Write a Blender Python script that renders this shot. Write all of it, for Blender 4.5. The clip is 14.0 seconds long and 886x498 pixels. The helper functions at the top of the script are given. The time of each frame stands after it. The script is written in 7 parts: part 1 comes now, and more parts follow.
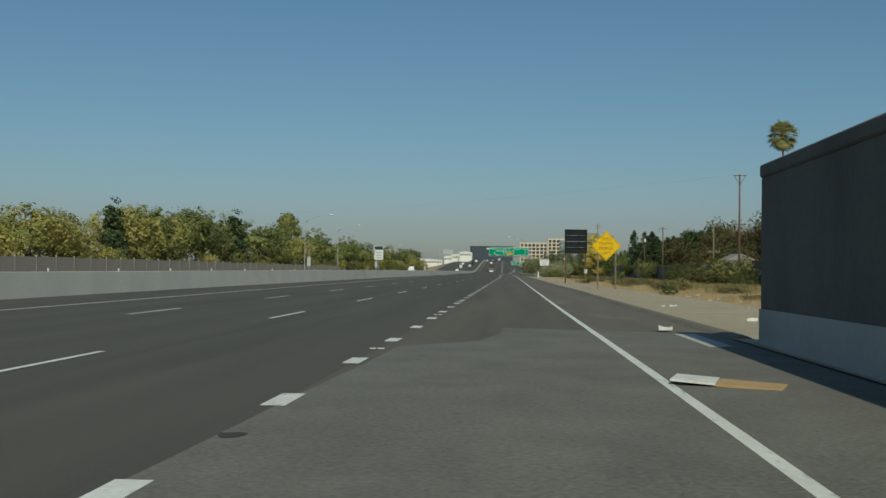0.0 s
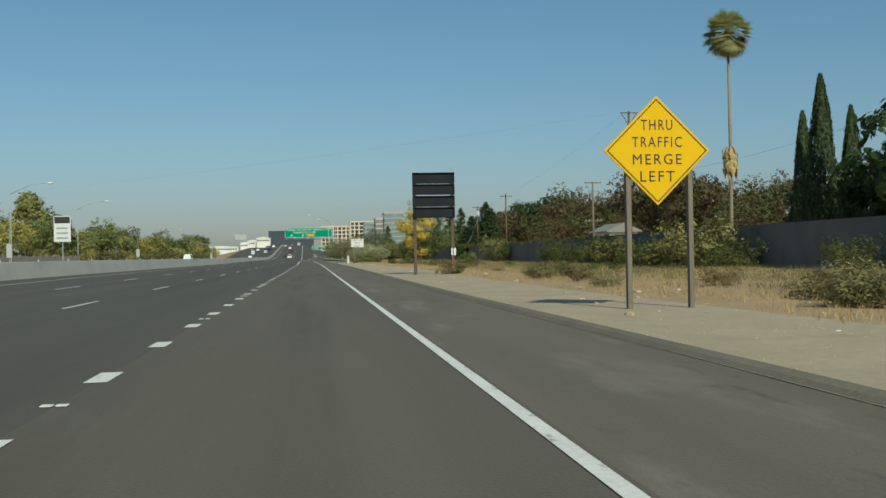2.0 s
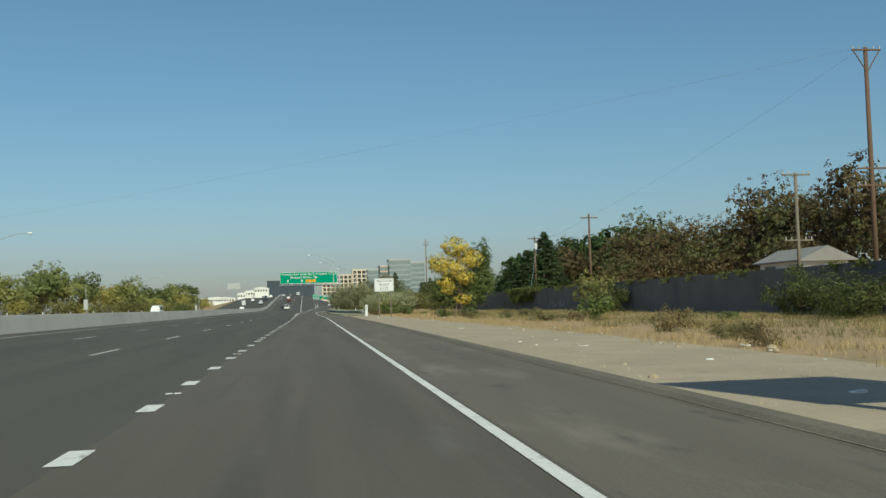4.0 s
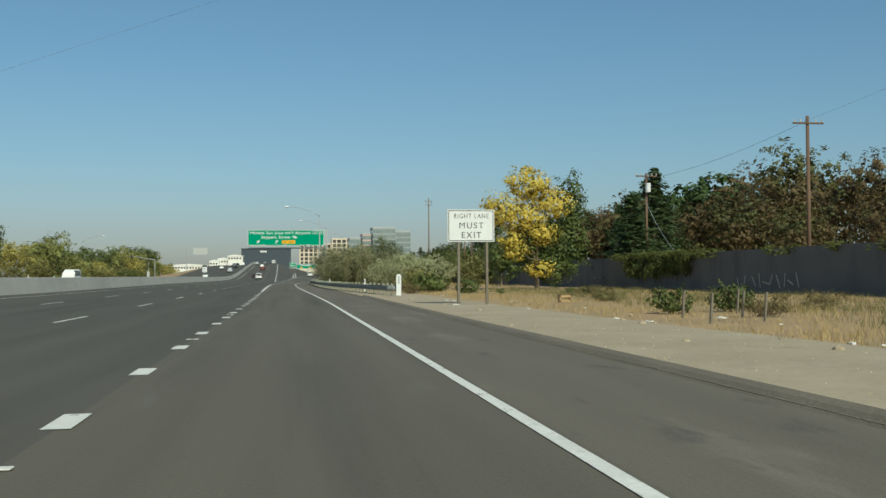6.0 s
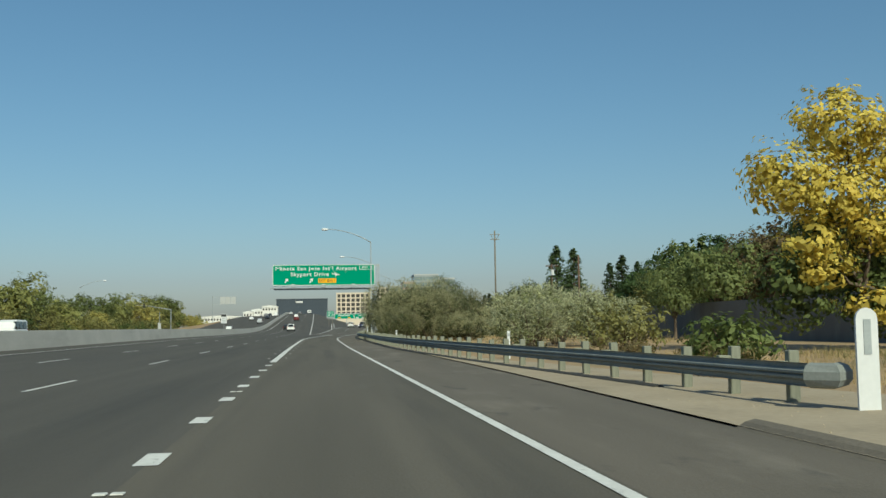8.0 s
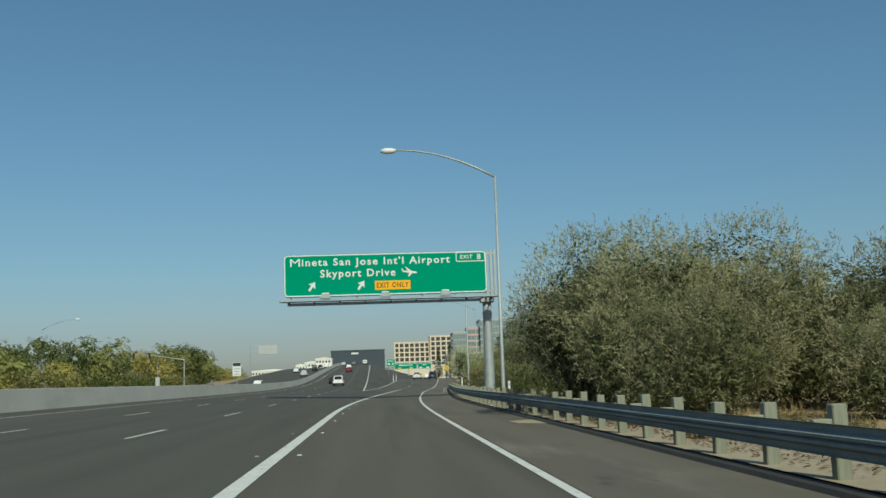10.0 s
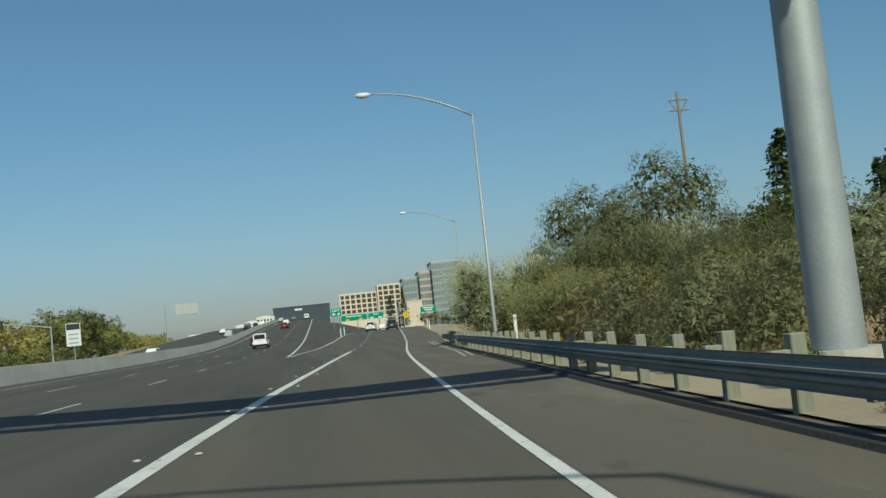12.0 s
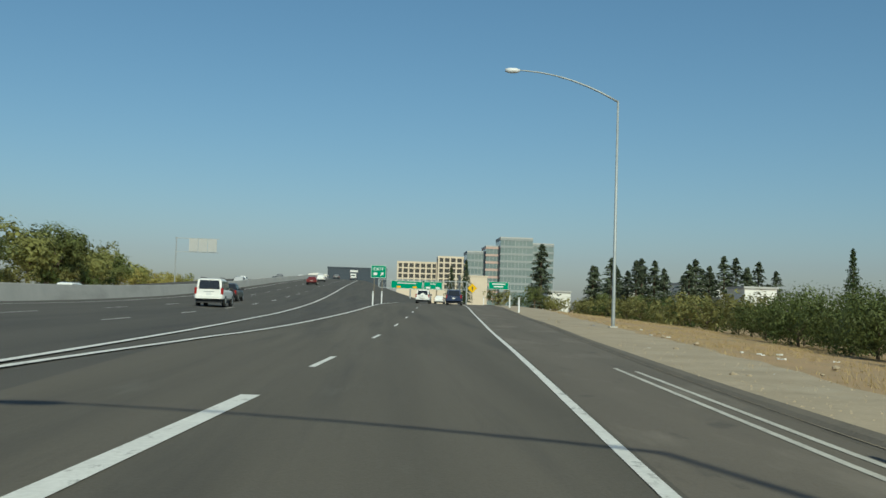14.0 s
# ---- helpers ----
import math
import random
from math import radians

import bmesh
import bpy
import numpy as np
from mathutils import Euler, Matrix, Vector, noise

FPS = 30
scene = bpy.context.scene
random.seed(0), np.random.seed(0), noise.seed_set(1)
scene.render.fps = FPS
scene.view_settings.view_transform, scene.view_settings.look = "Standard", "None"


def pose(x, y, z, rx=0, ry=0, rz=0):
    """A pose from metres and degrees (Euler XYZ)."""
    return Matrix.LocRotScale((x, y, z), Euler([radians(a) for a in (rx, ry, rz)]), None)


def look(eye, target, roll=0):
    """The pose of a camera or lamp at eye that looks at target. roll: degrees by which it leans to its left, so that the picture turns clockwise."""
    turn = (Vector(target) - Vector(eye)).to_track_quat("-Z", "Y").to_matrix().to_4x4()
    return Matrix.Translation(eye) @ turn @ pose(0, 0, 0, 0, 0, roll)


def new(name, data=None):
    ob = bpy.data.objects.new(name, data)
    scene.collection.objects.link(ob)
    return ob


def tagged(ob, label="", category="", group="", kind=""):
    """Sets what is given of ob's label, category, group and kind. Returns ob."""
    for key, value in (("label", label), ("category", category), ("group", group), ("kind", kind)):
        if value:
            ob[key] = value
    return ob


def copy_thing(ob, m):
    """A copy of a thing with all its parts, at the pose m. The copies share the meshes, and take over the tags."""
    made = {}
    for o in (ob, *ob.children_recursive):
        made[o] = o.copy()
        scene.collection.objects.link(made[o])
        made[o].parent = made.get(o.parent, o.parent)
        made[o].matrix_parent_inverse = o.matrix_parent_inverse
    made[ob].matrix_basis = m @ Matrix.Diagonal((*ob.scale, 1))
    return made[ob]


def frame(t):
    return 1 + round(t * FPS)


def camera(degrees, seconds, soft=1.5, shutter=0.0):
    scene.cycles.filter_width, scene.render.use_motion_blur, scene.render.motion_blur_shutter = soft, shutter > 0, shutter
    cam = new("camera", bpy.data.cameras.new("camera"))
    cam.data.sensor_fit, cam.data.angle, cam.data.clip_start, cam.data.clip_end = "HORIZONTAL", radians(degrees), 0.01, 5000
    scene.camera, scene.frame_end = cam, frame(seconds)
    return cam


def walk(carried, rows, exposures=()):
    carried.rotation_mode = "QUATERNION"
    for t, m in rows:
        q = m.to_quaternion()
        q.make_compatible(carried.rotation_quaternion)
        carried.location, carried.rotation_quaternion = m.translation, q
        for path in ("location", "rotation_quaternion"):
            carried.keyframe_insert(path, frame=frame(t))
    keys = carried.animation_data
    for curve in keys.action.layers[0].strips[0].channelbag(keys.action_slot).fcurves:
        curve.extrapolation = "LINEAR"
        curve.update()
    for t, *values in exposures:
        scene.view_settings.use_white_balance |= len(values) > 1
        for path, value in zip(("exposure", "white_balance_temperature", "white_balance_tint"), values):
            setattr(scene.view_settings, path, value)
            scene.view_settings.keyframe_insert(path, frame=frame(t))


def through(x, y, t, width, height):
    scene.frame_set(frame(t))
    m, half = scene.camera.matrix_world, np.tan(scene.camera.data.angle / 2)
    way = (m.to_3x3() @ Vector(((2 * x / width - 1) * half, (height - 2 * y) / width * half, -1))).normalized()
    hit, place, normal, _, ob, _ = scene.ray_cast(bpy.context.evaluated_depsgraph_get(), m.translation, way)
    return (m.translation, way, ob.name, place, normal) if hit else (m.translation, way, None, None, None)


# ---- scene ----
cam = camera(47.22, 14.0, shutter=0.0)
walk(cam, [
    (0, look((-1.685, 6.747, 1.225), (-3.002, 26.699, 1.657), 0.71)),
    (0.5, look((-1.456, 21.659, 1.278), (-2.146, 41.608, 2.516), -1.59)),
    (1, look((-1.230, 36.797, 1.293), (-0.713, 56.719, 2.988), -13.95)),
    (1.5, look((-1.401, 49.089, 1.209), (0.618, 68.985, 1.475), -3.77)),
    (2, look((-1.540, 62.658, 1.197), (1.045, 82.490, 1.309), -1.06)),
    (2.5, look((-1.641, 75.830, 1.167), (0.895, 95.663, 0.684), -1.41)),
    (3, look((-1.732, 89.407, 1.150), (-0.186, 109.340, 0.607), -2.75)),
    (3.5, look((-1.684, 103.180, 1.193), (0.372, 123.068, 1.674), -2.47)),
    (3.7, look((-1.647, 108.575, 1.191), (0.786, 128.395, 2.310), -1.90)),
    (5.8, look((-1.893, 170.192, 1.200), (1.044, 189.971, 1.569), -0.96)),
    (6, look((-1.891, 176.044, 1.162), (1.145, 195.805, 1.706), -0.35)),
    (6.5, look((-1.869, 190.400, 1.160), (1.020, 210.174, 1.954), -0.36)),
    (7, look((-1.869, 190.500, 1.160), (1.020, 210.274, 1.954), -0.36)),
    (7.3, look((-1.905, 198.300, 1.163), (0.921, 218.079, 2.042), -0.42)),
    (7.8, look((-2.084, 217.300, 1.175), (0.428, 237.099, 2.481), -0.72)),
    (8.3, look((-2.330, 236.361, 1.193), (-0.250, 256.163, 3.081), -1.12)),
    (8.8, look((-2.547, 255.007, 1.208), (-0.849, 274.789, 3.610), -1.48)),
    (9.3, look((-2.641, 273.652, 1.214), (-1.107, 293.420, 3.837), -1.63)),
    (9.5, look((-2.643, 279.812, 1.205), (-1.330, 299.636, 3.502), -1.98)),
    (10, look((-2.642, 293.442, 1.184), (-1.349, 313.237, 3.732), -1.94)),
    (10.5, look((-2.646, 307.249, 1.197), (-0.454, 326.984, 3.589), -2.12)),
    (11, look((-2.466, 320.917, 1.163), (0.127, 340.661, 3.015), -3.92)),
    (11.5, look((-2.353, 334.944, 1.127), (0.182, 354.708, 2.851), -4.96)),
    (12, look((-1.893, 349.743, 1.203), (0.505, 369.544, 2.683), -6.00)),
    (12.5, look((-1.268, 364.345, 1.182), (1.590, 384.068, 2.869), -4.87)),
    (13, look((-0.568, 378.983, 1.186), (2.445, 398.720, 2.361), -3.14)),
    (13.5, look((0.182, 394.151, 1.095), (1.983, 413.956, 3.225), 2.32)),
    (14, look((1.115, 408.032, 1.174), (2.233, 427.970, 2.289), 1.82)),
], [(0, -0.45, 6450, -9), (0.5, -0.28, 6450, -9), (1.0, -0.2, 6450, -9), (2.0, -0.12, 6500, -9), (3.0, 0.0, 6500, -9), (7.0, 0.0, 6500, -9), (9.5, -0.05, 6370, -10), (10.5, -0.25, 6370, -10), (12.0, -0.1, 6370, -10), (14, -0.1, 6370, -10)])

# ---- world, sun ----
SUN = Vector((0.27, -1.2, 1.0)).normalized()
world = bpy.data.worlds.new("sky")
scene.world = world
world.use_nodes = True
wn = world.node_tree
sky = wn.nodes.new("ShaderNodeTexSky")
sky.sky_type, sky.sun_disc = "NISHITA", False
sky.sun_elevation = math.asin(SUN.z)
sky.sun_rotation = math.atan2(SUN.x, SUN.y)
sky.air_density, sky.dust_density, sky.ozone_density = 1.0, 1.0, 4.0
wn.nodes["Background"].inputs["Strength"].default_value = 0.118
hazy = wn.nodes.new("ShaderNodeMix")
hazy.data_type, hazy.blend_type = "RGBA", "MULTIPLY"
hazy.inputs[0].default_value = 1.0
hazy.inputs[7].default_value = (0.97, 0.985, 1.005, 1)
smog = wn.nodes.new("ShaderNodeGamma")
smog.inputs[1].default_value = 0.87
wn.links.new(sky.outputs[0], smog.inputs[0])
deep = wn.nodes.new("ShaderNodeHueSaturation")
deep.inputs["Saturation"].default_value = 1.12
wn.links.new(smog.outputs[0], deep.inputs["Color"])
wn.links.new(deep.outputs[0], hazy.inputs[6])
# smog: the greyer the sky's colour, the dimmer it is
split = wn.nodes.new("ShaderNodeSeparateColor")
wn.links.new(hazy.outputs[2], split.inputs[0])
grey = wn.nodes.new("ShaderNodeMath")
grey.operation = "DIVIDE"
wn.links.new(split.outputs[0], grey.inputs[0])
wn.links.new(split.outputs[2], grey.inputs[1])
dim = wn.nodes.new("ShaderNodeMapRange")
dim.inputs[1].default_value, dim.inputs[2].default_value = 0.30, 0.80
wn.links.new(grey.outputs[0], dim.inputs[0])
veil = wn.nodes.new("ShaderNodeMix")
veil.data_type, veil.blend_type = "RGBA", "MULTIPLY"
veil.inputs[7].default_value = (0.87, 0.79, 0.88, 1)
wn.links.new(dim.outputs[0], veil.inputs[0])
wn.links.new(hazy.outputs[2], veil.inputs[6])
wn.links.new(veil.outputs[2], wn.nodes["Background"].inputs["Color"])
sun_data = bpy.data.lights.new("sun", "SUN")
sun_data.energy, sun_data.angle, sun_data.color = 4.3, radians(0.55), (1.0, 0.92, 0.78)
sun = new("sun", sun_data)
sun.matrix_world = look(SUN * 50, (0, 0, 0))
scene.view_settings.exposure = 0.0


# ---- materials ----
def mat(name, a, b=None, rough=0.8, metal=0.0, scale=3.0, fine=60.0, bump=0.0, mix=0.5, random_tint=0.0, spec=0.5, coord="Object", stretch=None, even_grain=False):
    """Two base colours mixed by coarse and fine noise, with a fine bump."""
    m = bpy.data.materials.new(name)
    m.use_nodes = True
    nt = m.node_tree
    bs = nt.nodes["Principled BSDF"]
    bs.inputs["Roughness"].default_value = rough
    bs.inputs["Metallic"].default_value = metal
    bs.inputs["Specular IOR Level"].default_value = spec
    if b is None:
        b = tuple(c * 0.8 for c in a)
    tc = nt.nodes.new("ShaderNodeTexCoord")
    src = tc.outputs[coord]
    grain = src
    if stretch:
        mp = nt.nodes.new("ShaderNodeMapping")
        mp.inputs["Scale"].default_value = stretch
        nt.links.new(src, mp.inputs[0])
        src = mp.outputs[0]
    n1 = nt.nodes.new("ShaderNodeTexNoise")
    n1.inputs["Scale"].default_value, n1.inputs["Detail"].default_value = scale, 5
    n2 = nt.nodes.new("ShaderNodeTexNoise")
    n2.inputs["Scale"].default_value, n2.inputs["Detail"].default_value = fine, 3
    nt.links.new(src, n1.inputs["Vector"])
    nt.links.new(grain if even_grain else src, n2.inputs["Vector"])
    ad = nt.nodes.new("ShaderNodeMath")
    ad.operation = "MULTIPLY_ADD"
    nt.links.new(n1.outputs[0], ad.inputs[0])
    ad.inputs[1].default_value = 2.2 * (1 - mix) + 0.4
    sub = nt.nodes.new("ShaderNodeMath")
    sub.operation = "MULTIPLY_ADD"
    nt.links.new(n2.outputs[0], sub.inputs[0])
    sub.inputs[1].default_value = 2.2 * mix
    sub.inputs[2].default_value = 0.5 - 0.5 * (2.2 * (1 - mix) + 0.4) - 1.1 * mix
    nt.links.new(sub.outputs[0], ad.inputs[2])
    ad.use_clamp = True
    mx = nt.nodes.new("ShaderNodeMix")
    mx.data_type = "RGBA"
    nt.links.new(ad.outputs[0], mx.inputs[0])
    mx.inputs[6].default_value, mx.inputs[7].default_value = (*a, 1), (*b, 1)
    col = mx.outputs[2]
    if random_tint:
        oi = nt.nodes.new("ShaderNodeObjectInfo")
        geo = nt.nodes.new("ShaderNodeNewGeometry")
        s = nt.nodes.new("ShaderNodeMath")
        s.operation = "ADD"
        nt.links.new(oi.outputs["Random"], s.inputs[0])
        nt.links.new(geo.outputs["Random Per Island"], s.inputs[1])
        fr = nt.nodes.new("ShaderNodeMath")
        fr.operation = "MULTIPLY_ADD"
        nt.links.new(s.outputs[0], fr.inputs[0])
        fr.inputs[1].default_value, fr.inputs[2].default_value = random_tint, 1 - random_tint
        hv = nt.nodes.new("ShaderNodeHueSaturation")
        nt.links.new(fr.outputs[0], hv.inputs["Value"])
        nt.links.new(col, hv.inputs["Color"])
        col = hv.outputs[0]
    nt.links.new(col, bs.inputs["Base Color"])
    if bump:
        bp = nt.nodes.new("ShaderNodeBump")
        bp.inputs["Strength"].default_value, bp.inputs["Distance"].default_value = bump, 0.02
        nt.links.new(n2.outputs[0], bp.inputs["Height"])
        nt.links.new(bp.outputs[0], bs.inputs["Normal"])
    return m


ASPHALT = mat("asphalt", (0.056, 0.050, 0.041), (0.092, 0.082, 0.067), rough=0.88, scale=1.0, fine=34, bump=0.4, mix=0.45, stretch=(1.1, 0.035, 1), even_grain=True)
OLD_ASPHALT = mat("old_asphalt", (0.095, 0.089, 0.078), (0.19, 0.178, 0.155), rough=0.9, scale=0.9, fine=20, bump=0.8, mix=0.75)
LANE_ASPHALT = mat("lane_asphalt", (0.077, 0.067, 0.051), (0.123, 0.107, 0.082), rough=0.88, scale=1.0, fine=34, bump=0.4, mix=0.45, stretch=(1.1, 0.035, 1), even_grain=True)
SHOULDER = mat("shoulder_asphalt", (0.096, 0.082, 0.063), (0.144, 0.123, 0.096), rough=0.9, scale=0.9, fine=30, bump=0.4, mix=0.45, stretch=(1, 0.06, 1), even_grain=True)
KERB = mat("kerb_asphalt", (0.175, 0.148, 0.112), (0.12, 0.103, 0.08), rough=0.92, scale=0.6, fine=16, bump=0.6)
DIRT = mat("dirt", (0.285, 0.232, 0.160), (0.39, 0.32, 0.228), rough=0.95, scale=0.5, fine=9, bump=0.5)
DRY = mat("dry_ground", (0.38, 0.25, 0.13), (0.27, 0.195, 0.11), rough=0.95, scale=0.25, fine=6, bump=0.6)
CONCRETE = mat("concrete", (0.36, 0.35, 0.325), (0.47, 0.455, 0.42), rough=0.85, scale=0.5, fine=14, bump=0.25)
FENCE_GREY = mat("fence_mesh", (0.25, 0.23, 0.205), (0.32, 0.295, 0.262), rough=0.9, scale=0.4, fine=6)
# retaining wall: its shade is put into this dark base colour
WALL_DARK = mat("shaded_stained_wall", (0.105, 0.098, 0.085), (0.15, 0.14, 0.12), rough=0.92, scale=0.5, fine=9, bump=0.4)
DIKE = mat("black_asphalt", (0.030, 0.029, 0.027), (0.048, 0.046, 0.042), rough=0.95, scale=0.8, fine=20, bump=0.6)
DARK_CONCRETE = mat("dark_concrete", (0.115, 0.115, 0.112), (0.165, 0.163, 0.157), rough=0.9, scale=0.4, fine=8, bump=0.3)
WORN_PAINT = mat("worn_paint", (0.58, 0.56, 0.50), (0.34, 0.32, 0.28), rough=0.8, scale=2.0, fine=22, mix=0.6)
PAINT = mat("road_paint", (0.74, 0.73, 0.69), (0.54, 0.53, 0.50), rough=0.7, scale=1.2, fine=18, mix=0.6)
STEEL = mat("galvanised_steel", (0.40, 0.43, 0.44), (0.28, 0.31, 0.33), rough=0.6, metal=0.35, scale=1.5, fine=30)
RAIL = mat("weathered_rail", (0.27, 0.285, 0.27), (0.17, 0.185, 0.175), rough=0.85, metal=0.0, scale=1.2, fine=25)
WOOD = mat("weathered_wood", (0.20, 0.175, 0.135), (0.13, 0.11, 0.085), rough=0.9, scale=2, fine=20, bump=0.4, stretch=(1, 1, 0.15))
POST_WOOD = mat("post_wood", (0.27, 0.275, 0.215), (0.15, 0.155, 0.12), rough=0.9, scale=2, fine=20, bump=0.4, stretch=(1, 1, 0.15))
POLE_WOOD = mat("pole_wood", (0.155, 0.095, 0.062), (0.09, 0.058, 0.042), rough=0.9, scale=2, fine=20, bump=0.4, stretch=(1, 1, 0.1))
SIGN_GREEN = mat("sign_green", (0.003, 0.245, 0.138), (0.003, 0.225, 0.125), rough=0.55, spec=0.15, scale=0.6, fine=8)
SIGN_WHITE = mat("sign_white", (0.66, 0.67, 0.68), (0.58, 0.59, 0.60), rough=0.5, scale=1.5, fine=12)
SIGN_YELLOW = mat("sign_yellow", (0.66, 0.43, 0.008), (0.70, 0.40, 0.006), rough=0.6, spec=0.15, scale=1.2, fine=12)
BLACK = mat("black_paint", (0.018, 0.018, 0.02), (0.03, 0.03, 0.032), rough=0.6)
TRUNK_PALE = mat("palm_bark", (0.27, 0.22, 0.165), (0.20, 0.16, 0.12), rough=0.95, scale=3, fine=18, bump=0.6, stretch=(1, 1, 2.5))
PANEL_BACK = mat("dark_panel", (0.010, 0.012, 0.016), (0.018, 0.021, 0.026), rough=0.85, spec=0.25, scale=1.5, fine=14)
RED = mat("red_lens", (0.32, 0.012, 0.012), (0.22, 0.01, 0.01), rough=0.25)
AMBER = mat("amber_paint", (0.82, 0.40, 0.006), (0.76, 0.36, 0.006), rough=0.55, spec=0.2)
STEEL_DARK = mat("dark_steel", (0.075, 0.078, 0.08), (0.05, 0.052, 0.054), rough=0.75, metal=0.1, scale=1.5, fine=20)
RUBBER = mat("rubber", (0.018, 0.018, 0.018), (0.03, 0.03, 0.03), rough=0.8)
GLASS_DARK = mat("tinted_glass", (0.012, 0.014, 0.017), (0.018, 0.020, 0.024), rough=0.08, spec=0.6)
CHROME = mat("alloy", (0.55, 0.56, 0.57), (0.42, 0.43, 0.44), rough=0.3, metal=0.8)
CARDBOARD = mat("cardboard", (0.45, 0.30, 0.155), (0.36, 0.235, 0.12), rough=0.9, scale=3, fine=25)
LITTER = mat("litter_white", (0.72, 0.71, 0.68), (0.5, 0.49, 0.46), rough=0.7, scale=6, fine=30)
BARK = mat("bark", (0.16, 0.12, 0.085), (0.09, 0.07, 0.05), rough=0.95, scale=3, fine=22, bump=0.6, stretch=(1, 1, 0.3))


def leaf_mat(name, a, b, tint=0.45, through=0.35):
    m = mat(name, a, b, rough=0.6, scale=0.5, fine=3, random_tint=tint, spec=0.3, coord="Object")
    nt = m.node_tree
    bs = nt.nodes["Principled BSDF"]
    src = bs.inputs["Base Color"].links[0].from_socket
    tr = nt.nodes.new("ShaderNodeBsdfTranslucent")
    nt.links.new(src, tr.inputs[0])
    ms = nt.nodes.new("ShaderNodeMixShader")
    ms.inputs[0].default_value = through
    nt.links.new(bs.outputs[0], ms.inputs[1])
    nt.links.new(tr.outputs[0], ms.inputs[2])
    nt.links.new(ms.outputs[0], nt.nodes["Material Output"].inputs[0])
    return m


LEAF_GREEN = leaf_mat("leaf_green", (0.09, 0.125, 0.036), (0.15, 0.175, 0.055))
LEAF_DARK = leaf_mat("leaf_dark_green", (0.052, 0.082, 0.034), (0.084, 0.115, 0.046))
LEAF_YELLOW = leaf_mat("leaf_yellow", (0.62, 0.46, 0.08), (0.44, 0.38, 0.09))
# olive leaves, paled and dulled to include the haze over far trees
LEAF_OLIVE = leaf_mat("leaf_olive", (0.34, 0.335, 0.115), (0.24, 0.26, 0.09), tint=0.35, through=0.45)
LEAF_WILLOW = leaf_mat("leaf_willow", (0.58, 0.58, 0.38), (0.32, 0.34, 0.17), tint=0.6)
LEAF_RUST = leaf_mat("leaf_rust", (0.155, 0.102, 0.050), (0.118, 0.098, 0.043))
LEAF_DUSK = leaf_mat("leaf_dusky", (0.100, 0.115, 0.044), (0.150, 0.142, 0.054))
LEAF_PALM = leaf_mat("leaf_palm", (0.28, 0.29, 0.13), (0.38, 0.36, 0.17))
LEAF_BRUSH = leaf_mat("leaf_brush", (0.25, 0.18, 0.085), (0.15, 0.14, 0.06), tint=0.5)
STRAW = leaf_mat("straw", (0.52, 0.39, 0.19), (0.40, 0.30, 0.15), tint=0.4, through=0.2)


def weather(m, colour, low, high, scale, amount):
    """Lay a patchy layer of dust or stains over a material's colour."""
    nt = m.node_tree
    bs = nt.nodes["Principled BSDF"]
    src = bs.inputs["Base Color"].links[0].from_socket
    tc = nt.nodes.new("ShaderNodeTexCoord")
    mp = nt.nodes.new("ShaderNodeMapping")
    mp.inputs["Scale"].default_value = scale
    nz = nt.nodes.new("ShaderNodeTexNoise")
    nz.inputs["Scale"].default_value, nz.inputs["Detail"].default_value, nz.inputs["Roughness"].default_value = 1.0, 6, 0.62
    rg = nt.nodes.new("ShaderNodeMapRange")
    rg.inputs[1].default_value, rg.inputs[2].default_value, rg.inputs[3].default_value, rg.inputs[4].default_value = low, high, 0.0, amount
    mx = nt.nodes.new("ShaderNodeMix")
    mx.data_type = "RGBA"
    mx.inputs[7].default_value = (*colour, 1)
    nt.links.new(tc.outputs["Object"], mp.inputs[0])
    nt.links.new(mp.outputs[0], nz.inputs["Vector"])
    nt.links.new(nz.outputs[0], rg.inputs[0])
    nt.links.new(rg.outputs[0], mx.inputs[0])
    nt.links.new(src, mx.inputs[6])
    nt.links.new(mx.outputs[2], bs.inputs["Base Color"])


weather(SHOULDER, (0.24, 0.21, 0.17), 0.54, 0.72, (0.7, 0.16, 1), 0.6)
weather(SHOULDER, (0.03, 0.028, 0.026), 0.60, 0.70, (1.6, 0.5, 1), 0.5)
weather(LANE_ASPHALT, (0.028, 0.026, 0.024), 0.52, 0.75, (0.75, 0.03, 1), 0.6)
weather(LANE_ASPHALT, (0.15, 0.14, 0.12), 0.60, 0.75, (1.3, 0.25, 1), 0.35)
weather(ASPHALT, (0.026, 0.025, 0.024), 0.52, 0.75, (0.6, 0.03, 1), 0.55)
weather(OLD_ASPHALT, (0.07, 0.066, 0.058), 0.50, 0.70, (0.9, 0.5, 1), 0.35)
weather(PAINT, (0.16, 0.15, 0.14), 0.58, 0.70, (6, 2.5, 1), 0.75)
weather(DIRT, (0.13, 0.115, 0.085), 0.55, 0.70, (0.9, 0.7, 1), 0.3)
weather(DIRT, (0.40, 0.35, 0.27), 0.55, 0.72, (0.35, 0.22, 1), 0.6)
weather(DRY, (0.19, 0.17, 0.085), 0.52, 0.68, (0.28, 0.2, 1), 0.7)
weather(DRY, (0.42, 0.28, 0.15), 0.55, 0.72, (0.5, 0.4, 1), 0.6)
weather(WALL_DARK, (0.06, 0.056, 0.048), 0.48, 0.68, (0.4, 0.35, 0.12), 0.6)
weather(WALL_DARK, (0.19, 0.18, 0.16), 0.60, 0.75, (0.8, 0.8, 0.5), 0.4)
weather(DARK_CONCRETE, (0.07, 0.07, 0.068), 0.5, 0.7, (0.5, 0.5, 0.15), 0.5)
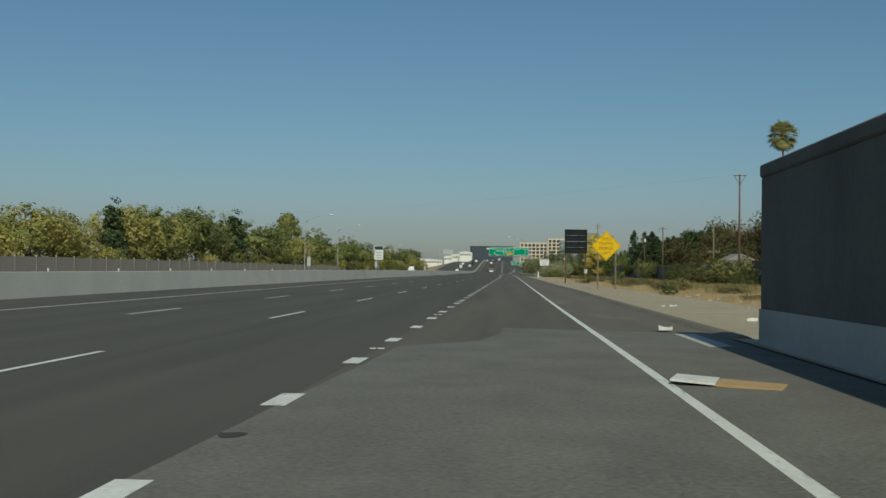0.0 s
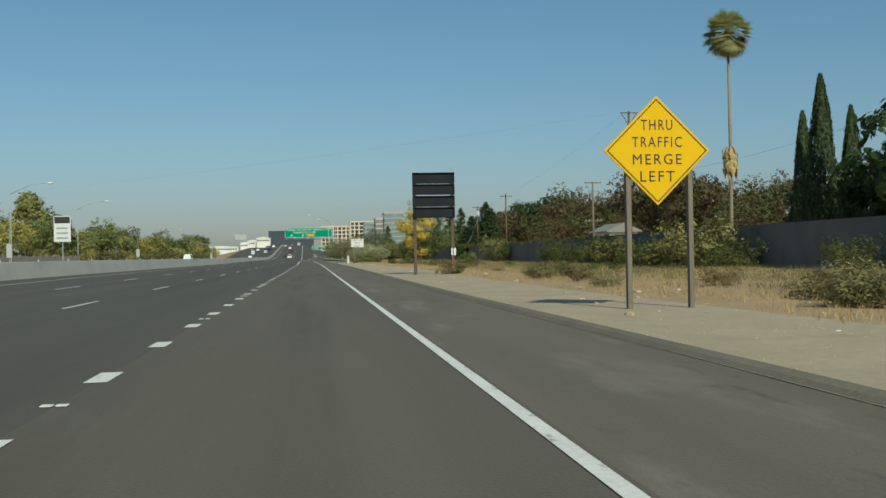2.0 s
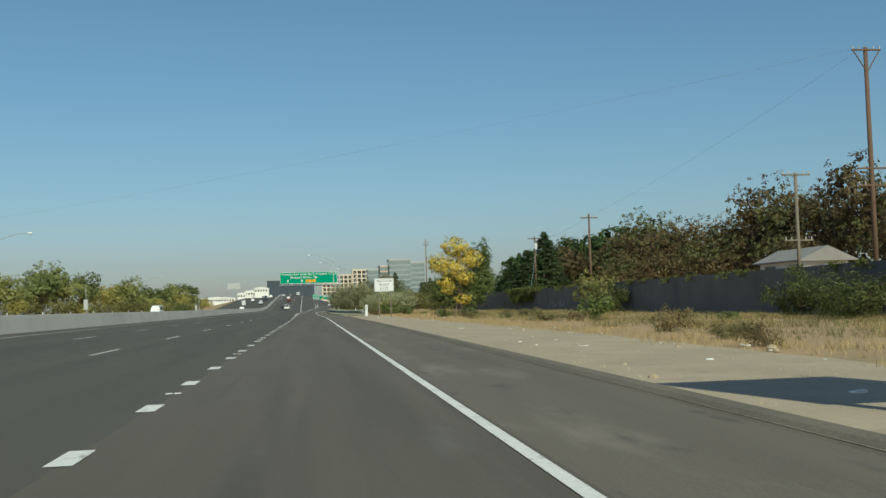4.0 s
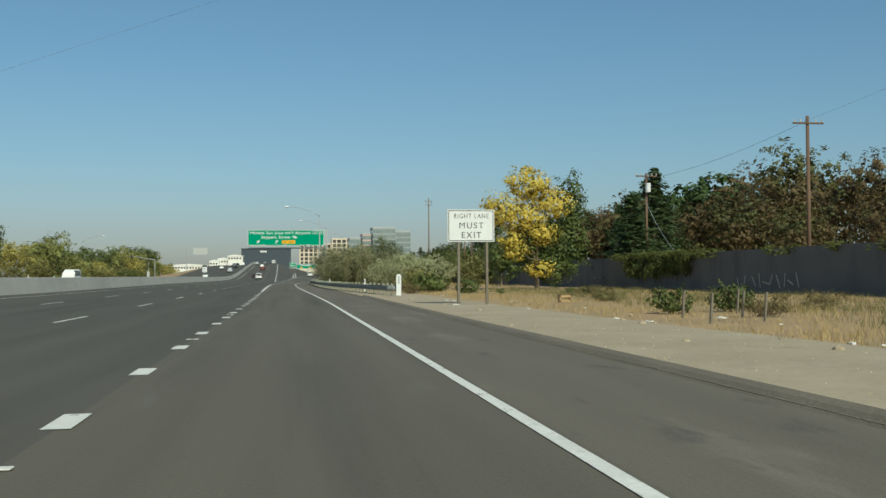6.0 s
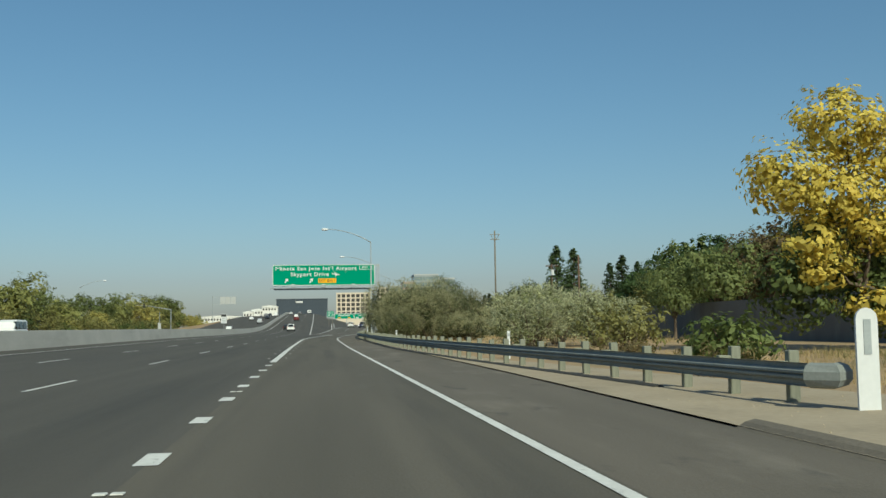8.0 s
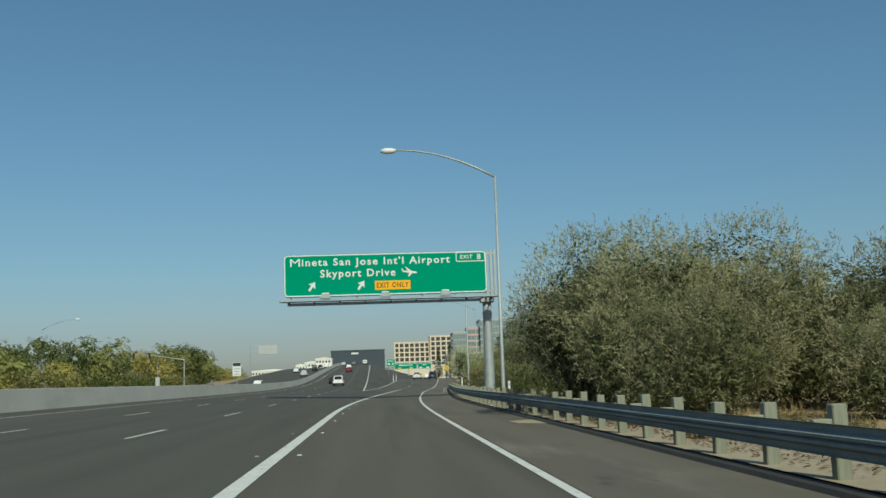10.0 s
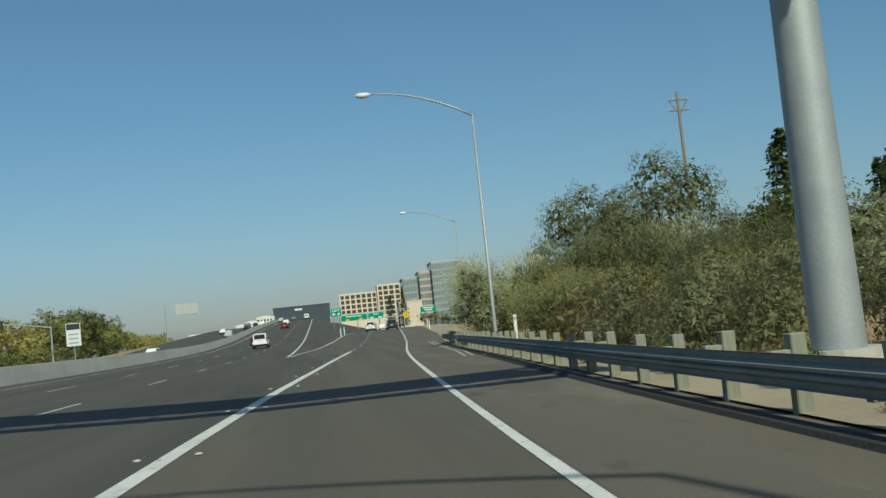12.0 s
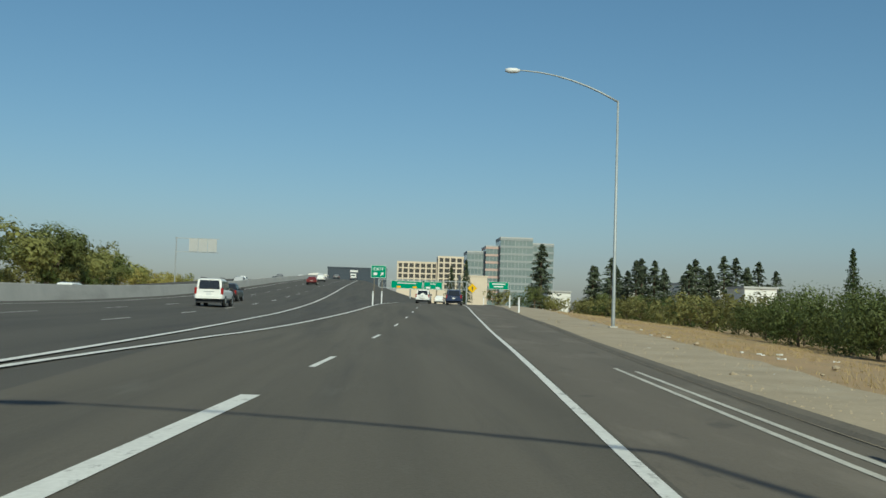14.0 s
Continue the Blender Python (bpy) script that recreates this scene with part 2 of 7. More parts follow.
weather(CONCRETE, (0.24, 0.23, 0.21), 0.52, 0.7, (0.6, 0.12, 0.6), 0.45)


# ---- mesh helpers ----
class Geo:
    """Collects vertices and faces for one mesh."""

    def __init__(self):
        self.v, self.f = [], []

    def add(self, vs, fs):
        n = len(self.v)
        self.v.extend(tuple(p) for p in vs)
        self.f.extend(tuple(n + i for i in f) for f in fs)
        return self

    def box(self, x0, y0, z0, x1, y1, z1, m=None, ch=0.0):
        """A box; ch: the chamfer on its edges."""
        if ch:
            bm = bmesh.new()
            bmesh.ops.create_cube(bm, size=1)
            for q in bm.verts:
                q.co = Vector(((x0 + x1) / 2 + q.co.x * (x1 - x0), (y0 + y1) / 2 + q.co.y * (y1 - y0), (z0 + z1) / 2 + q.co.z * (z1 - z0)))
            bmesh.ops.bevel(bm, geom=bm.edges[:], offset=ch, segments=1, affect="EDGES")
            bm.verts.index_update()
            vs, fs = [q.co.copy() for q in bm.verts], [[q.index for q in f.verts] for f in bm.faces]
            bm.free()
        else:
            vs = [Vector((x, y, z)) for z in (z0, z1) for x, y in ((x0, y0), (x1, y0), (x1, y1), (x0, y1))]
            fs = [(3, 2, 1, 0), (4, 5, 6, 7), (0, 1, 5, 4), (1, 2, 6, 5), (2, 3, 7, 6), (3, 0, 4, 7)]
        if m is not None:
            vs = [m @ q for q in vs]
        return self.add(vs, fs)

    def tube(self, pts, radii, n=8, caps=True):
        pts = [Vector(p) for p in pts]
        if isinstance(radii, (int, float)):
            radii = [radii] * len(pts)
        rings = []
        for k, p in enumerate(pts):
            d = (pts[min(k + 1, len(pts) - 1)] - pts[max(k - 1, 0)]).normalized()
            u = d.cross(Vector((0, 1, 0)) if abs(d.y) < 0.9 else Vector((1, 0, 0))).normalized()
            w = d.cross(u)
            rings.append([p + radii[k] * (math.cos(a) * u + math.sin(a) * w) for a in (2 * math.pi * j / n for j in range(n))])
        vs = [q for r in rings for q in r]
        fs = [(k * n + j, k * n + (j + 1) % n, (k + 1) * n + (j + 1) % n, (k + 1) * n + j) for k in range(len(pts) - 1) for j in range(n)]
        if caps:
            fs += [tuple(reversed(range(n))), tuple(range((len(pts) - 1) * n, len(pts) * n))]
        return self.add(vs, fs)

    def prism(self, outline, y0, y1, m=None):
        """An outline in x, z pulled along y."""
        n = len(outline)
        vs = [Vector((x, y, z)) for y in (y0, y1) for x, z in outline]
        fs = [(j, (j + 1) % n, n + (j + 1) % n, n + j) for j in range(n)] + [tuple(reversed(range(n))), tuple(range(n, 2 * n))]
        if m is not None:
            vs = [m @ q for q in vs]
        return self.add(vs, fs)

    def sweep(self, path, outline):
        """An outline in x, z swept along points whose heading is mostly +y."""
        n = len(outline)
        vs = [(x + ox, y, z + oz) for x, y, z in path for ox, oz in outline]
        fs = [(k * n + j, k * n + (j + 1) % n, (k + 1) * n + (j + 1) % n, (k + 1) * n + j) for k in range(len(path) - 1) for j in range(n)]
        fs += [tuple(reversed(range(n))), tuple(range((len(path) - 1) * n, len(path) * n))]
        return self.add(vs, fs)

    def mesh(self, name, smooth=False):
        me = bpy.data.meshes.new(name)
        me.from_pydata(self.v, [], self.f)
        me.validate()
        bm = bmesh.new()
        bm.from_mesh(me)
        bmesh.ops.recalc_face_normals(bm, faces=bm.faces[:])
        bm.to_mesh(me)
        bm.free()
        if smooth:
            me.polygons.foreach_set("use_smooth", [True] * len(me.polygons))
        return me


def thing(name, at, label, category, group="", kind="", rz=0.0):
    ob = new(name)
    ob.matrix_basis = pose(*at, 0, 0, rz)
    return tagged(ob, label, category, group, kind)


def part(name, geo, material, parent, label="", smooth=False):
    me = geo if isinstance(geo, bpy.types.Mesh) else geo.mesh(name, smooth)
    if not me.materials:
        me.materials.append(material)
    ob = new(name, me)
    ob.parent = parent
    if label:
        ob["label"] = label
    return ob


def solid(name, geo, material, label="", category="", group="", kind="", smooth=False):
    me = geo if isinstance(geo, bpy.types.Mesh) else geo.mesh(name, smooth)
    me.materials.append(material)
    return tagged(new(name, me), label, category, group, kind)


def along(points):
    """A smooth function through (y, value) pairs."""
    ys, vs = [p[0] for p in points], [p[1] for p in points]

    def at(y):
        return float(np.interp(y, ys, vs))

    def smooth(y):
        return (at(y - 9) + at(y - 4.5) + 2 * at(y) + at(y + 4.5) + at(y + 9)) / 6

    return smooth


# ---- the plan: lines of the road, and the lie of the land ----
EDGE = along([(-300, 0.075), (20, 0.075), (36, 0.01), (60, 0), (225, 0), (289, -0.68), (331, -0.77), (344, -0.62), (359, -0.2), (374, 0.52), (387, 1.12), (406, 2.28), (416, 3.1), (438, 4.8), (470, 7.0), (515, 9.8), (600, 15), (760, 26), (1000, 46)])
DROP = along([(-300, -3.85), (12, -3.86), (21, -3.70), (34, -3.66), (225, -3.66), (292, -4.28), (340, -4.5), (352, -4.2), (363, -3.85), (378, -3.1), (389, -2.4), (405, -1.5), (421, -0.42), (445, 1.1), (472, 2.6), (513, 4.8), (600, 10.5), (760, 21.5), (1000, 41)])
LANE_2 = along([(-300, -7.4), (215, -7.5), (300, -8.05), (420, -8.5), (500, -9.1), (760, -10.8), (1000, -14), (2000, -30)])
LANE_3 = along([(-300, -11.15), (215, -11.15), (310, -11.6), (420, -12.1), (500, -12.8), (760, -14.5), (1000, -17.6), (2000, -34)])
LEFT_EDGE = along([(-300, -14.9), (215, -14.6), (310, -15.0), (420, -15.4), (500, -16.2), (760, -18.1), (1000, -21.5), (2000, -38)])
MAIN_EDGE = along([(421, -4.8), (450, -5.1), (472, -5.3), (500, -5.45), (600, -6.0), (760, -7.2), (1000, -10.2), (2000, -26)])
RAMP_LEFT = along([(421, -4.7), (433, -4.0), (439, -3.6), (458, -2.4), (485, -0.9), (513, 0.8), (600, 6.6), (760, 17.6), (1000, 37)])
BARRIER = along([(-300, -18.8), (60, -18.6), (130, -16.9), (240, -16.6), (320, -17.5), (420, -17.6), (500, -18.2), (760, -20.2), (1000, -23.5), (2000, -40)])
PAVED = along([(-300, 2.7), (45, 2.5), (58, 2.5), (71, 2.68), (84, 2.5), (98, 2.42), (150, 2.55), (184, 2.6), (200, 2.45), (225, 2.45), (250, 2.5), (285, 1.9), (345, 1.9), (357, 2.3), (375, 3.3), (400, 4.55), (417, 5.5), (436, 7.35), (458, 9.6), (515, 13.2), (600, 18.5), (760, 29.5), (1000, 50)])
RISE = along([(-300, 0), (410, 0), (440, 0.08), (472, 0.35), (500, 0.9), (530, 1.8), (588, 3.9), (700, 7.6), (760, 8.9), (820, 9.3), (900, 8.4), (1100, 3), (1300, 0), (2000, 0)])
RAMP_RISE = along([(-300, 0), (415, 0), (450, 0.1), (480, 0.5), (508, 1.1), (545, 1.4), (700, 1.7), (2000, 1.7)])


CROSS = along([(-300, 0.004), (20, 0.004), (60, 0.012), (130, 0.026), (240, 0.027), (320, 0.036), (450, 0.038), (520, 0.03), (900, 0.02)])


def divide(y):
    """Where the exit lane's asphalt meets that of the through lanes."""
    if y < 396:
        return DROP(y)
    if y > 433:
        return RAMP_LEFT(y)
    return DROP(396) + (RAMP_LEFT(433) - DROP(396)) * (y - 396) / 37


def lie(x, y):
    """The height of the land, roads included."""
    zm, zr = RISE(y), RAMP_RISE(y)
    if y < 421:
        z = zm if x < DROP(y) else zr
    else:
        a, b = MAIN_EDGE(y) + 1.5, RAMP_LEFT(y) - 1.0
        if x <= a:
            z = zm
        elif x >= b:
            z = zr
        else:
            z = zm + (zr - zm) * (x - a) / (b - a)
    tilt = CROSS(y) * min(max(-4.0 - x, 0.0), 13.0)
    z += tilt
    # the opposite carriageway falls away behind the barrier
    if y > 415:
        z -= min(max((BARRIER(y) - 0.5 - x) * 0.2, 0.0), 0.95) * min((y - 415) / 50, 1.0)
    if x < -42:
        z *= max(0.0, 1 + (x + 42) / 30)
    r = x - PAVED(y) - 4
    if r > 0 and y > 380:
        z -= min(r * 0.09, 2.2) * min(1, (y - 380) / 40)
    return z

# ---- ground, road, paint ----
def sheet(xs, ys, height, name):
    g = Geo()
    nx = len(xs)
    vs = [(x, y, height(x, y)) for y in ys for x in xs]
    fs = [(j * nx + i, j * nx + i + 1, (j + 1) * nx + i + 1, (j + 1) * nx + i) for j in range(len(ys) - 1) for i in range(nx - 1)]
    g.add(vs, fs)
    return g


YS = [-300, -200, -120, -60, -30] + list(range(-10, 620, 5)) + list(range(620, 1000, 20)) + [1000, 1100, 1200, 1400, 1700, 2200, 3000, 4500]
GX = [-4500, -2500, -1500, -900, -500, -300, -200, -140, -100, -80, -70, -60, -52, -46, -42, -36, -30, -26] + [x * 1.5 for x in range(-16, 34)] + [52, 56, 62, 70, 80, 95, 115, 140, 200, 300, 500, 900, 1500, 2500, 4500]


def ground_height(x, y):
    z = lie(x, y)
    off = x - PAVED(y)
    if off < 0.6 and x > -44:
        return z - 0.12
    bump = 0.05 * noise.noise(Vector((x * 0.35, y * 0.35, 0))) + 0.10 * noise.noise(Vector((x * 0.09, y * 0.09, 3)))
    bump *= min(max((off - 4.8) / 3, 0), 1) if x > 0 else 1
    return z - 0.03 + (bump if abs(x) < 100 else 0)


ground_geo = sheet(GX, YS, ground_height, "ground")
solid("ground", ground_geo, DRY, "dry tan earth with short dead grass", "ground", kind="structure")


def strip(name, left, right, ys, lift, material, label, category, kind="structure", cols=2, ragged=0.0):
    g = Geo()
    vs = []
    for y in ys:
        a, b = left(y), right(y)
        for c in range(cols + 1):
            x = a + (b - a) * c / cols
            w = ragged * noise.noise(Vector((y * 0.6, c, 7))) if c == cols else 0
            vs.append((x + w, y, lie(x, y) + lift))
    n = cols + 1
    g.add(vs, [(j * n + i, j * n + i + 1, (j + 1) * n + i + 1, (j + 1) * n + i) for j in range(len(ys) - 1) for i in range(cols)])
    return solid(name, g, material, label, category, kind=kind)


RY = [-300, -150, -60] + list(range(-30, 620, 4)) + list(range(620, 1120, 20))
def verge_width(y):
    return float(np.interp(y, (238, 262, 404, 423, 442, 470), (1, 0.25, 0.3, 0.5, 0.8, 1)))


strip("road", lambda y: BARRIER(y) - 22, divide, RY, 0.0, ASPHALT, "dark worn asphalt of the through lanes", "road", cols=30)
strip("exit_lane", divide, lambda y: EDGE(y) + 0.12, RY, 0.0, LANE_ASPHALT, "brownish worn asphalt exit lane", "road", cols=5)
strip("shoulder", lambda y: EDGE(y) + 0.12, PAVED, RY, 0.0, SHOULDER, "brownish asphalt shoulder beside the exit lane", "road shoulder", cols=3)
strip("dirt_verge", lambda y: PAVED(y) - 0.03, lambda y: PAVED(y) + (4.6 + 0.6 * math.sin(y * 0.05)) * verge_width(y), list(range(-30, 600, 2)), 0.03, DIRT, "pale dusty gravel verge along the pavement", "verge", cols=4, ragged=0.5)


def line_paint(name, curve, y0, y1, width, label, lift=0.008, group="", material=None, step=4.0):
    n = max(1, int((y1 - y0) / step))
    g = Geo()
    vs = []
    for k in range(n + 1):
        y = y0 + (y1 - y0) * k / n
        x = curve(y)
        vs += [(x - width / 2, y, lie(x, y) + lift), (x + width / 2, y, lie(x, y) + lift)]
    g.add(vs, [(2 * k, 2 * k + 1, 2 * k + 3, 2 * k + 2) for k in range(n)])
    return solid(name, g, material or PAINT, label, "road marking", group, "structure")


line_paint("edge_line", EDGE, -60, 620, 0.13, "solid white edge line on the asphalt")
line_paint("exit_line", DROP, 262, 420.5, 0.24, "wide solid white line beside the exit lane")
line_paint("gore_line", MAIN_EDGE, 421, 1000, 0.2, "solid white gore line beside the through lanes", lift=0.03)
line_paint("gore_line", RAMP_LEFT, 421, 640, 0.2, "solid white gore line beside the ramp", lift=0.03)
line_paint("left_line", LEFT_EDGE, -60, 1000, 0.13, "worn solid line along the median shoulder")
dash_at = lambda k: float(np.interp(k, (-16, 0, 5, 14, 20, 24, 41, 45, 60), (-50.0, 16.14, 36.98, 73.4, 97.02, 113.16, 184.68, 202.28, 263.0)))
for k in range(-10, 60):
    y = dash_at(k)
    if y < 262:
        line_paint("lane_drop_dash", DROP, y - 0.45, y + 0.45, 0.23, "short thick white lane dash", group="lane drop dashes")
for curve, first in ((LANE_2, 31.0), (LANE_3, 31.4)):
    for k in range(-4, 70):
        y = first + 14.24 * k
        line_paint("lane_dash", curve, y, y + 4.1, 0.11, "thin white lane dash", group="lane dashes")
for k in range(12):
    y = 425.9 + 14.3 * k
    line_paint("lane_dash", DROP, y, y + 3.4, 0.12, "thin white lane dash", group="lane dashes")

# concrete median barrier
bar = [(-0.32, 0), (0.32, 0), (0.30, 0.08), (0.10, 0.92), (0.08, 0.94), (-0.08, 0.94), (-0.10, 0.92), (-0.30, 0.08)]
g = Geo().sweep([(BARRIER(y), y, lie(BARRIER(y), y) - 0.03) for y in RY], bar)
solid("median_barrier", g, CONCRETE, "long pale concrete median barrier", "barrier", kind="structure")

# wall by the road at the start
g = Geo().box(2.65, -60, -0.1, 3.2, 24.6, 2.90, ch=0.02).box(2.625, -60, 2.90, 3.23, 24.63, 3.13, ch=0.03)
solid("retaining_wall", g, WALL_DARK, "stained concrete retaining wall, coloured dark as in shade", "wall", kind="structure")
solid("wall_footing", Geo().box(2.615, -60, -0.1, 2.648, 24.58, 0.64), CONCRETE, "pale band along the wall's foot", "wall", kind="structure")
# older, paler asphalt under the bridge approach, with a ragged edge
g = Geo()
edge = [(-3.97, 10.5), (-3.86, 13.5), (-3.7, 17), (-3.55, 20), (-3.45, 23.0), (-3.0, 23.6), (-2.2, 24.7), (-1.85, 26.8), (-1.8, 28.8), (-0.6, 28.5), (0.5, 28.2), (1.5, 27.9), (2.6, 27.7)]
ring = [(-3.97, -60)] + [(x + 0.05 * noise.noise(Vector((x * 9, y * 9, 0))), y + 0.1 * noise.noise(Vector((y * 5, x * 7, 2)))) for x, y in edge] + [(2.62, -60)]
g.add([(x, y, 0.007) for x, y in ring], [tuple(range(len(ring)))])
solid("old_pavement", g, OLD_ASPHALT, "paler patched old asphalt with a ragged edge", "road", kind="structure")
tar = [(-3.70 + 0.10 * (1 + 0.25 * math.sin(3 * a)) * math.cos(a), 14.05 + 0.15 * (1 + 0.2 * math.sin(2 * a + 1)) * math.sin(a), 0.011) for a in [0.524 * k for k in range(12)]]
solid("tar_patch", Geo().add(tar, [tuple(range(12))]), DIKE, "small dark tar patch on the old asphalt", "road", kind="structure")
# low asphalt kerb at the pavement's edge
dike = [(-0.02, 0.0), (0.42, 0.0), (0.36, 0.05), (0.22, 0.10), (0.10, 0.07)]
for y0, y1 in ((26, 238), (404, 560)):
    ys = list(range(y0, y1 + 1, 3))
    solid("kerb", Geo().sweep([(PAVED(y) - 0.05, y, lie(PAVED(y), y)) for y in ys], dike), KERB, "low rounded asphalt kerb at the pavement edge", "kerb", kind="structure")
# asphalt dike under the guardrail; its black colour adds the rail's shadow band
RAIL_X = along([(238, 4.75), (262, 3.0), (285, 2.05), (345, 2.05), (361, 2.5), (373, 3.22), (384, 3.85), (409, 5.3), (418, 6.05)])
low_dike = [(-0.02, -0.02), (0.24, -0.02), (0.20, 0.06), (0.12, 0.08), (0.03, 0.05)]
solid("kerb", Geo().sweep([(RAIL_X(y) - 0.57, y, lie(PAVED(y), y)) for y in range(243, 415, 2)], low_dike), DIKE, "asphalt kerb under the guardrail, blackened for the rail's shade", "kerb", kind="structure")
# pale worn stripes along the shoulder
for off in (0.0, 0.28):
    line_paint("shoulder_stripe", lambda y, off=off: float(np.interp(y, (386, 394, 416, 428), (2.9, 3.6, 4.85, 5.72))) + off, 386, 428 - off * 3, 0.09, "pale worn stripe on the shoulder", lift=0.006, step=2, material=WORN_PAINT)
# bare concrete pad where the shoulder meets the rail
GUTTER = [(1.64, 27.5), (1.66, 23.9), (2.1, 24.2), (2.06, 27.6)]
pad = [(0.75, 320.9), (0.85, 319.4), (1.3, 318.9), (1.6, 319.0), (1.62, 321.2), (1.4, 321.5)]
solid("concrete_pad", Geo().add([(x, y, 0.009) for x, y in pad], [tuple(range(6))]), DIRT, "pale worn concrete pad on the shoulder", "pavement", kind="structure")
solid("concrete_pad", Geo().add([(x, y, 0.012) for x, y in GUTTER], [(0, 1, 2, 3)]), CONCRETE, "short pale concrete gutter beside the wall's end", "pavement", kind="structure")
# sound wall
g = Geo().box(27, -60, -0.3, 27.3, 354, 2.75)
solid("sound_wall", g, DARK_CONCRETE, "dark grey block sound wall behind the verge", "wall", kind="structure")

t = thing("graffiti", (26.985, 0, 0), "faded pale spray-painted scrawl on the sound wall", "graffiti")
for y, z, l, a in ((230.4, 0.85, 0.9, 70), (231.2, 0.7, 0.7, 20), (231.9, 0.85, 0.8, 100), (232.7, 0.75, 0.9, 60), (233.6, 0.85, 0.7, 120), (234.3, 0.65, 0.8, 10), (235.1, 0.8, 0.9, 80), (235.9, 0.75, 0.8, 50), (237.2, 0.7, 0.8, 110), (238.1, 0.6, 0.7, 65)):
    part("stroke", Geo().box(-0.006, -l / 2, -0.035, 0.02, l / 2, 0.035, pose(0, y, z, a, 0, 0)), WORN_PAINT, t)

# ---- signs ----
def text_mesh(body, size, extrude=0.003, bold=0.022):
    cu = bpy.data.curves.new("text", "FONT")
    cu.body, cu.size, cu.extrude, cu.align_x, cu.align_y, cu.resolution_u = body, size, extrude, "CENTER", "CENTER", 3
    cu.offset, cu.space_character = bold, 1.24
    ob = bpy.data.objects.new("text", cu)
    scene.collection.objects.link(ob)
    dg = bpy.context.evaluated_depsgraph_get()
    me = bpy.data.meshes.new_from_object(ob.evaluated_get(dg))
    bpy.data.objects.remove(ob)
    me.materials.clear()
    return me


def letters(body, width, height, parent, at, material, name="letter", bold=0.022):
    """Raised words of that width and height, facing -y; each letter is a part."""
    me = text_mesh(body, 1.0, bold=bold)
    co = np.array([v.co[:] for v in me.vertices])
    lo, hi = co.min(0), co.max(0)
    sx, sz = width / (hi[0] - lo[0]), height / (hi[1] - lo[1])
    co = np.stack([(co[:, 0] - (lo[0] + hi[0]) / 2) * sx, -co[:, 2], (co[:, 1] - (lo[1] + hi[1]) / 2) * sz], 1)
    root = list(range(len(co)))

    def find(a):
        while root[a] != a:
            root[a] = root[root[a]]
            a = root[a]
        return a

    faces = [tuple(p.vertices) for p in me.polygons]
    for f in faces:
        for a in f[1:]:
            root[find(a)] = find(f[0])
    groups = {}
    for k in range(len(co)):
        groups.setdefault(find(k), []).append(k)
    spans = sorted(((co[g, 0].min(), co[g, 0].max(), set(g)) for g in groups.values()), key=lambda s: s[0])
    glyphs = []
    for a, b, g in spans:
        if glyphs and min(b, glyphs[-1][1]) - max(a, glyphs[-1][0]) > 0.5 * min(b - a, glyphs[-1][1] - glyphs[-1][0]):
            glyphs[-1] = (min(a, glyphs[-1][0]), max(b, glyphs[-1][1]), glyphs[-1][2] | g)
        else:
            glyphs.append((a, b, g))
    for a, b, g in glyphs:
        keep = sorted(g)
        index = {v: n for n, v in enumerate(keep)}
        out = bpy.data.meshes.new(name)
        out.from_pydata(co[keep].tolist(), [], [tuple(index[v] for v in f) for f in faces if f[0] in g])
        out.materials.append(material)
        ob = new(name, out)
        ob.parent = parent
        ob.location = at
    bpy.data.meshes.remove(me)


def sign_posts(t, xs, top, w, d, material, y=0.05):
    for x in xs:
        part("post", Geo().box(x - w / 2, y, -0.5, x + w / 2, y + d, top, ch=0.008), material, t)


# diamond warning sign
t = thing("warning_sign", (5.43, 82.4, 0), "yellow diamond merge sign on two weathered wooden posts", "road sign")
m = pose(0, 0, 3.22, 0, 45, 0)
panel = part("panel", Geo().box(-0.785, -0.012, -0.785, 0.785, 0.012, 0.785, m, ch=0.005), SIGN_YELLOW, t, "yellow diamond panel")
g = Geo()
for a in range(4):
    g.box(-0.74, -0.018, 0.72, 0.74, -0.013, 0.74, pose(0, 0, 3.22, 0, 45 + 90 * a, 0))
part("border", g, BLACK, panel)
for body, w, z in (("THRU", 0.66, 0.52), ("TRAFFIC", 1.04, 0.175), ("MERGE", 1.02, -0.175), ("LEFT", 0.72, -0.52)):
    letters(body, w, 0.21, panel, (0, -0.014, 3.22 + z), BLACK, bold=0.0)
sign_posts(t, (-0.6, 0.7), 3.15, 0.10, 0.14, WOOD, 0.02)

# back of a sign for the other direction
t = thing("road_sign", (5.81, 123.0, 0), "dark ribbed back of a tall sign on two brown wooden posts", "road sign")
for z0, z1 in ((3.42, 4.06), (4.09, 4.74), (4.80, 5.44), (5.47, 6.13)):
    p = part("panel", Geo().box(-1.27, 0, z0, 1.27, 0.03, z1), PANEL_BACK, t)
    g = Geo().box(-1.27, -0.09, z0, 1.27, 0.0, z0 + 0.05).box(-1.27, -0.09, z1 - 0.05, 1.27, 0.0, z1)
    g.box(-1.27, -0.09, z0, -1.21, 0, z1).box(1.21, -0.09, z0, 1.27, 0, z1)
    part("rib", g, PANEL_BACK, p)
sign_posts(t, (-1.14, 1.12), 5.9, 0.17, 0.2, POLE_WOOD, 0.04)
part("plate", Geo().box(1.02, -0.01, 1.15, 1.10, 0.02, 1.6).box(1.16, -0.01, 1.15, 1.3, 0.02, 1.6), SIGN_WHITE, t, "small white plate on the post")
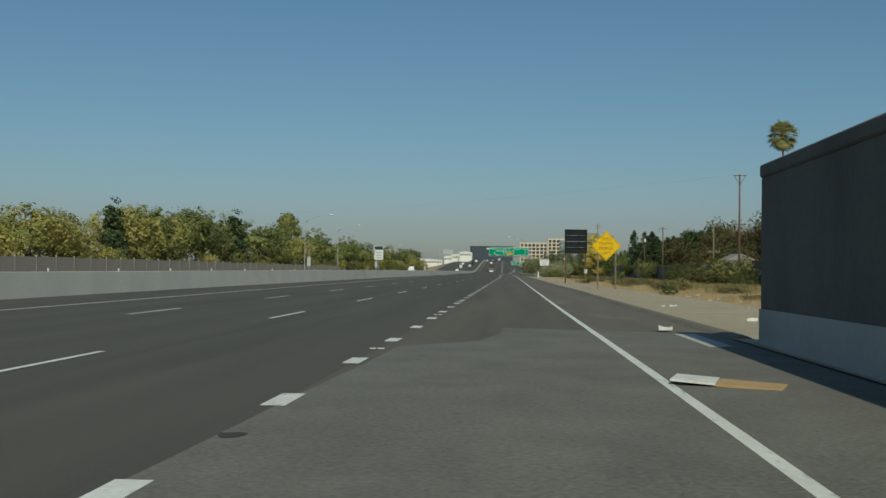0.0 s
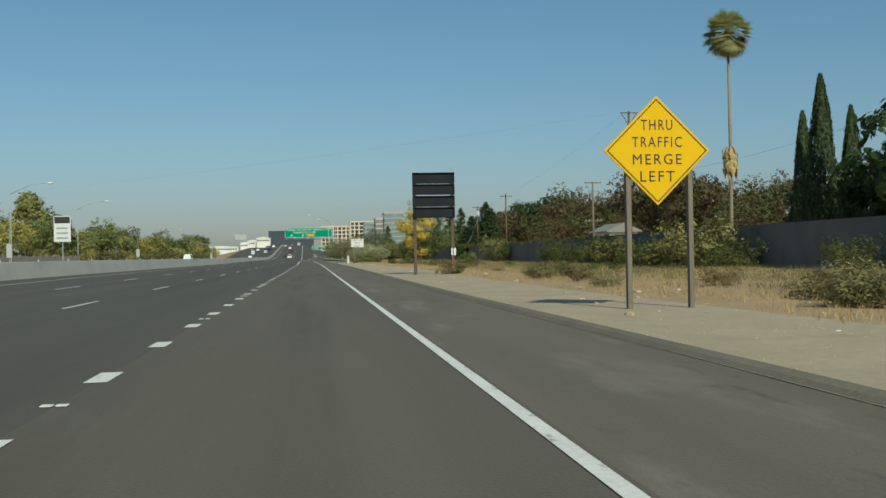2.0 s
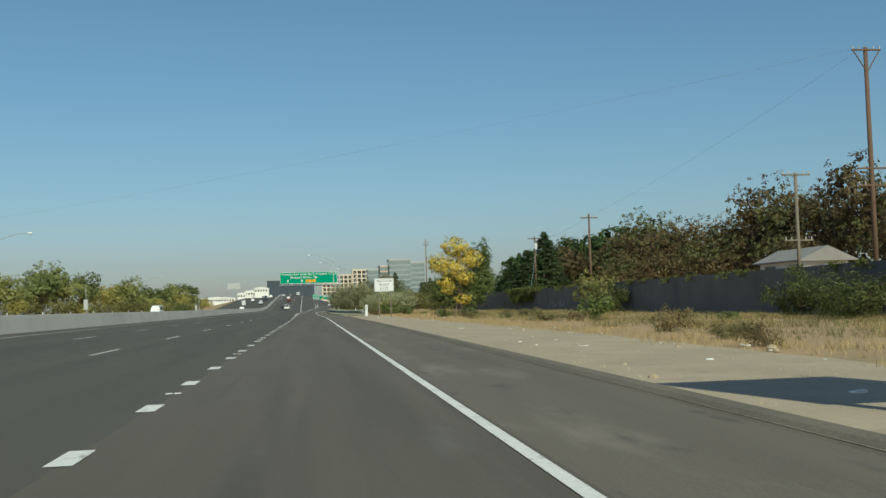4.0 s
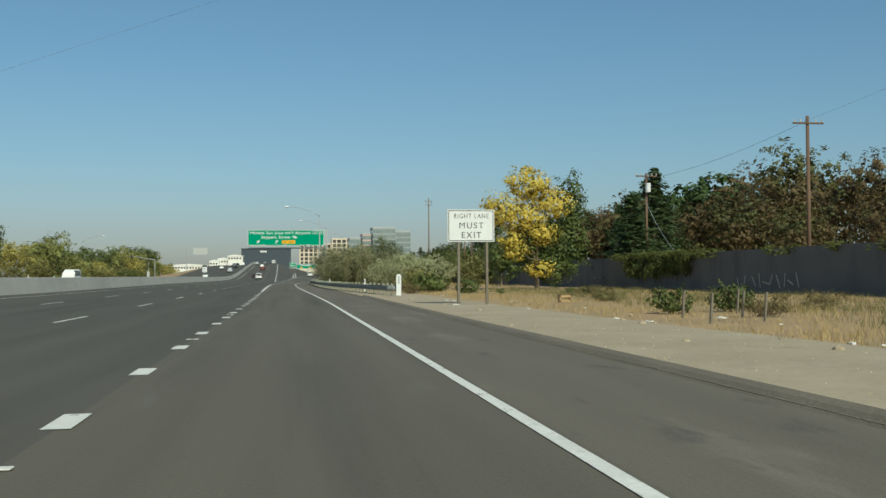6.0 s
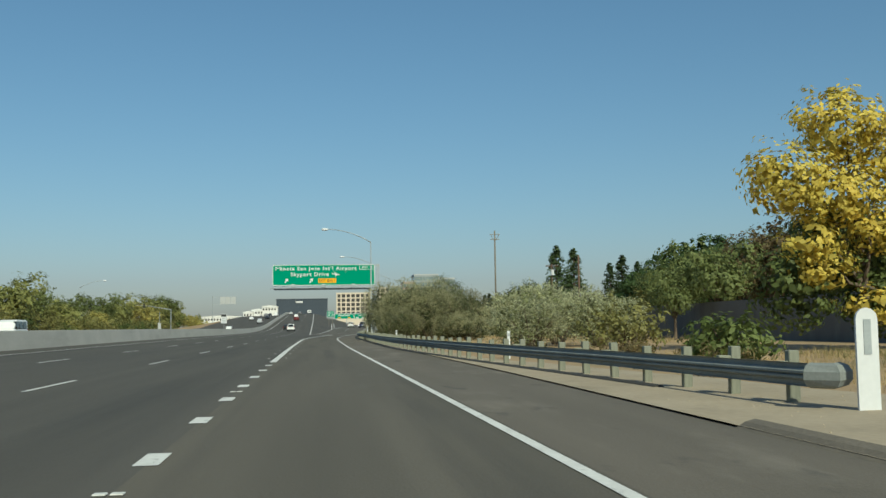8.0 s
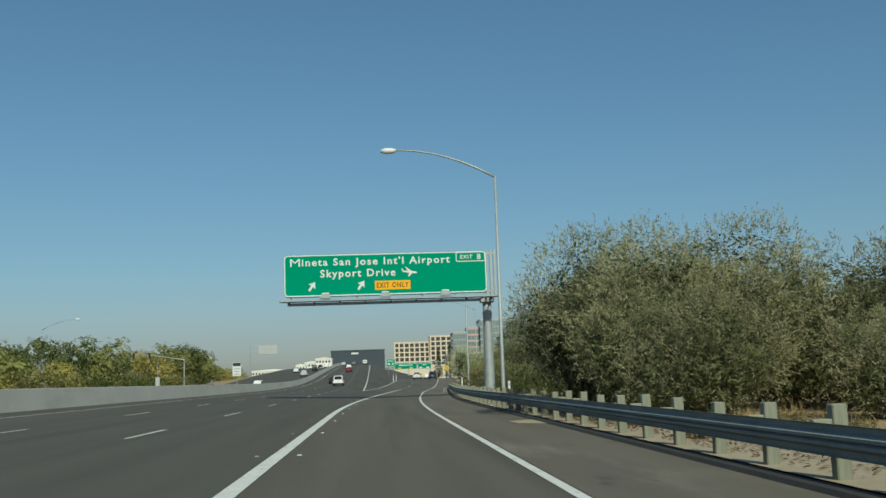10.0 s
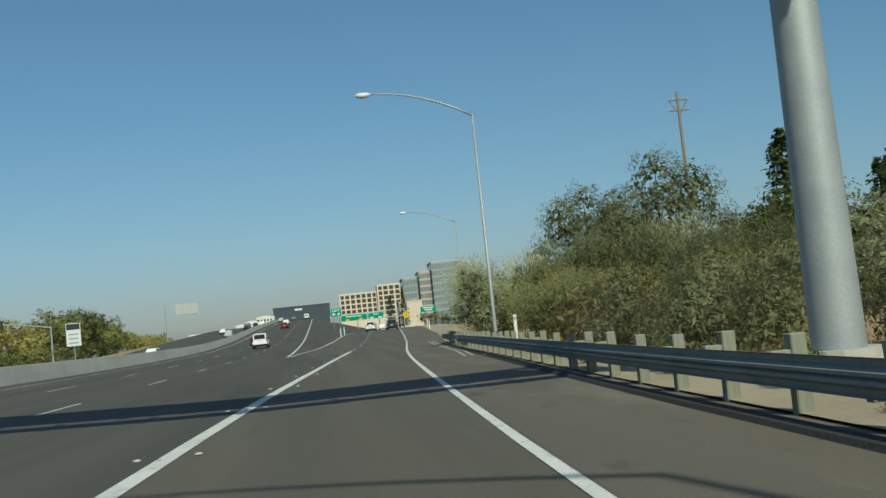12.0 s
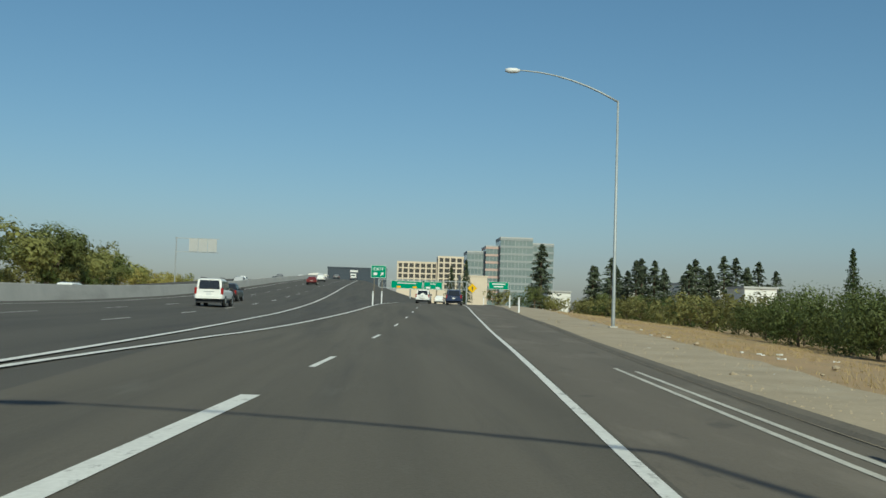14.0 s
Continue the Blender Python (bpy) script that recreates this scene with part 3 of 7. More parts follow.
part("stub", Geo().tube([(1.05, 0, 6.1), (1.05, 0, 6.45)], 0.025), STEEL, t)

# right lane must exit
t = thing("regulatory_sign", (5.44, 216.3, 0), "white lane exit sign on two grey wooden posts", "road sign")
panel = part("panel", Geo().box(-0.96, -0.012, 2.56, 0.96, 0.012, 3.86, ch=0.005), SIGN_WHITE, t, "white panel")
part("border", Geo().box(-0.92, -0.018, 3.80, 0.92, -0.013, 3.825).box(-0.92, -0.018, 2.595, 0.92, -0.013, 2.62).box(-0.92, -0.018, 2.62, -0.895, -0.013, 3.80).box(0.895, -0.018, 2.62, 0.92, -0.013, 3.80), BLACK, panel)
for body, w, h, z in (("RIGHT LANE", 1.42, 0.19, 3.60), ("MUST", 0.99, 0.24, 3.22), ("EXIT", 0.80, 0.24, 2.83)):
    letters(body, w, h, panel, (0.02, -0.014, z), BLACK, bold=0.0)
sign_posts(t, (-0.5, 0.66), 3.5, 0.10, 0.15, WOOD, 0.02)

# overhead guide sign on a cantilever
GX0, GX1, GZ0, GZ1, GY = -8.93, 4.72, 6.94, 9.77, 361.5
t = thing("overhead_sign", (4.75, GY, 0), "green overhead guide sign with lamps on a grey steel cantilever", "road sign")
cx, cz = (GX0 + GX1) / 2 - 4.75, (GZ0 + GZ1) / 2
hw, hh = (GX1 - GX0) / 2, (GZ1 - GZ0) / 2


def rounded(w, h, r, n=5):
    pts = []
    for sx, sz, a0 in ((1, 1, 0), (-1, 1, 90), (-1, -1, 180), (1, -1, 270)):
        for k in range(n + 1):
            a = radians(a0 + 90 * k / n)
            pts.append((sx * (w - r) + r * math.cos(a), sz * (h - r) + r * math.sin(a)))
    return pts


panel = part("panel", Geo().prism(rounded(hw, hh, 0.3), -0.02, 0.03, pose(cx, 0, cz)), SIGN_GREEN, t, "green panel")


def frame_ring(w, h, r, width, y0, y1, m):
    a, b = rounded(w, h, r), rounded(w - width, h - width, max(r - width, 0.02))
    n = len(a)
    vs = [m @ Vector((x, y, z)) for y in (y0, y1) for pts in (a, b) for x, z in pts]
    fs = []
    for j in range(n):
        k = (j + 1) % n
        fs += [(j, k, n + k, n + j), (2 * n + j, 2 * n + k, 3 * n + k, 3 * n + j), (j, k, 2 * n + k, 2 * n + j), (n + j, n + k, 3 * n + k, 3 * n + j)]
    return Geo().add(vs, fs)


part("border", frame_ring(hw - 0.02, hh - 0.02, 0.28, 0.075, -0.03, -0.018, pose(cx, 0, cz)), SIGN_WHITE, panel, "white border")
letters("M", 0.66, 0.52, panel, (cx - 6.07, -0.026, cz + 0.89), SIGN_WHITE, bold=0.0)
letters("ineta San Jose Int'l Airport", 9.97, 0.67, panel, (cx - 0.64, -0.026, cz + 0.83), SIGN_WHITE)
letters("Skyport Drive", 5.05, 0.68, panel, (cx - 1.88, -0.026, cz + 0.04), SIGN_WHITE)
part("border", frame_ring(1.0, 0.33, 0.12, 0.055, -0.032, -0.018, pose(cx + 5.75, 0, cz + 1.02)), SIGN_WHITE, panel)
letters("EXIT", 0.82, 0.25, panel, (cx + 5.47, -0.026, cz + 1.02), SIGN_WHITE)
letters("8", 0.25, 0.38, panel, (cx + 6.32, -0.026, cz + 1.02), SIGN_WHITE)
tab = part("tab", Geo().box(cx - 0.76, -0.034, cz - 1.06, cx + 1.63, -0.021, cz - 0.46), AMBER, t, "amber exit only tab")
letters("EXIT ONLY", 2.15, 0.36, tab, (cx + 0.435, -0.036, cz - 0.76), BLACK)
arrow = [(-0.075, -0.36), (0.075, -0.36), (0.075, 0.02), (0.28, -0.02), (0.0, 0.36), (-0.28, -0.02), (-0.075, 0.02)]
for ax in (-4.96, -1.68):
    part("arrow", Geo().prism(arrow, -0.034, -0.02, pose(cx + ax, 0, cz - 0.72, 0, 35, 0)), SIGN_WHITE, panel, "white upward arrow")
plane = [(0.52, 0.0), (0.42, 0.07), (0.15, 0.08), (-0.25, 0.30), (-0.33, 0.30), (-0.12, 0.06), (-0.36, 0.03), (-0.50, 0.15), (-0.56, 0.14), (-0.48, -0.02), (-0.40, -0.06), (0.0, -0.07), (-0.05, -0.32), (0.03, -0.32), (0.22, -0.06), (0.42, -0.06)]
part("plane_symbol", Geo().prism(plane, -0.034, -0.02, pose(cx + 1.58, 0, cz + 0.1, 0, 8, 0)), SIGN_WHITE, panel, "white aircraft symbol")
# walkway, lamps, frame, pole
walkway = part("walkway", Geo().box(GX0 - 4.8, -1.15, GZ0 - 0.31, GX1 - 4.1, -0.35, GZ0 - 0.29), STEEL, t, "grey steel walkway")
# front beam in plain steel; the beams behind it are dark
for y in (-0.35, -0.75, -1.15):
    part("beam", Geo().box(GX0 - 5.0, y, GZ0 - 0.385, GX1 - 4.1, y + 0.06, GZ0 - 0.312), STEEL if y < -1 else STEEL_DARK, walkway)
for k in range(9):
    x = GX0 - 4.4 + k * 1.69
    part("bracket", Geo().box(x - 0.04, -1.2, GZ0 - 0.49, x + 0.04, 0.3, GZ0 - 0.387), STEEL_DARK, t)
for ax in (-4.02, -0.08, 3.90):
    lamp = part("sign_lamp", Geo().prism([(-0.33, 0.0), (0.33, 0.0), (0.27, 0.26), (-0.27, 0.26)], -1.3, -0.85, pose(cx + ax, 0, GZ0 - 0.22)), STEEL, t, "grey sign lamp housing")
    part("lamp_cap", Geo().box(cx + ax - 0.24, -1.28, GZ0 + 0.045, cx + ax + 0.24, -0.87, GZ0 + 0.14, ch=0.02), SIGN_WHITE, lamp)
g = Geo()
for z in (GZ0 + 0.1, GZ1 - 0.15):
    g.box(GX0 - 4.6, 0.12, z - 0.12, GX1 - 4.1, 0.32, z + 0.08)
for k in range(7):
    x = GX0 - 4.3 + k * 2.2
    g.box(x - 0.06, 0.1, GZ0 - 0.3, x + 0.06, 0.24, GZ1 - 0.05)
g.box(0.2, 0.05, GZ0 - 0.3, 0.34, 0.3, GZ1 + 0.05).box(0.46, 0.05, GZ0 - 0.3, 0.58, 0.3, GZ1 + 0.05)
part("truss", g, STEEL, t, "galvanised steel frame")
part("pole", Geo().tube([(0, 1.0, -0.3), (0, 1.0, 0.1), (0, 1.0, 5.6), (0, 1.0, 6.4)], [0.36, 0.36, 0.30, 0.29], 20), STEEL, t, "grey steel pole", smooth=True)
part("collar", Geo().tube([(0, 1.0, 5.5), (0, 1.0, 5.6)], 0.33, 20).tube([(0, 1.0, 5.25), (0, 1.0, 5.32)], 0.325, 20), STEEL, t)
part("arm", Geo().box(-0.45, 0.5, 6.3, 0.45, 1.4, 6.62, ch=0.03).box(GX0 - 4.6, 0.75, 6.42, 0.4, 1.15, 6.6), STEEL, t)
part("foundation", Geo().tube([(0, 1.0, -0.4), (0, 1.0, 0.35)], 0.55, 16), CONCRETE, t, "concrete footing")


def street_lamp(x, y, z, top, reach, rise, thin=0.78):
    t = thing("street_lamp", (x, y, z), "tall grey steel street lamp with a curved arm", "street lamp", "street lamps")
    top -= z
    part("pole", Geo().tube([(0, 0, -0.4), (0, 0, 0.4), (0, 0, top)], [0.135 * thin, 0.13 * thin, 0.075 * thin], 12), STEEL, t, smooth=True)
    part("base_plate", Geo().box(-0.22, -0.22, -0.2, 0.22, 0.22, 0.06, ch=0.01), CONCRETE, t)
    pts = [(-reach * u, 0.6 * u, top - 0.05 + rise * (1 - (1 - u) ** 2.0)) for u in (0, 0.15, 0.3, 0.45, 0.6, 0.75, 0.9, 1.0)]
    part("arm", Geo().tube(pts, [0.06, 0.058, 0.055, 0.05, 0.046, 0.042, 0.038, 0.035], 8), STEEL, t, smooth=True)
    e, w = pts[-1], math.copysign(1, reach)
    part("lamp_head", Geo().tube([(e[0] + 0.3 * w, e[1], e[2]), (e[0] + 0.1 * w, e[1], e[2] - 0.02), (e[0] - 0.25 * w, e[1], e[2] - 0.03), (e[0] - 0.5 * w, e[1], e[2] - 0.02)], [0.06, 0.14, 0.16, 0.09], 10), SIGN_WHITE, t, "pale lamp head", smooth=True)
    return t


street_lamp(3.35, 343.3, 0.0, 11.24, 5.2, 1.6)
street_lamp(6.72, 402.0, 0.2, 12.08, 5.5, 1.66)
street_lamp(13.35, 461.7, 0.3, 12.52, 5.6, 1.62)
for lx, ly in ((-44.2, 215), (-45.5, 263), (-56.0, 458)):
    street_lamp(lx, ly, 0.1, 11.1, -5.2, 1.6, 0.65)

# guardrail
t = thing("guardrail", (0, 0, 0), "dull steel guardrail on grey wooden posts beside the ramp", "guardrail")
wbeam = [(0.0, -0.16), (0.035, -0.14), (0.035, -0.09), (-0.045, -0.05), (-0.045, -0.02), (0.0, 0.0), (-0.045, 0.02), (-0.045, 0.05), (0.035, 0.09), (0.035, 0.14), (0.0, 0.16), (0.01, 0.16), (0.045, 0.14), (0.045, 0.085), (-0.035, 0.045), (-0.035, 0.02), (0.01, 0.0), (-0.035, -0.02), (-0.035, -0.045), (0.045, -0.085), (0.045, -0.14), (0.01, -0.16)]
part("rail", Geo().sweep([(RAIL_X(y) - 0.32, y, 0.465) for y in [238 + 2 * k for k in range(89)] + [415.8]], wbeam), RAIL, t, "dull dark steel rail")
post_me = Geo().box(-0.075, -0.075, -0.5, 0.085, 0.075, 0.77, ch=0.012).mesh("post")
block_me = Geo().box(-0.28, -0.06, 0.31, -0.075, 0.06, 0.62, ch=0.01).mesh("block")
for k in range(93):
    y = 239 + 1.905 * k
    p = part("post", post_me, POST_WOOD, t)
    p.location = (RAIL_X(y), y, 0.03 * math.sin(k * 1.7))
    p.rotation_euler = (radians(1.2 * math.sin(k * 2.3)), radians(1.5 * math.sin(k * 1.1)), 0)
    q = part("block", block_me, POST_WOOD, p)
g = Geo().tube([(RAIL_X(238) - 0.32, 237.9, 0.465), (RAIL_X(238) - 0.15, 237.6, 0.465), (RAIL_X(238) + 0.1, 237.9, 0.465)], 0.17, 10)
part("end_piece", g, RAIL, t)


def marker_post(x, y, z, h, w=0.11, cap=False):
    t = thing("marker_post", (x, y, z), "slim white plastic marker post in the verge", "marker post", "marker posts")
    part("stake", Geo().box(-w / 2, -0.02, -0.3, w / 2, 0.02, h, ch=0.008), SIGN_WHITE, t)
    part("reflector", Geo().box(-w / 2 + 0.015, -0.026, h - 0.2, w / 2 - 0.015, -0.0205, h - 0.08), STEEL, t)
    return t


t = thing("object_marker", (4.8, 237.4, 0), "white rail end marker with a rounded top", "road marker")
part("panel", Geo().prism([(-0.15, 0.0), (0.15, 0.0)] + [(0.15 * math.cos(radians(a)), 1.2 + 0.15 * math.sin(radians(a))) for a in range(0, 181, 30)], -0.02, 0.02), SIGN_WHITE, t)
part("stripe", Geo().box(-0.05, -0.03, 0.75, 0.05, -0.021, 1.2), STEEL, t)
marker_post(3.3, 302.1, 0, 1.0)
marker_post(3.25, 340.2, 0, 1.0)
marker_post(4.65, 385.0, 0, 1.3)
marker_post(4.6, 262, 0, 1.0)
for x, y in ((10.9, 492), (12.6, 512), (14.6, 560), (-1.4, 505), (-0.6, 520)):
    marker_post(x + 1.4, y, lie(x, y), 1.3, 0.14)


def utility_pole(x, y, z, top, arms, material, r=0.15, v=False, box=False):
    t = thing("utility_pole", (x, y, z), "weathered wooden utility pole with crossarms", "utility pole", "utility poles")
    h = top - z
    part("pole", Geo().tube([(0, 0, -0.5), (0, 0, h)], [r, r * 0.7], 10), material, t, smooth=True)
    for d in arms:
        arm = part("crossarm", Geo().box(-1.1, -0.16, h - d - 0.06, 1.1, -0.05, h - d + 0.06, ch=0.01), material, t)
        for sx in (-1.0, -0.55, 0.55, 1.0):
            part("insulator", Geo().tube([(sx, -0.1, h - d + 0.05), (sx, -0.1, h - d + 0.28)], [0.05, 0.035], 8), CONCRETE, arm)
    if v:
        part("brace", Geo().tube([(-1.0, -0.1, h - arms[0]), (0, -0.1, h - arms[0] - 1.6)], 0.045, 6).tube([(1.0, -0.1, h - arms[0]), (0, -0.1, h - arms[0] - 1.6)], 0.045, 6), material, t)
    if box:
        part("transformer", Geo().tube([(0.05, -0.35, h - 1.9), (0.05, -0.35, h - 1.0)], 0.26, 12), SIGN_WHITE, t, "pale grey transformer can")
    return t


utility_pole(37.5, 183.2, 0, 18.4, (0.2, 8.6, 9.8), POLE_WOOD, 0.2, v=True)
utility_pole(34.0, 187.5, 0, 10.1, (0.15, 5.0), WOOD, 0.16)
utility_pole(33.0, 271.3, 0, 11.2, (0.3,), POLE_WOOD, 0.15, box=True)
utility_pole(33.0, 240.0, 0, 11.9, (0.5,), POLE_WOOD, 0.16)
utility_pole(30.0, 350.5, 0, 10.0, (), POLE_WOOD, 0.15)
utility_pole(36.3, 450.0, 0, 22.7, (0.9, 2.0), WOOD, 0.22, v=True)
utility_pole(36.0, 392.0, 0, 11.5, (0.4,), POLE_WOOD, 0.15, box=True)
# slack service line from the pole down to the wall
line = [(33.0 - 5.8 * u, 271.3 - 22.3 * u, 8.3 - 5.55 * u - 1.6 * u * (1 - u)) for u in (0, 0.15, 0.3, 0.45, 0.6, 0.75, 0.9, 1.0)]
solid("cable", Geo().tube(line, 0.022, 5), STEEL, "slack pale service line from pole to wall", "cable", "overhead cables")
# cables between the poles
for n, (a, b, sag) in enumerate((((38.4, 183.2, 9.7), (36.6, 166, 9.5), 0.15), ((36.6, 166, 9.5), (34.5, 120, 9.6), 0.4), ((37.0, 183.2, 18.2), (33.0, 240, 11.6), 0.6), ((33.0, 240, 11.6), (33.0, 271.3, 10.6), 0.5), ((36.6, 183.2, 18.3), (-70, 318, 18.5), 0.8))):
    pts = [Vector(a).lerp(Vector(b), u) - Vector((0, 0, sag * 4 * u * (1 - u))) for u in [k / 10 for k in range(11)]]
    solid("cable", Geo().tube(pts, 0.007 if n in (2, 4) else 0.011, 4), STEEL if n in (0, 1, 2, 4) else BLACK, "sagging overhead utility cable between poles", "cable", "overhead cables")


# ---- plants ----
def fast_mesh(name, verts, quads, material):
    me = bpy.data.meshes.new(name)
    n, k = len(quads), quads.shape[1]
    me.vertices.add(len(verts))
    me.vertices.foreach_set("co", verts.astype(np.float32).ravel())
    me.loops.add(n * k)
    me.loops.foreach_set("vertex_index", quads.astype(np.int32).ravel())
    me.polygons.add(n)
    me.polygons.foreach_set("loop_start", np.arange(0, n * k, k, dtype=np.int32))
    me.polygons.foreach_set("loop_total", np.full(n, k, dtype=np.int32))
    me.update()
    me.validate()
    me.materials.append(material)
    return me


def leaf_mesh(name, centres, normals, size, aspect, material, rng, droop=0.0):
    """One small folded leaf (two triangles as a kite) for each centre."""
    n = len(centres)
    r = rng.normal(size=(n, 3))
    r[:, 2] -= droop
    u = r - (r * normals).sum(1, keepdims=True) * normals
    u /= np.linalg.norm(u, axis=1, keepdims=True) + 1e-9
    w = np.cross(normals, u)
    s = size * rng.uniform(0.6, 1.4, (n, 1))
    a = centres - u * s
    b = centres + w * s * aspect + normals * s * 0.12
    c = centres + u * s
    d = centres - w * s * aspect + normals * s * 0.12
    verts = np.stack([a, b, c, d], 1).reshape(-1, 3)
    quads = np.arange(4 * n).reshape(-1, 4)
    return fast_mesh(name, verts, quads, material)


def clump_cloud(blobs, clumps, per, radius, rng, flat=0.8, shell=0.45):
    """Centres and normals of leaves that sit in clumps on uneven blobs."""
    blobs = np.array(blobs, float)
    vol = blobs[:, 3] * blobs[:, 4] * blobs[:, 5]
    pick = rng.choice(len(blobs), clumps, p=vol ** 0.7 / (vol ** 0.7).sum())
    d = rng.normal(size=(clumps, 3))
    d /= np.linalg.norm(d, axis=1, keepdims=True)
    r = rng.uniform(shell, 1.0, (clumps, 1)) ** 0.5 * rng.uniform(0.82, 1.08, (clumps, 1))
    c = blobs[pick, :3] + d * r * blobs[pick, 3:]
    rad = radius * rng.uniform(0.5, 1.3, (clumps, 1))
    o = rng.normal(size=(clumps, per, 3))
    o /= np.linalg.norm(o, axis=2, keepdims=True) + 1e-9
    q = o * rng.uniform(0.35, 1.0, (clumps, per, 1)) * rad[:, None] * np.array([1, 1, flat])
    pts = (c[:, None] + q).reshape(-1, 3)
    nor = (0.7 * o + 1.1 * d[:, None] + np.array([0, 0, 0.35]) + 0.35 * rng.normal(size=o.shape)).reshape(-1, 3)
    nor /= np.linalg.norm(nor, axis=1, keepdims=True)
    keep = pts[:, 2] > 0.05
    return pts[keep], nor[keep]


def limbs(geo, base_r, fork, tips, rng, lean=(0, 0)):
    """A tapered trunk up to the fork, and limbs from it to the tips."""
    f = Vector((lean[0], lean[1], fork))
    geo.tube([(0, 0, -0.3), (lean[0] * 0.4, lean[1] * 0.4, fork * 0.5), f], [base_r, base_r * 0.8, base_r * 0.65], 8)
    for tip in tips:
        tip = Vector(tip)
        mid = f.lerp(tip, 0.5) + Vector(rng.normal(size=3) * 0.25)
        geo.tube([f - Vector((0, 0, 0.2)), mid, tip], [base_r * 0.5, base_r * 0.3, base_r * 0.1], 6)
    return geo


def inner_leaves(blobs, clumps, leaf, radius, material, rng):
    """Larger leaves deep inside a crown, which close it to the light."""
    b = np.array(blobs, float)
    b[:, 3:] *= 0.78
    if leaf < 0.08:
        pts, nor = clump_cloud(b, int(clumps * 0.6), 10, radius * 1.25, rng, 0.9, 0.15)
        return leaf_mesh("inner_foliage", pts, nor, leaf * 1.2, 0.36, material, rng)
    pts, nor = clump_cloud(b, max(12, int(clumps * 0.32)), 7, radius * 1.25, rng, 0.9, 0.15)
    return leaf_mesh("inner_foliage", pts, nor, leaf * 1.8, 0.6, material, rng)


def make_tree(name, label, category, blobs, fork, base_r, leaf, material, clumps, per, radius, aspect=0.55, seed=1, flat=0.8, extra=None, shell=0.45, group="", core=True):
    rng = np.random.default_rng(seed)
    t = thing(name, (0, 0, 0), label, category, group)
    tips = [(b[0] * 0.7, b[1] * 0.7, b[2] + 0.2 * b[5]) for b in blobs]
    part("trunk", limbs(Geo(), base_r, fork, tips, rng), BARK, t, "brown bark")
    pts, nor = clump_cloud(blobs, clumps, per, radius, rng, flat, shell)
    part("crown", leaf_mesh("crown", pts, nor, leaf, aspect, material, rng), material, t)
    if core:
        part("inner_foliage", inner_leaves(blobs, clumps, leaf, radius, material, rng), material, t)
    if extra and core:
        part("inner_foliage", inner_leaves(extra[0], extra[2], leaf, radius, extra[1], rng), extra[1], t)
    if extra:
        pts, nor = clump_cloud(extra[0], extra[2], per, radius, rng, flat, shell)
        part("crown", leaf_mesh("crown", pts, nor, leaf, aspect, extra[1], rng), extra[1], t)
    return t


def blob_set(rng, n, spread, z0, z1, r):
    out = []
    for k in range(n):
        a = 2 * math.pi * k / n + rng.uniform(-0.4, 0.4)
        d = spread * rng.uniform(0.3, 1.0)
        out.append((d * math.cos(a), d * math.sin(a), rng.uniform(z0, z1), r * rng.uniform(0.75, 1.2), r * rng.uniform(0.75, 1.2), r * rng.uniform(0.6, 0.95)))
    return out


def plant(proto, x, y, s=1.0, rz=0.0, sz=None, z=None, sink=0.0, label=""):
    zz = ground_height(x, y) - sink if z is None else z
    ob = copy_thing(proto, pose(x, y, zz, 0, 0, rz) @ Matrix.Diagonal((s, s, sz or s, 1)))
    if label:
        ob["label"] = label
    return ob


far_rng = np.random.default_rng(5)
PROTO = []


def proto(*args, **kw):
    t = make_tree(*args, **kw)
    PROTO.append(t)
    return t


# olive, gold and mid-green leaf colours are paled to carry haze
OLIVE_A = proto("tree", "yellow-green broadleaf tree with a dense rounded crown", "tree", blob_set(far_rng, 7, 2.3, 3.0, 6.0, 2.3), 2.2, 0.22, 0.155, LEAF_OLIVE, 240, 12, 0.55, seed=11, group="trees beyond the barrier")
OLIVE_B = proto("tree", "golden yellow autumn tree with a broad crown", "tree", blob_set(far_rng, 6, 2.5, 2.6, 5.0, 2.2), 1.9, 0.2, 0.14, leaf_mat("leaf_gold", (0.50, 0.43, 0.14), (0.36, 0.35, 0.12), tint=0.3, through=0.5), 235, 12, 0.55, seed=12, group="trees beyond the barrier")
GREEN_A = proto("tree", "mid-green broadleaf tree with an uneven crown", "tree", blob_set(far_rng, 7, 2.2, 3.0, 6.6, 2.2), 2.4, 0.24, 0.14, leaf_mat("leaf_mid", (0.15, 0.185, 0.065), (0.21, 0.235, 0.085), tint=0.35, through=0.45), 240, 12, 0.55, seed=13, group="trees beyond the barrier")
DARK_A = proto("tree", "dark green pointed tree among paler trees", "tree", [(0, 0, 2.5, 2.2, 2.2, 2.2), (0.2, 0, 4.6, 1.8, 1.8, 2.0), (0, 0.1, 6.8, 1.2, 1.2, 1.8), (0, 0, 8.3, 0.6, 0.6, 1.2)], 2.2, 0.24, 0.18, LEAF_DARK, 170, 13, 0.6, seed=14, group="trees beyond the barrier")
RUST_A = proto("tree", "reddish brown broadleaf tree with a rounded crown", "tree", blob_set(far_rng, 8, 3.6, 4.0, 9.5, 3.2), 3.0, 0.3, 0.14, LEAF_RUST, 400, 12, 0.46, seed=15, group="trees behind the wall", extra=(blob_set(far_rng, 5, 3.4, 3.0, 8.0, 2.6), LEAF_DUSK, 95))
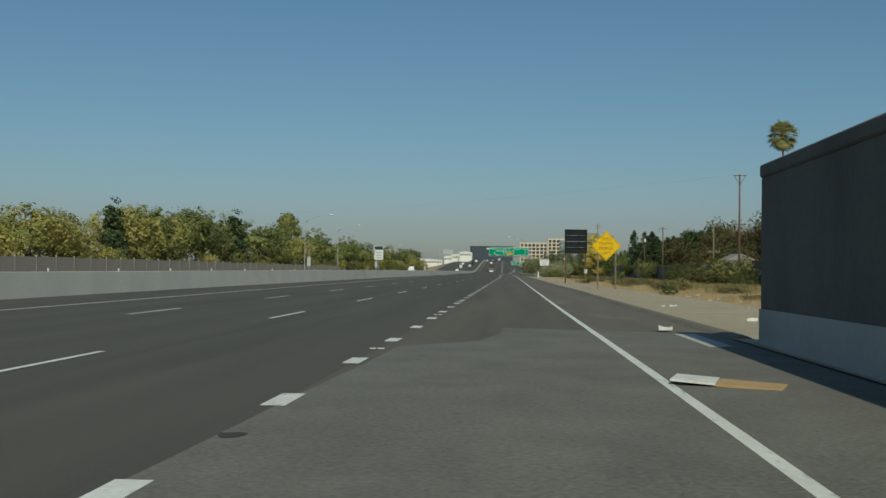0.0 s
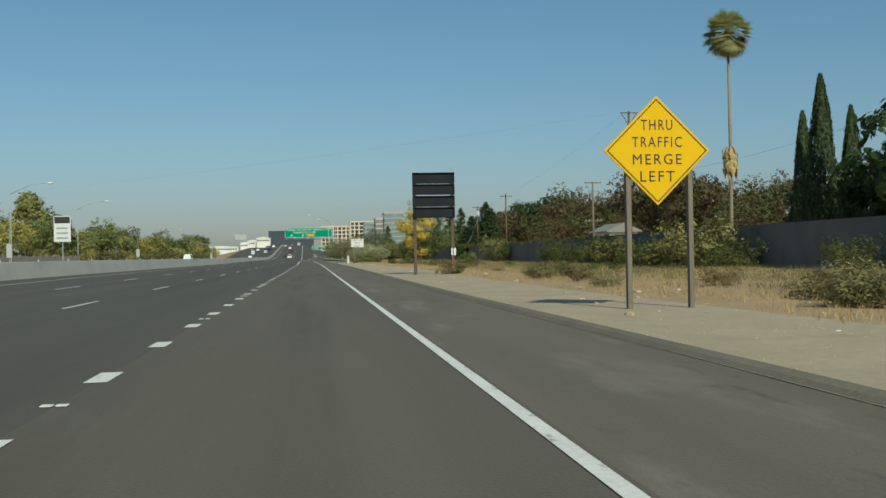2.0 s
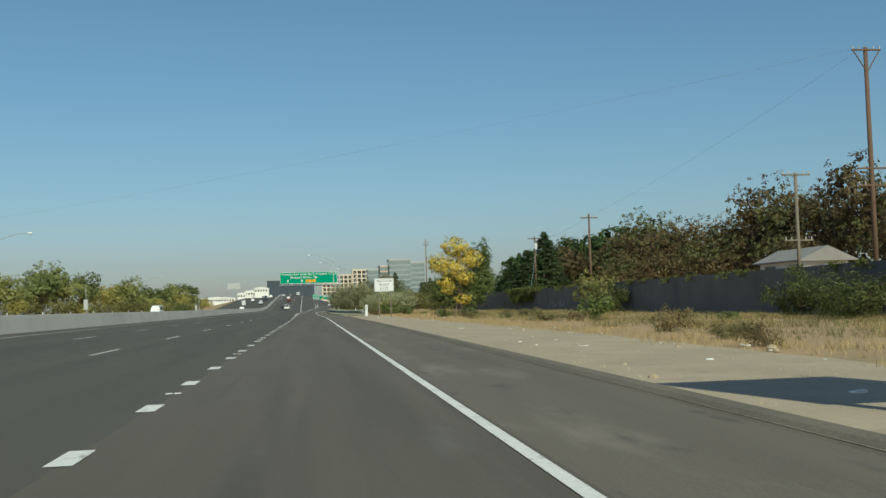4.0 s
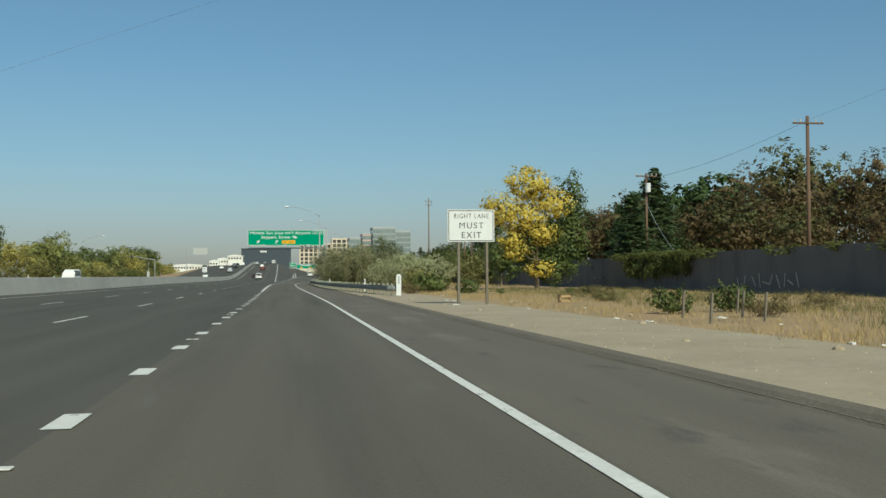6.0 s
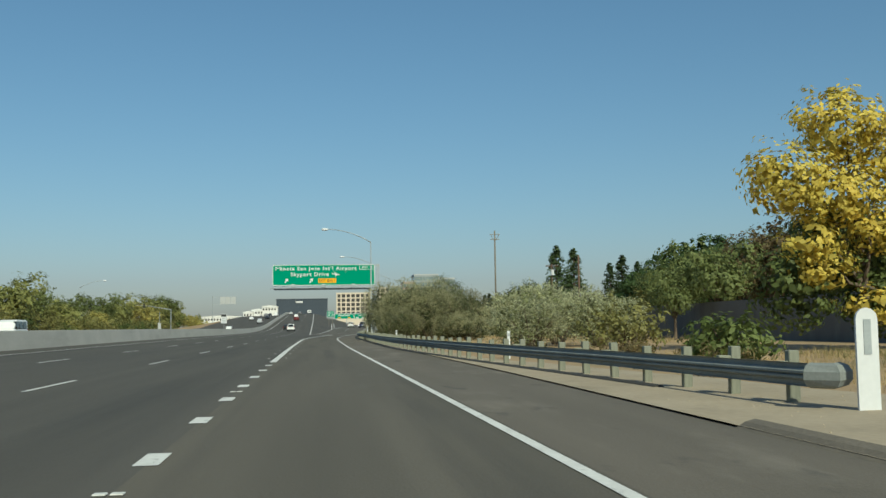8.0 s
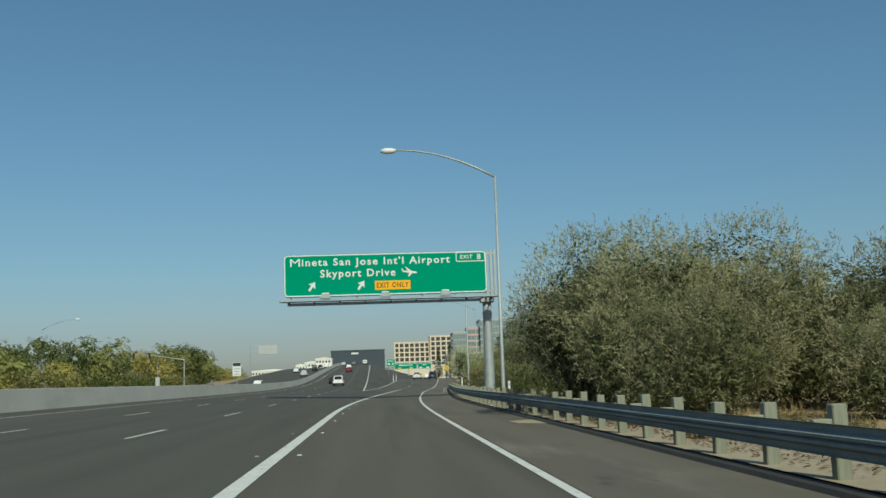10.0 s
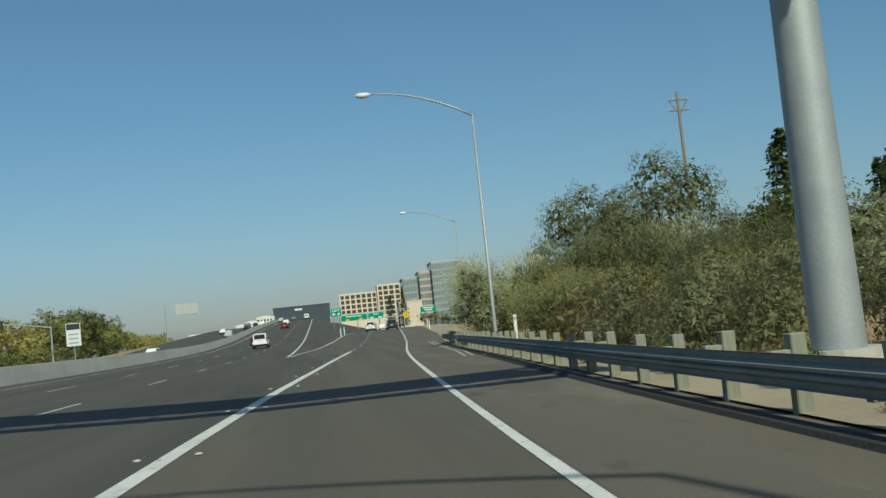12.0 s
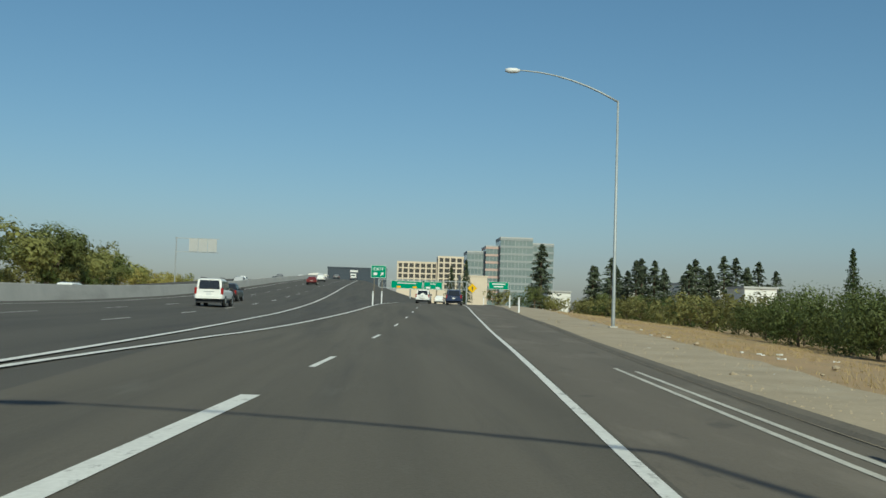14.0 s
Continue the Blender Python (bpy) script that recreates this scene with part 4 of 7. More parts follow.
RUST_B = proto("tree", "dark olive and rust tree with a lumpy crown", "tree", blob_set(far_rng, 8, 3.8, 4.0, 8.8, 3.0), 3.0, 0.3, 0.14, LEAF_RUST, 230, 12, 0.46, seed=16, group="trees behind the wall", extra=(blob_set(far_rng, 7, 3.6, 3.0, 9.0, 3.0), LEAF_DUSK, 210))
def make_conifer(label, seed, branches, per, leaf, needles=LEAF_DARK):
    """Tiers of drooping boughs round a straight trunk, 12.6 m high."""
    rng = np.random.default_rng(seed)
    t = thing("conifer", (0, 0, 0), label, "tree", "conifers")
    part("trunk", Geo().tube([(0, 0, -0.3), (0, 0, 6), (0, 0, 12.4)], [0.26, 0.17, 0.03], 8), BARK, t, "brown bark")
    u = rng.random(branches) ** 1.25
    z0 = 0.9 + 11.5 * u
    reach = (2.75 * (1 - u) ** 0.8 + 0.18) * rng.uniform(0.62, 1.12, branches) * (1 + 0.16 * np.sin(z0 * 4.3))
    a = rng.uniform(0, 2 * math.pi, branches)
    v = rng.uniform(0.12, 1.0, (branches, per)) ** 0.7
    r = reach[:, None] * v
    x = r * np.cos(a)[:, None] + rng.normal(size=v.shape) * 0.14 * (0.4 + reach[:, None] * 0.4)
    y = r * np.sin(a)[:, None] + rng.normal(size=v.shape) * 0.14 * (0.4 + reach[:, None] * 0.4)
    z = z0[:, None] + 0.35 * (1 - u)[:, None] * v - 0.55 * (1 - u)[:, None] * v * v + rng.normal(size=v.shape) * 0.09
    pts = np.stack([x, y, np.maximum(z, 0.15)], 2).reshape(-1, 3)
    nor = np.stack([0.5 * np.cos(a)[:, None] + 0 * v, 0.5 * np.sin(a)[:, None] + 0 * v, 0.9 + 0 * v], 2).reshape(-1, 3) + 0.45 * rng.normal(size=pts.shape)
    nor /= np.linalg.norm(nor, axis=1, keepdims=True)
    part("crown", leaf_mesh("crown", pts, nor, leaf, 0.42, needles, rng), needles, t)
    PROTO.append(t)
    return t


CONIFER = make_conifer("dark green conifer with drooping branches", 17, 430, 14, 0.17)
# distance haze is mixed into these paler, greyer needles
FAR_CONIFER = make_conifer("dark green conifer beyond the low buildings", 28, 170, 12, 0.27, leaf_mat("leaf_hazed_needle", (0.095, 0.120, 0.078), (0.13, 0.155, 0.095)))
def make_cypress():
    """A narrow flame of upright sprays, 12.6 m high."""
    rng = np.random.default_rng(18)
    t = thing("cypress", (0, 0, 0), "tall narrow dark green cypress", "tree", "cypresses")
    part("trunk", Geo().tube([(0, 0, -0.3), (0, 0, 1.2), (0, 0, 8)], [0.17, 0.14, 0.05], 8), BARK, t, "brown bark")
    n = 7000
    v = rng.random(n) ** 0.85
    a = rng.uniform(0, 2 * math.pi, n)
    wide = 1.25 * np.minimum((v + 0.03) / 0.22, 1.0) ** 0.5 * (1 - v) ** 0.72 + 0.05
    ridge = 1 + 0.13 * np.sin(3 * a + 5 * v) + 0.10 * np.sin(7 * a - 21 * v)
    r = wide * ridge * rng.uniform(0.55, 1.06, n) ** 0.5
    pts = np.stack([r * np.cos(a), r * np.sin(a), 0.35 + 12.0 * v], 1)
    nor = np.stack([np.cos(a), np.sin(a), 0.25 + 0 * a], 1) + 0.3 * rng.normal(size=(n, 3))
    nor /= np.linalg.norm(nor, axis=1, keepdims=True)
    part("crown", leaf_mesh("crown", pts, nor, 0.17, 0.24, LEAF_DARK, rng, -3.0), LEAF_DARK, t)
    PROTO.append(t)
    return t


CYPRESS = make_cypress()
BROAD_DARK = proto("tree", "large dense dark green tree behind the wall", "tree", blob_set(far_rng, 9, 3.4, 3.5, 8.0, 3.0), 3.0, 0.35, 0.22, leaf_mat("leaf_deep", (0.048, 0.080, 0.026), (0.07, 0.11, 0.034)), 400, 15, 0.6, seed=19, group="trees behind the wall")
YELLOW = proto("tree", "bright yellow autumn tree beside green conifers", "tree", [(-0.6, 0, 9.2, 2.3, 2.0, 1.9), (-3.0, 0, 7.0, 1.9, 1.8, 1.6), (1.5, 0.2, 7.6, 2.2, 1.8, 1.4), (-0.9, -0.2, 6.4, 2.2, 1.8, 1.5), (0.4, -0.5, 4.9, 1.5, 1.2, 1.1), (-2.2, -0.4, 4.6, 1.4, 1.2, 1.2), (-1.8, -0.4, 3.2, 1.3, 1.1, 0.9), (0.2, -0.4, 1.8, 1.5, 1.3, 0.7)], 2.8, 0.22, 0.12, LEAF_YELLOW, 430, 16, 0.6, seed=20, extra=([(3.2, 0.6, 8.0, 1.5, 1.4, 2.8), (3.0, 0.4, 4.0, 2.1, 1.6, 3.4), (-0.3, 0.7, 4.2, 2.4, 1.4, 2.2), (-2.6, 0.6, 2.6, 1.8, 1.4, 2.0), (1.2, 0.5, 2.0, 2.4, 1.5, 1.8)], LEAF_GREEN, 460))
BUSH = proto("bush", "rounded green roadside bush", "bush", blob_set(far_rng, 6, 0.9, 0.4, 1.0, 0.8), 0.4, 0.06, 0.10, LEAF_GREEN, 88, 11, 0.3, seed=21, group="bushes", core=False)
BRUSH = proto("bush", "dry brownish weedy shrub", "bush", blob_set(far_rng, 6, 0.9, 0.25, 0.7, 0.65), 0.25, 0.04, 0.085, LEAF_BRUSH, 88, 11, 0.28, aspect=0.25, seed=22, group="bushes", core=False)
MOUND = proto("bush", "low rounded mound of olive tan weeds", "bush", blob_set(far_rng, 6, 0.8, 0.15, 0.5, 0.6), 0.2, 0.03, 0.06, leaf_mat("leaf_mound", (0.25, 0.215, 0.10), (0.185, 0.172, 0.074), tint=0.4), 240, 12, 0.25, aspect=0.18, seed=63, group="bushes")
OLIVE_BUSH = proto("bush", "wide olive green thicket of shrubs", "bush", blob_set(far_rng, 8, 2.4, 0.8, 2.6, 1.6), 0.8, 0.1, 0.15, leaf_mat("leaf_thicket", (0.17, 0.17, 0.055), (0.23, 0.215, 0.08)), 130, 13, 0.6, seed=23, group="bushes", core=False)
LOW_GREEN = proto("bush", "dense dark green shrub below the road", "bush", blob_set(far_rng, 8, 2.2, 0.8, 2.4, 1.6), 0.8, 0.1, 0.12, leaf_mat("leaf_shrub", (0.06, 0.09, 0.026), (0.10, 0.13, 0.036)), 115, 13, 0.6, seed=24, group="bushes", core=False)

UMBRELLA = proto("tree", "broad umbrella-shaped olive green tree with a dense crown", "tree", [(0, 0, 7.2, 5.2, 5.2, 3.0)] + [(4.9 * math.cos(0.785 * k), 4.9 * math.sin(0.785 * k), 5.6 + 0.5 * (k % 3), 2.9, 2.9, 2.2) for k in range(8)], 3.0, 0.4, 0.14, leaf_mat("leaf_umbrella", (0.085, 0.105, 0.034), (0.125, 0.135, 0.040)), 800, 14, 0.6, seed=29)
AIRY = proto("tree", "tall airy grey-green willow tree with loose branches", "tree", [(-2.8, 0, 9.0, 2.6, 2.4, 2.6), (0.2, 0, 11.8, 2.6, 2.4, 2.8), (0.6, 0, 9.0, 3.2, 2.8, 2.6), (3.2, 0, 10.6, 2.6, 2.4, 2.9), (5.4, 0, 7.5, 2.3, 2.2, 2.4), (-5.0, 0, 6.4, 2.3, 2.2, 2.3), (1.0, 0, 6.4, 3.8, 3.0, 3.0), (0.5, 0, 3.0, 4.2, 3.0, 2.4)], 3.2, 0.3, 0.12, leaf_mat("leaf_airy", (0.20, 0.215, 0.115), (0.12, 0.14, 0.062), tint=0.55), 1150, 16, 0.52, aspect=0.3, seed=30, shell=0.3)
SHRUB = proto("bush", "dense dark green shrub behind the guardrail", "bush", blob_set(far_rng, 9, 1.9, 0.5, 1.9, 1.3), 0.6, 0.08, 0.075, leaf_mat("leaf_scrub", (0.075, 0.095, 0.030), (0.125, 0.135, 0.042)), 270, 13, 0.42, seed=61, group="bushes")
FEATHER = proto("bush", "feathery grey-green broom shrub behind the guardrail", "bush", blob_set(far_rng, 8, 1.3, 0.4, 1.5, 1.0), 0.5, 0.06, 0.075, leaf_mat("leaf_feather", (0.20, 0.205, 0.105), (0.13, 0.14, 0.065), tint=0.5), 330, 13, 0.36, aspect=0.16, seed=62, group="bushes")
HEDGE = proto("bush", "dense dark green shrub on the slope below the ramp", "bush", blob_set(far_rng, 9, 2.2, 0.7, 2.3, 1.5), 0.8, 0.1, 0.075, leaf_mat("leaf_hedge", (0.085, 0.112, 0.036), (0.135, 0.158, 0.052)), 340, 14, 0.5, seed=26, group="bushes")
BIG_GREEN = proto("tree", "large rounded green tree beyond the far carriageway", "tree", blob_set(far_rng, 10, 3.0, 2.2, 6.4, 2.1), 2.2, 0.28, 0.12, leaf_mat("leaf_fresh", (0.10, 0.125, 0.042), (0.16, 0.175, 0.06)), 420, 13, 0.6, seed=27, group="trees beyond the barrier")
VINE = proto("vine", "green creeper hanging over the wall", "climbing plant", blob_set(far_rng, 8, 2.2, 0.8, 2.4, 1.6), 0.8, 0.1, 0.22, leaf_mat("leaf_vine", (0.10, 0.12, 0.034), (0.15, 0.16, 0.045)), 55, 11, 0.6, seed=25, group="wall creepers", core=False)


# inner willow leaves: shade inside the bush is put into this colour
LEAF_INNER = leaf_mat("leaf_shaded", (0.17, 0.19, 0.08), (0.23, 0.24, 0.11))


LEAF_SAGE = leaf_mat("leaf_sage", (0.43, 0.40, 0.24), (0.24, 0.24, 0.115), tint=0.6)
# darker copy of that shaded inner colour, for the denser bushes
LEAF_CORE_SHADE = leaf_mat("leaf_core_shade", (0.085, 0.10, 0.042), (0.12, 0.13, 0.055))


def willow(seed, w, h, n_sprig, label, per=11, size=0.085, inner=420, leaf=LEAF_WILLOW, leaf_label="narrow silvery grey-green leaves", deep=LEAF_INNER, reach=0.72):
    """A wide shrub of long sprigs with narrow grey-green leaves over a dark core."""
    rng = np.random.default_rng(seed)
    t = thing("willow_bush", (0, 0, 0), label, "bush", "willow bushes")
    blobs = [(0, 0, h * 0.42, w * 0.36, w * 0.36, h * 0.42)]
    for k in range(9):
        a = 2 * math.pi * k / 9 + rng.uniform(-0.3, 0.3)
        d = w * 0.5 * rng.uniform(0.45, 0.7)
        blobs.append((d * math.cos(a), d * math.sin(a), h * rng.uniform(0.25, 0.66), w * rng.uniform(0.16, 0.24), w * rng.uniform(0.16, 0.24), h * rng.uniform(0.18, 0.30)))
    g = Geo()
    for k in range(11):
        a = 2 * math.pi * k / 11
        tip = Vector((w * 0.33 * math.cos(a), w * 0.33 * math.sin(a), h * rng.uniform(0.42, 0.68)))
        g.tube([(0.3 * math.cos(a), 0.3 * math.sin(a), -0.3), tip * 0.5 + Vector((0, 0, 0.3)), tip], [0.08, 0.055, 0.02], 6)
    part("trunk", g, BARK, t, "grey-brown bark")
    fine = size < 0.08
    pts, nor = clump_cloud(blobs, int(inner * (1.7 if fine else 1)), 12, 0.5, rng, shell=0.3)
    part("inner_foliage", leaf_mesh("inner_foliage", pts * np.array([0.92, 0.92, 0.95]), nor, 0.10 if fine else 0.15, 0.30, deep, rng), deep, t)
    b = np.array(blobs)
    pick = rng.choice(len(b), n_sprig)
    d = rng.normal(size=(n_sprig, 3))
    d[:, 2] = d[:, 2] * 0.9 + 0.25
    d /= np.linalg.norm(d, axis=1, keepdims=True)
    root = b[pick, :3] + d * b[pick, 3:] * rng.uniform(0.72, 1.0, (n_sprig, 1))
    aim = d * 0.8 + np.array([0, 0, 0.45]) + 0.35 * rng.normal(size=d.shape)
    aim /= np.linalg.norm(aim, axis=1, keepdims=True)
    length = rng.uniform(0.3, 1.0, (n_sprig, 1)) * reach
    u = np.linspace(0.05, 1, per)[None, :, None]
    pos = root[:, None] + aim[:, None] * length[:, None] * u - np.array([0, 0, 0.16]) * (u * u) * length[:, None]
    pos = pos + rng.normal(size=pos.shape) * 0.035
    side = rng.normal(size=pos.shape)
    leafdir = aim[:, None] * 0.9 + side * 0.45
    leafdir /= np.linalg.norm(leafdir, axis=2, keepdims=True)
    nor = np.cross(leafdir, rng.normal(size=pos.shape))
    nor /= np.linalg.norm(nor, axis=2, keepdims=True) + 1e-9
    w_ = np.cross(nor, leafdir)
    s = size * rng.uniform(0.6, 1.3, (n_sprig, per, 1))
    q = np.stack([pos - leafdir * s, pos + w_ * s * 0.2, pos + leafdir * s, pos - w_ * s * 0.2], 2).reshape(-1, 3)
    ok = (q.reshape(-1, 4, 3)[:, :, 2].min(1) > 0.02)
    q = q.reshape(-1, 4, 3)[ok].reshape(-1, 3)
    part("foliage", fast_mesh("foliage", q, np.arange(len(q)).reshape(-1, 4), leaf), leaf, t, leaf_label)
    PROTO.append(t)
    return t


BIG, SMALL = "large silvery green willow thicket behind the guardrail", "silvery green willow bush behind the guardrail"
WILLOW_NA = willow(31, 9.0, 8.0, 4600, BIG, 11, 0.068, 640, LEAF_SAGE, "narrow olive grey leaves", LEAF_CORE_SHADE)
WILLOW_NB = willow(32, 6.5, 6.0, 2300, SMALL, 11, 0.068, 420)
WILLOW_ND = willow(36, 6.5, 6.0, 2900, SMALL, 14, 0.066, 480, deep=LEAF_CORE_SHADE, reach=1.15)
WILLOW_LOW = willow(39, 1.5, 1.1, 110, "low leafy willow shoots beside the guardrail", 10, 0.064, 26, LEAF_SAGE, "narrow olive grey leaves", LEAF_CORE_SHADE)
WILLOW_NC = willow(37, 6.5, 6.0, 2100, SMALL, 10, 0.072, 420, LEAF_SAGE, "narrow olive grey leaves", LEAF_CORE_SHADE)
WILLOW_NE = willow(38, 6.5, 6.0, 2100, SMALL, 11, 0.068, 520, leaf_mat("leaf_grey_olive", (0.25, 0.25, 0.125), (0.13, 0.145, 0.066), tint=0.5), "narrow dull olive leaves", LEAF_CORE_SHADE)
WILLOW_A = willow(33, 9.0, 8.0, 1200, BIG, 7, 0.15, 220)
THICKET = leaf_mat("leaf_broom", (0.33, 0.31, 0.13), (0.19, 0.19, 0.075), tint=0.6)
WILLOW_C = willow(35, 5.0, 3.6, 1400, "yellow-green shrub with fine leaves behind the guardrail", 9, 0.062, 220, THICKET, "fine yellow-green leaves")
WILLOW_B = willow(34, 6.5, 6.0, 1000, SMALL, 7, 0.14, 180)

# trees beyond the barrier
rng = np.random.default_rng(77)
row = [(62, 5.8, OLIVE_A), (70, 6.2, OLIVE_B), (79, 6.0, OLIVE_A), (88, 6.3, GREEN_A), (97, 5.9, OLIVE_B), (104, 6.4, OLIVE_A), (112, 6.8, OLIVE_B), (121, 6.6, OLIVE_B), (129, 7.6, DARK_A), (137, 7.4, OLIVE_B), (145, 7.8, GREEN_A), (152, 8.4, OLIVE_A), (160, 8.2, OLIVE_A), (167, 8.8, GREEN_A), (175, 8.6, OLIVE_A), (184, 9.4, DARK_A), (193, 8.6, OLIVE_A), (204, 8.4, GREEN_A), (214, 8.0, OLIVE_A), (232, 7.4, OLIVE_B), (246, 7.6, GREEN_A), (262, 8.8, OLIVE_A), (276, 8.2, DARK_A), (292, 7.6, OLIVE_A), (310, 8.6, GREEN_A), (330, 9.4, OLIVE_A), (352, 9.6, GREEN_A), (372, 8.4, OLIVE_B), (390, 9.2, OLIVE_A), (412, 8.0, GREEN_A), (432, 8.4, OLIVE_A), (455, 9.0, GREEN_A), (478, 9.6, OLIVE_A), (503, 9.2, GREEN_A), (530, 9.8, OLIVE_B), (560, 10.5, GREEN_A), (585, 11.5, OLIVE_A), (598, 12.4, GREEN_A), (606, 12.0, GREEN_A), (616, 11.0, OLIVE_A), (628, 10.0, OLIVE_A), (654, 9.6, GREEN_A), (684, 9.4, OLIVE_A), (640, 9.5, GREEN_A), (668, 9.0, OLIVE_B), (700, 9.0, OLIVE_B), (735, 8.6, OLIVE_B), (770, 8.5, OLIVE_A), (810, 8.5, OLIVE_B)]
for y, top, p in row:
    if 470 < y < 640 and p is GREEN_A:
        p = BIG_GREEN
    x = -52 - (max(0, y - 430) * 0.055) + rng.uniform(-2, 2)
    base = {OLIVE_A: 7.6, OLIVE_B: 6.8, GREEN_A: 8.2, BIG_GREEN: 8.2, DARK_A: 9.2}[p]
    s = top / base
    s *= float(np.interp(y, (60, 240, 300, 420, 500), (1.22, 1.2, 1.12, 1.08, 1.0)))
    plant(p, x, y, s * rng.uniform(1.1, 1.35), rng.uniform(0, 360), s * rng.uniform(0.95, 1.14))
for k in range(14):
    y = 40 + k * 48 + rng.uniform(-4, 4)
    p = (OLIVE_A, GREEN_A, OLIVE_B, OLIVE_BUSH)[k % 4]
    plant(p, -60 - max(0, y - 430) * 0.06 + rng.uniform(-4, 3), y, (0.95 if p is not OLIVE_BUSH else 1.35) * rng.uniform(0.85, 1.15), rng.uniform(0, 360))
for k in range(26):
    y = 66 + 14 * k + rng.uniform(-5, 5)
    plant((OLIVE_BUSH, OLIVE_B, OLIVE_BUSH)[k % 3], -48.5 + rng.uniform(-1.5, 1.0), y, (1.15 if k % 3 != 1 else 0.62) * rng.uniform(0.85, 1.2), rng.uniform(0, 360), (1.1 if k % 3 != 1 else 0.6) * rng.uniform(0.8, 1.15))
TALL = proto("tree", "tall sparse tree above the others", "tree", [(0, 0, 11.5, 2.6, 2.6, 1.6), (1.2, 0, 9.5, 2.2, 2.2, 1.2), (-1.4, 0.5, 9.8, 1.8, 1.8, 1.1), (0, 0, 12.8, 1.5, 1.5, 0.9)], 7.5, 0.25, 0.25, LEAF_OLIVE, 200, 12, 0.7, seed=41)
plant(TALL, -81.4, 366, 1.6, 0, 1.55)

for k in range(15):
    y = 455 + 13 * k + rng.uniform(-3, 3)
    plant((LOW_GREEN, OLIVE_BUSH)[k % 2], -49 - max(0, y - 430) * 0.055 + rng.uniform(-1, 1), y, rng.uniform(1.1, 1.5), rng.uniform(0, 360))
for x, y, s, p in ((-54, 441, 1.15, GREEN_A), (-57, 447, 1.2, OLIVE_A), (-51, 449, 0.95, OLIVE_B)):
    plant(p, x, y, s, rng.uniform(0, 360))
for k in range(13):
    plant((OLIVE_BUSH, LOW_GREEN)[k % 2], -47.5 + rng.uniform(-1, 1), 372 + 12 * k + rng.uniform(-3, 3), rng.uniform(1.1, 1.4), rng.uniform(0, 360), rng.uniform(0.9, 1.25))
# behind the sound wall
for k in range(32):
    y = 150 + k * 8.4 + rng.uniform(-2, 2)
    x = 56 + (k % 2) * 5 + rng.uniform(-3, 3)
    s = float(np.interp(y, (150, 190, 215, 235, 262, 300, 340, 420), (0.95, 1.02, 1.25, 1.3, 1.2, 1.4, 1.35, 1.3))) * rng.uniform(0.8, 1.12)
    plant(BROAD_DARK if (y < 186 or y > 305) and k % 4 else (RUST_A, RUST_B, RUST_A)[k % 3], x, y, s * 1.05, rng.uniform(0, 360), s * rng.uniform(1.0, 1.14))
for x, y, s, p in ((46, 236, 0.8, RUST_B), (42.5, 284, 0.84, RUST_A), (47, 281, 0.92, RUST_B), (52, 280, 0.98, RUST_A), (57, 284, 1.05, RUST_A), (44, 262, 0.7, RUST_B), (45, 215, 0.7, RUST_B), (44, 205, 0.62, RUST_A), (46, 250, 0.8, RUST_A), (44, 170, 0.6, RUST_B), (43, 160, 0.62, RUST_B)):
    plant(p, x, y, s, rng.uniform(0, 360))
for x, y, s in ((53.6, 464, 1.78), (58.9, 468, 1.74), (68, 468, 1.45), (72, 471, 1.62), (77, 474, 1.5), (84, 474, 1.55), (58, 470, 1.2)):
    plant(CONIFER, x, y, s * 1.3, rng.uniform(0, 360), s)
for x, y, s, sz in ((35.5, 276, 1.75, 0.98), (32.0, 273, 1.5, 0.74), (37.5, 281, 1.6, 0.9), (30.5, 268, 1.4, 0.55)):
    plant(CONIFER, x, y, s, rng.uniform(0, 360), sz)
for x, y, h in ((34.9, 133.9, 11.6), (34.6, 130.6, 13.8), (34.6, 126.6, 11.0)):
    plant(CYPRESS, x, y, h / 12.6 * 1.12, rng.uniform(0, 360), h / 12.6)
for x, y, s in ((36.5, 117.0, 1.12), (37, 108, 1.1), (37, 123.5, 0.86), (38, 99, 1.05), (40, 91, 1.0)):
    plant(BROAD_DARK, x, y, s, rng.uniform(0, 360))
plant(YELLOW, 20.3, 265, 1.05, 0, 1.02)
plant(UMBRELLA, 41, 436, 1.15, 20, 1.3)
plant(AIRY, 19.3, 411, 0.82, 10, 0.82)
plant(AIRY, 14.8, 411.5, 0.6, 200, 0.68)
plant(AIRY, 17.0, 412.5, 0.62, 75, 0.66)
plant(AIRY, 27, 438, 0.8, 140, 0.75)
plant(GREEN_A, 24.5, 300, 0.6, 80, 0.7)
for x, y, s, p in ((28, 300, 1.0, GREEN_A), (30, 315, 0.9, GREEN_A), (34, 330, 0.9, GREEN_A), (26, 380, 0.5, GREEN_A), (32, 398, 0.7, BROAD_DARK), (30, 412, 0.8, GREEN_A), (28, 360, 0.7, GREEN_A), (24, 390, 0.5, GREEN_A), (28, 394, 0.55, GREEN_A), (36, 420, 0.85, GREEN_A)):
    plant(p, x, y, s, rng.uniform(0, 360))
# thickets along the sound wall
for k in range(34):
    y = 100 + k * 4.6 + rng.uniform(-1.5, 1.5)
    if 118 < y < 172 or 203 < y < 212:
        plant(SHRUB if rng.random() < 0.75 else OLIVE_BUSH, 24.6 + rng.uniform(-1.2, 1.0), y, rng.uniform(0.75, 1.15), rng.uniform(0, 360), rng.uniform(0.6, 1.2))
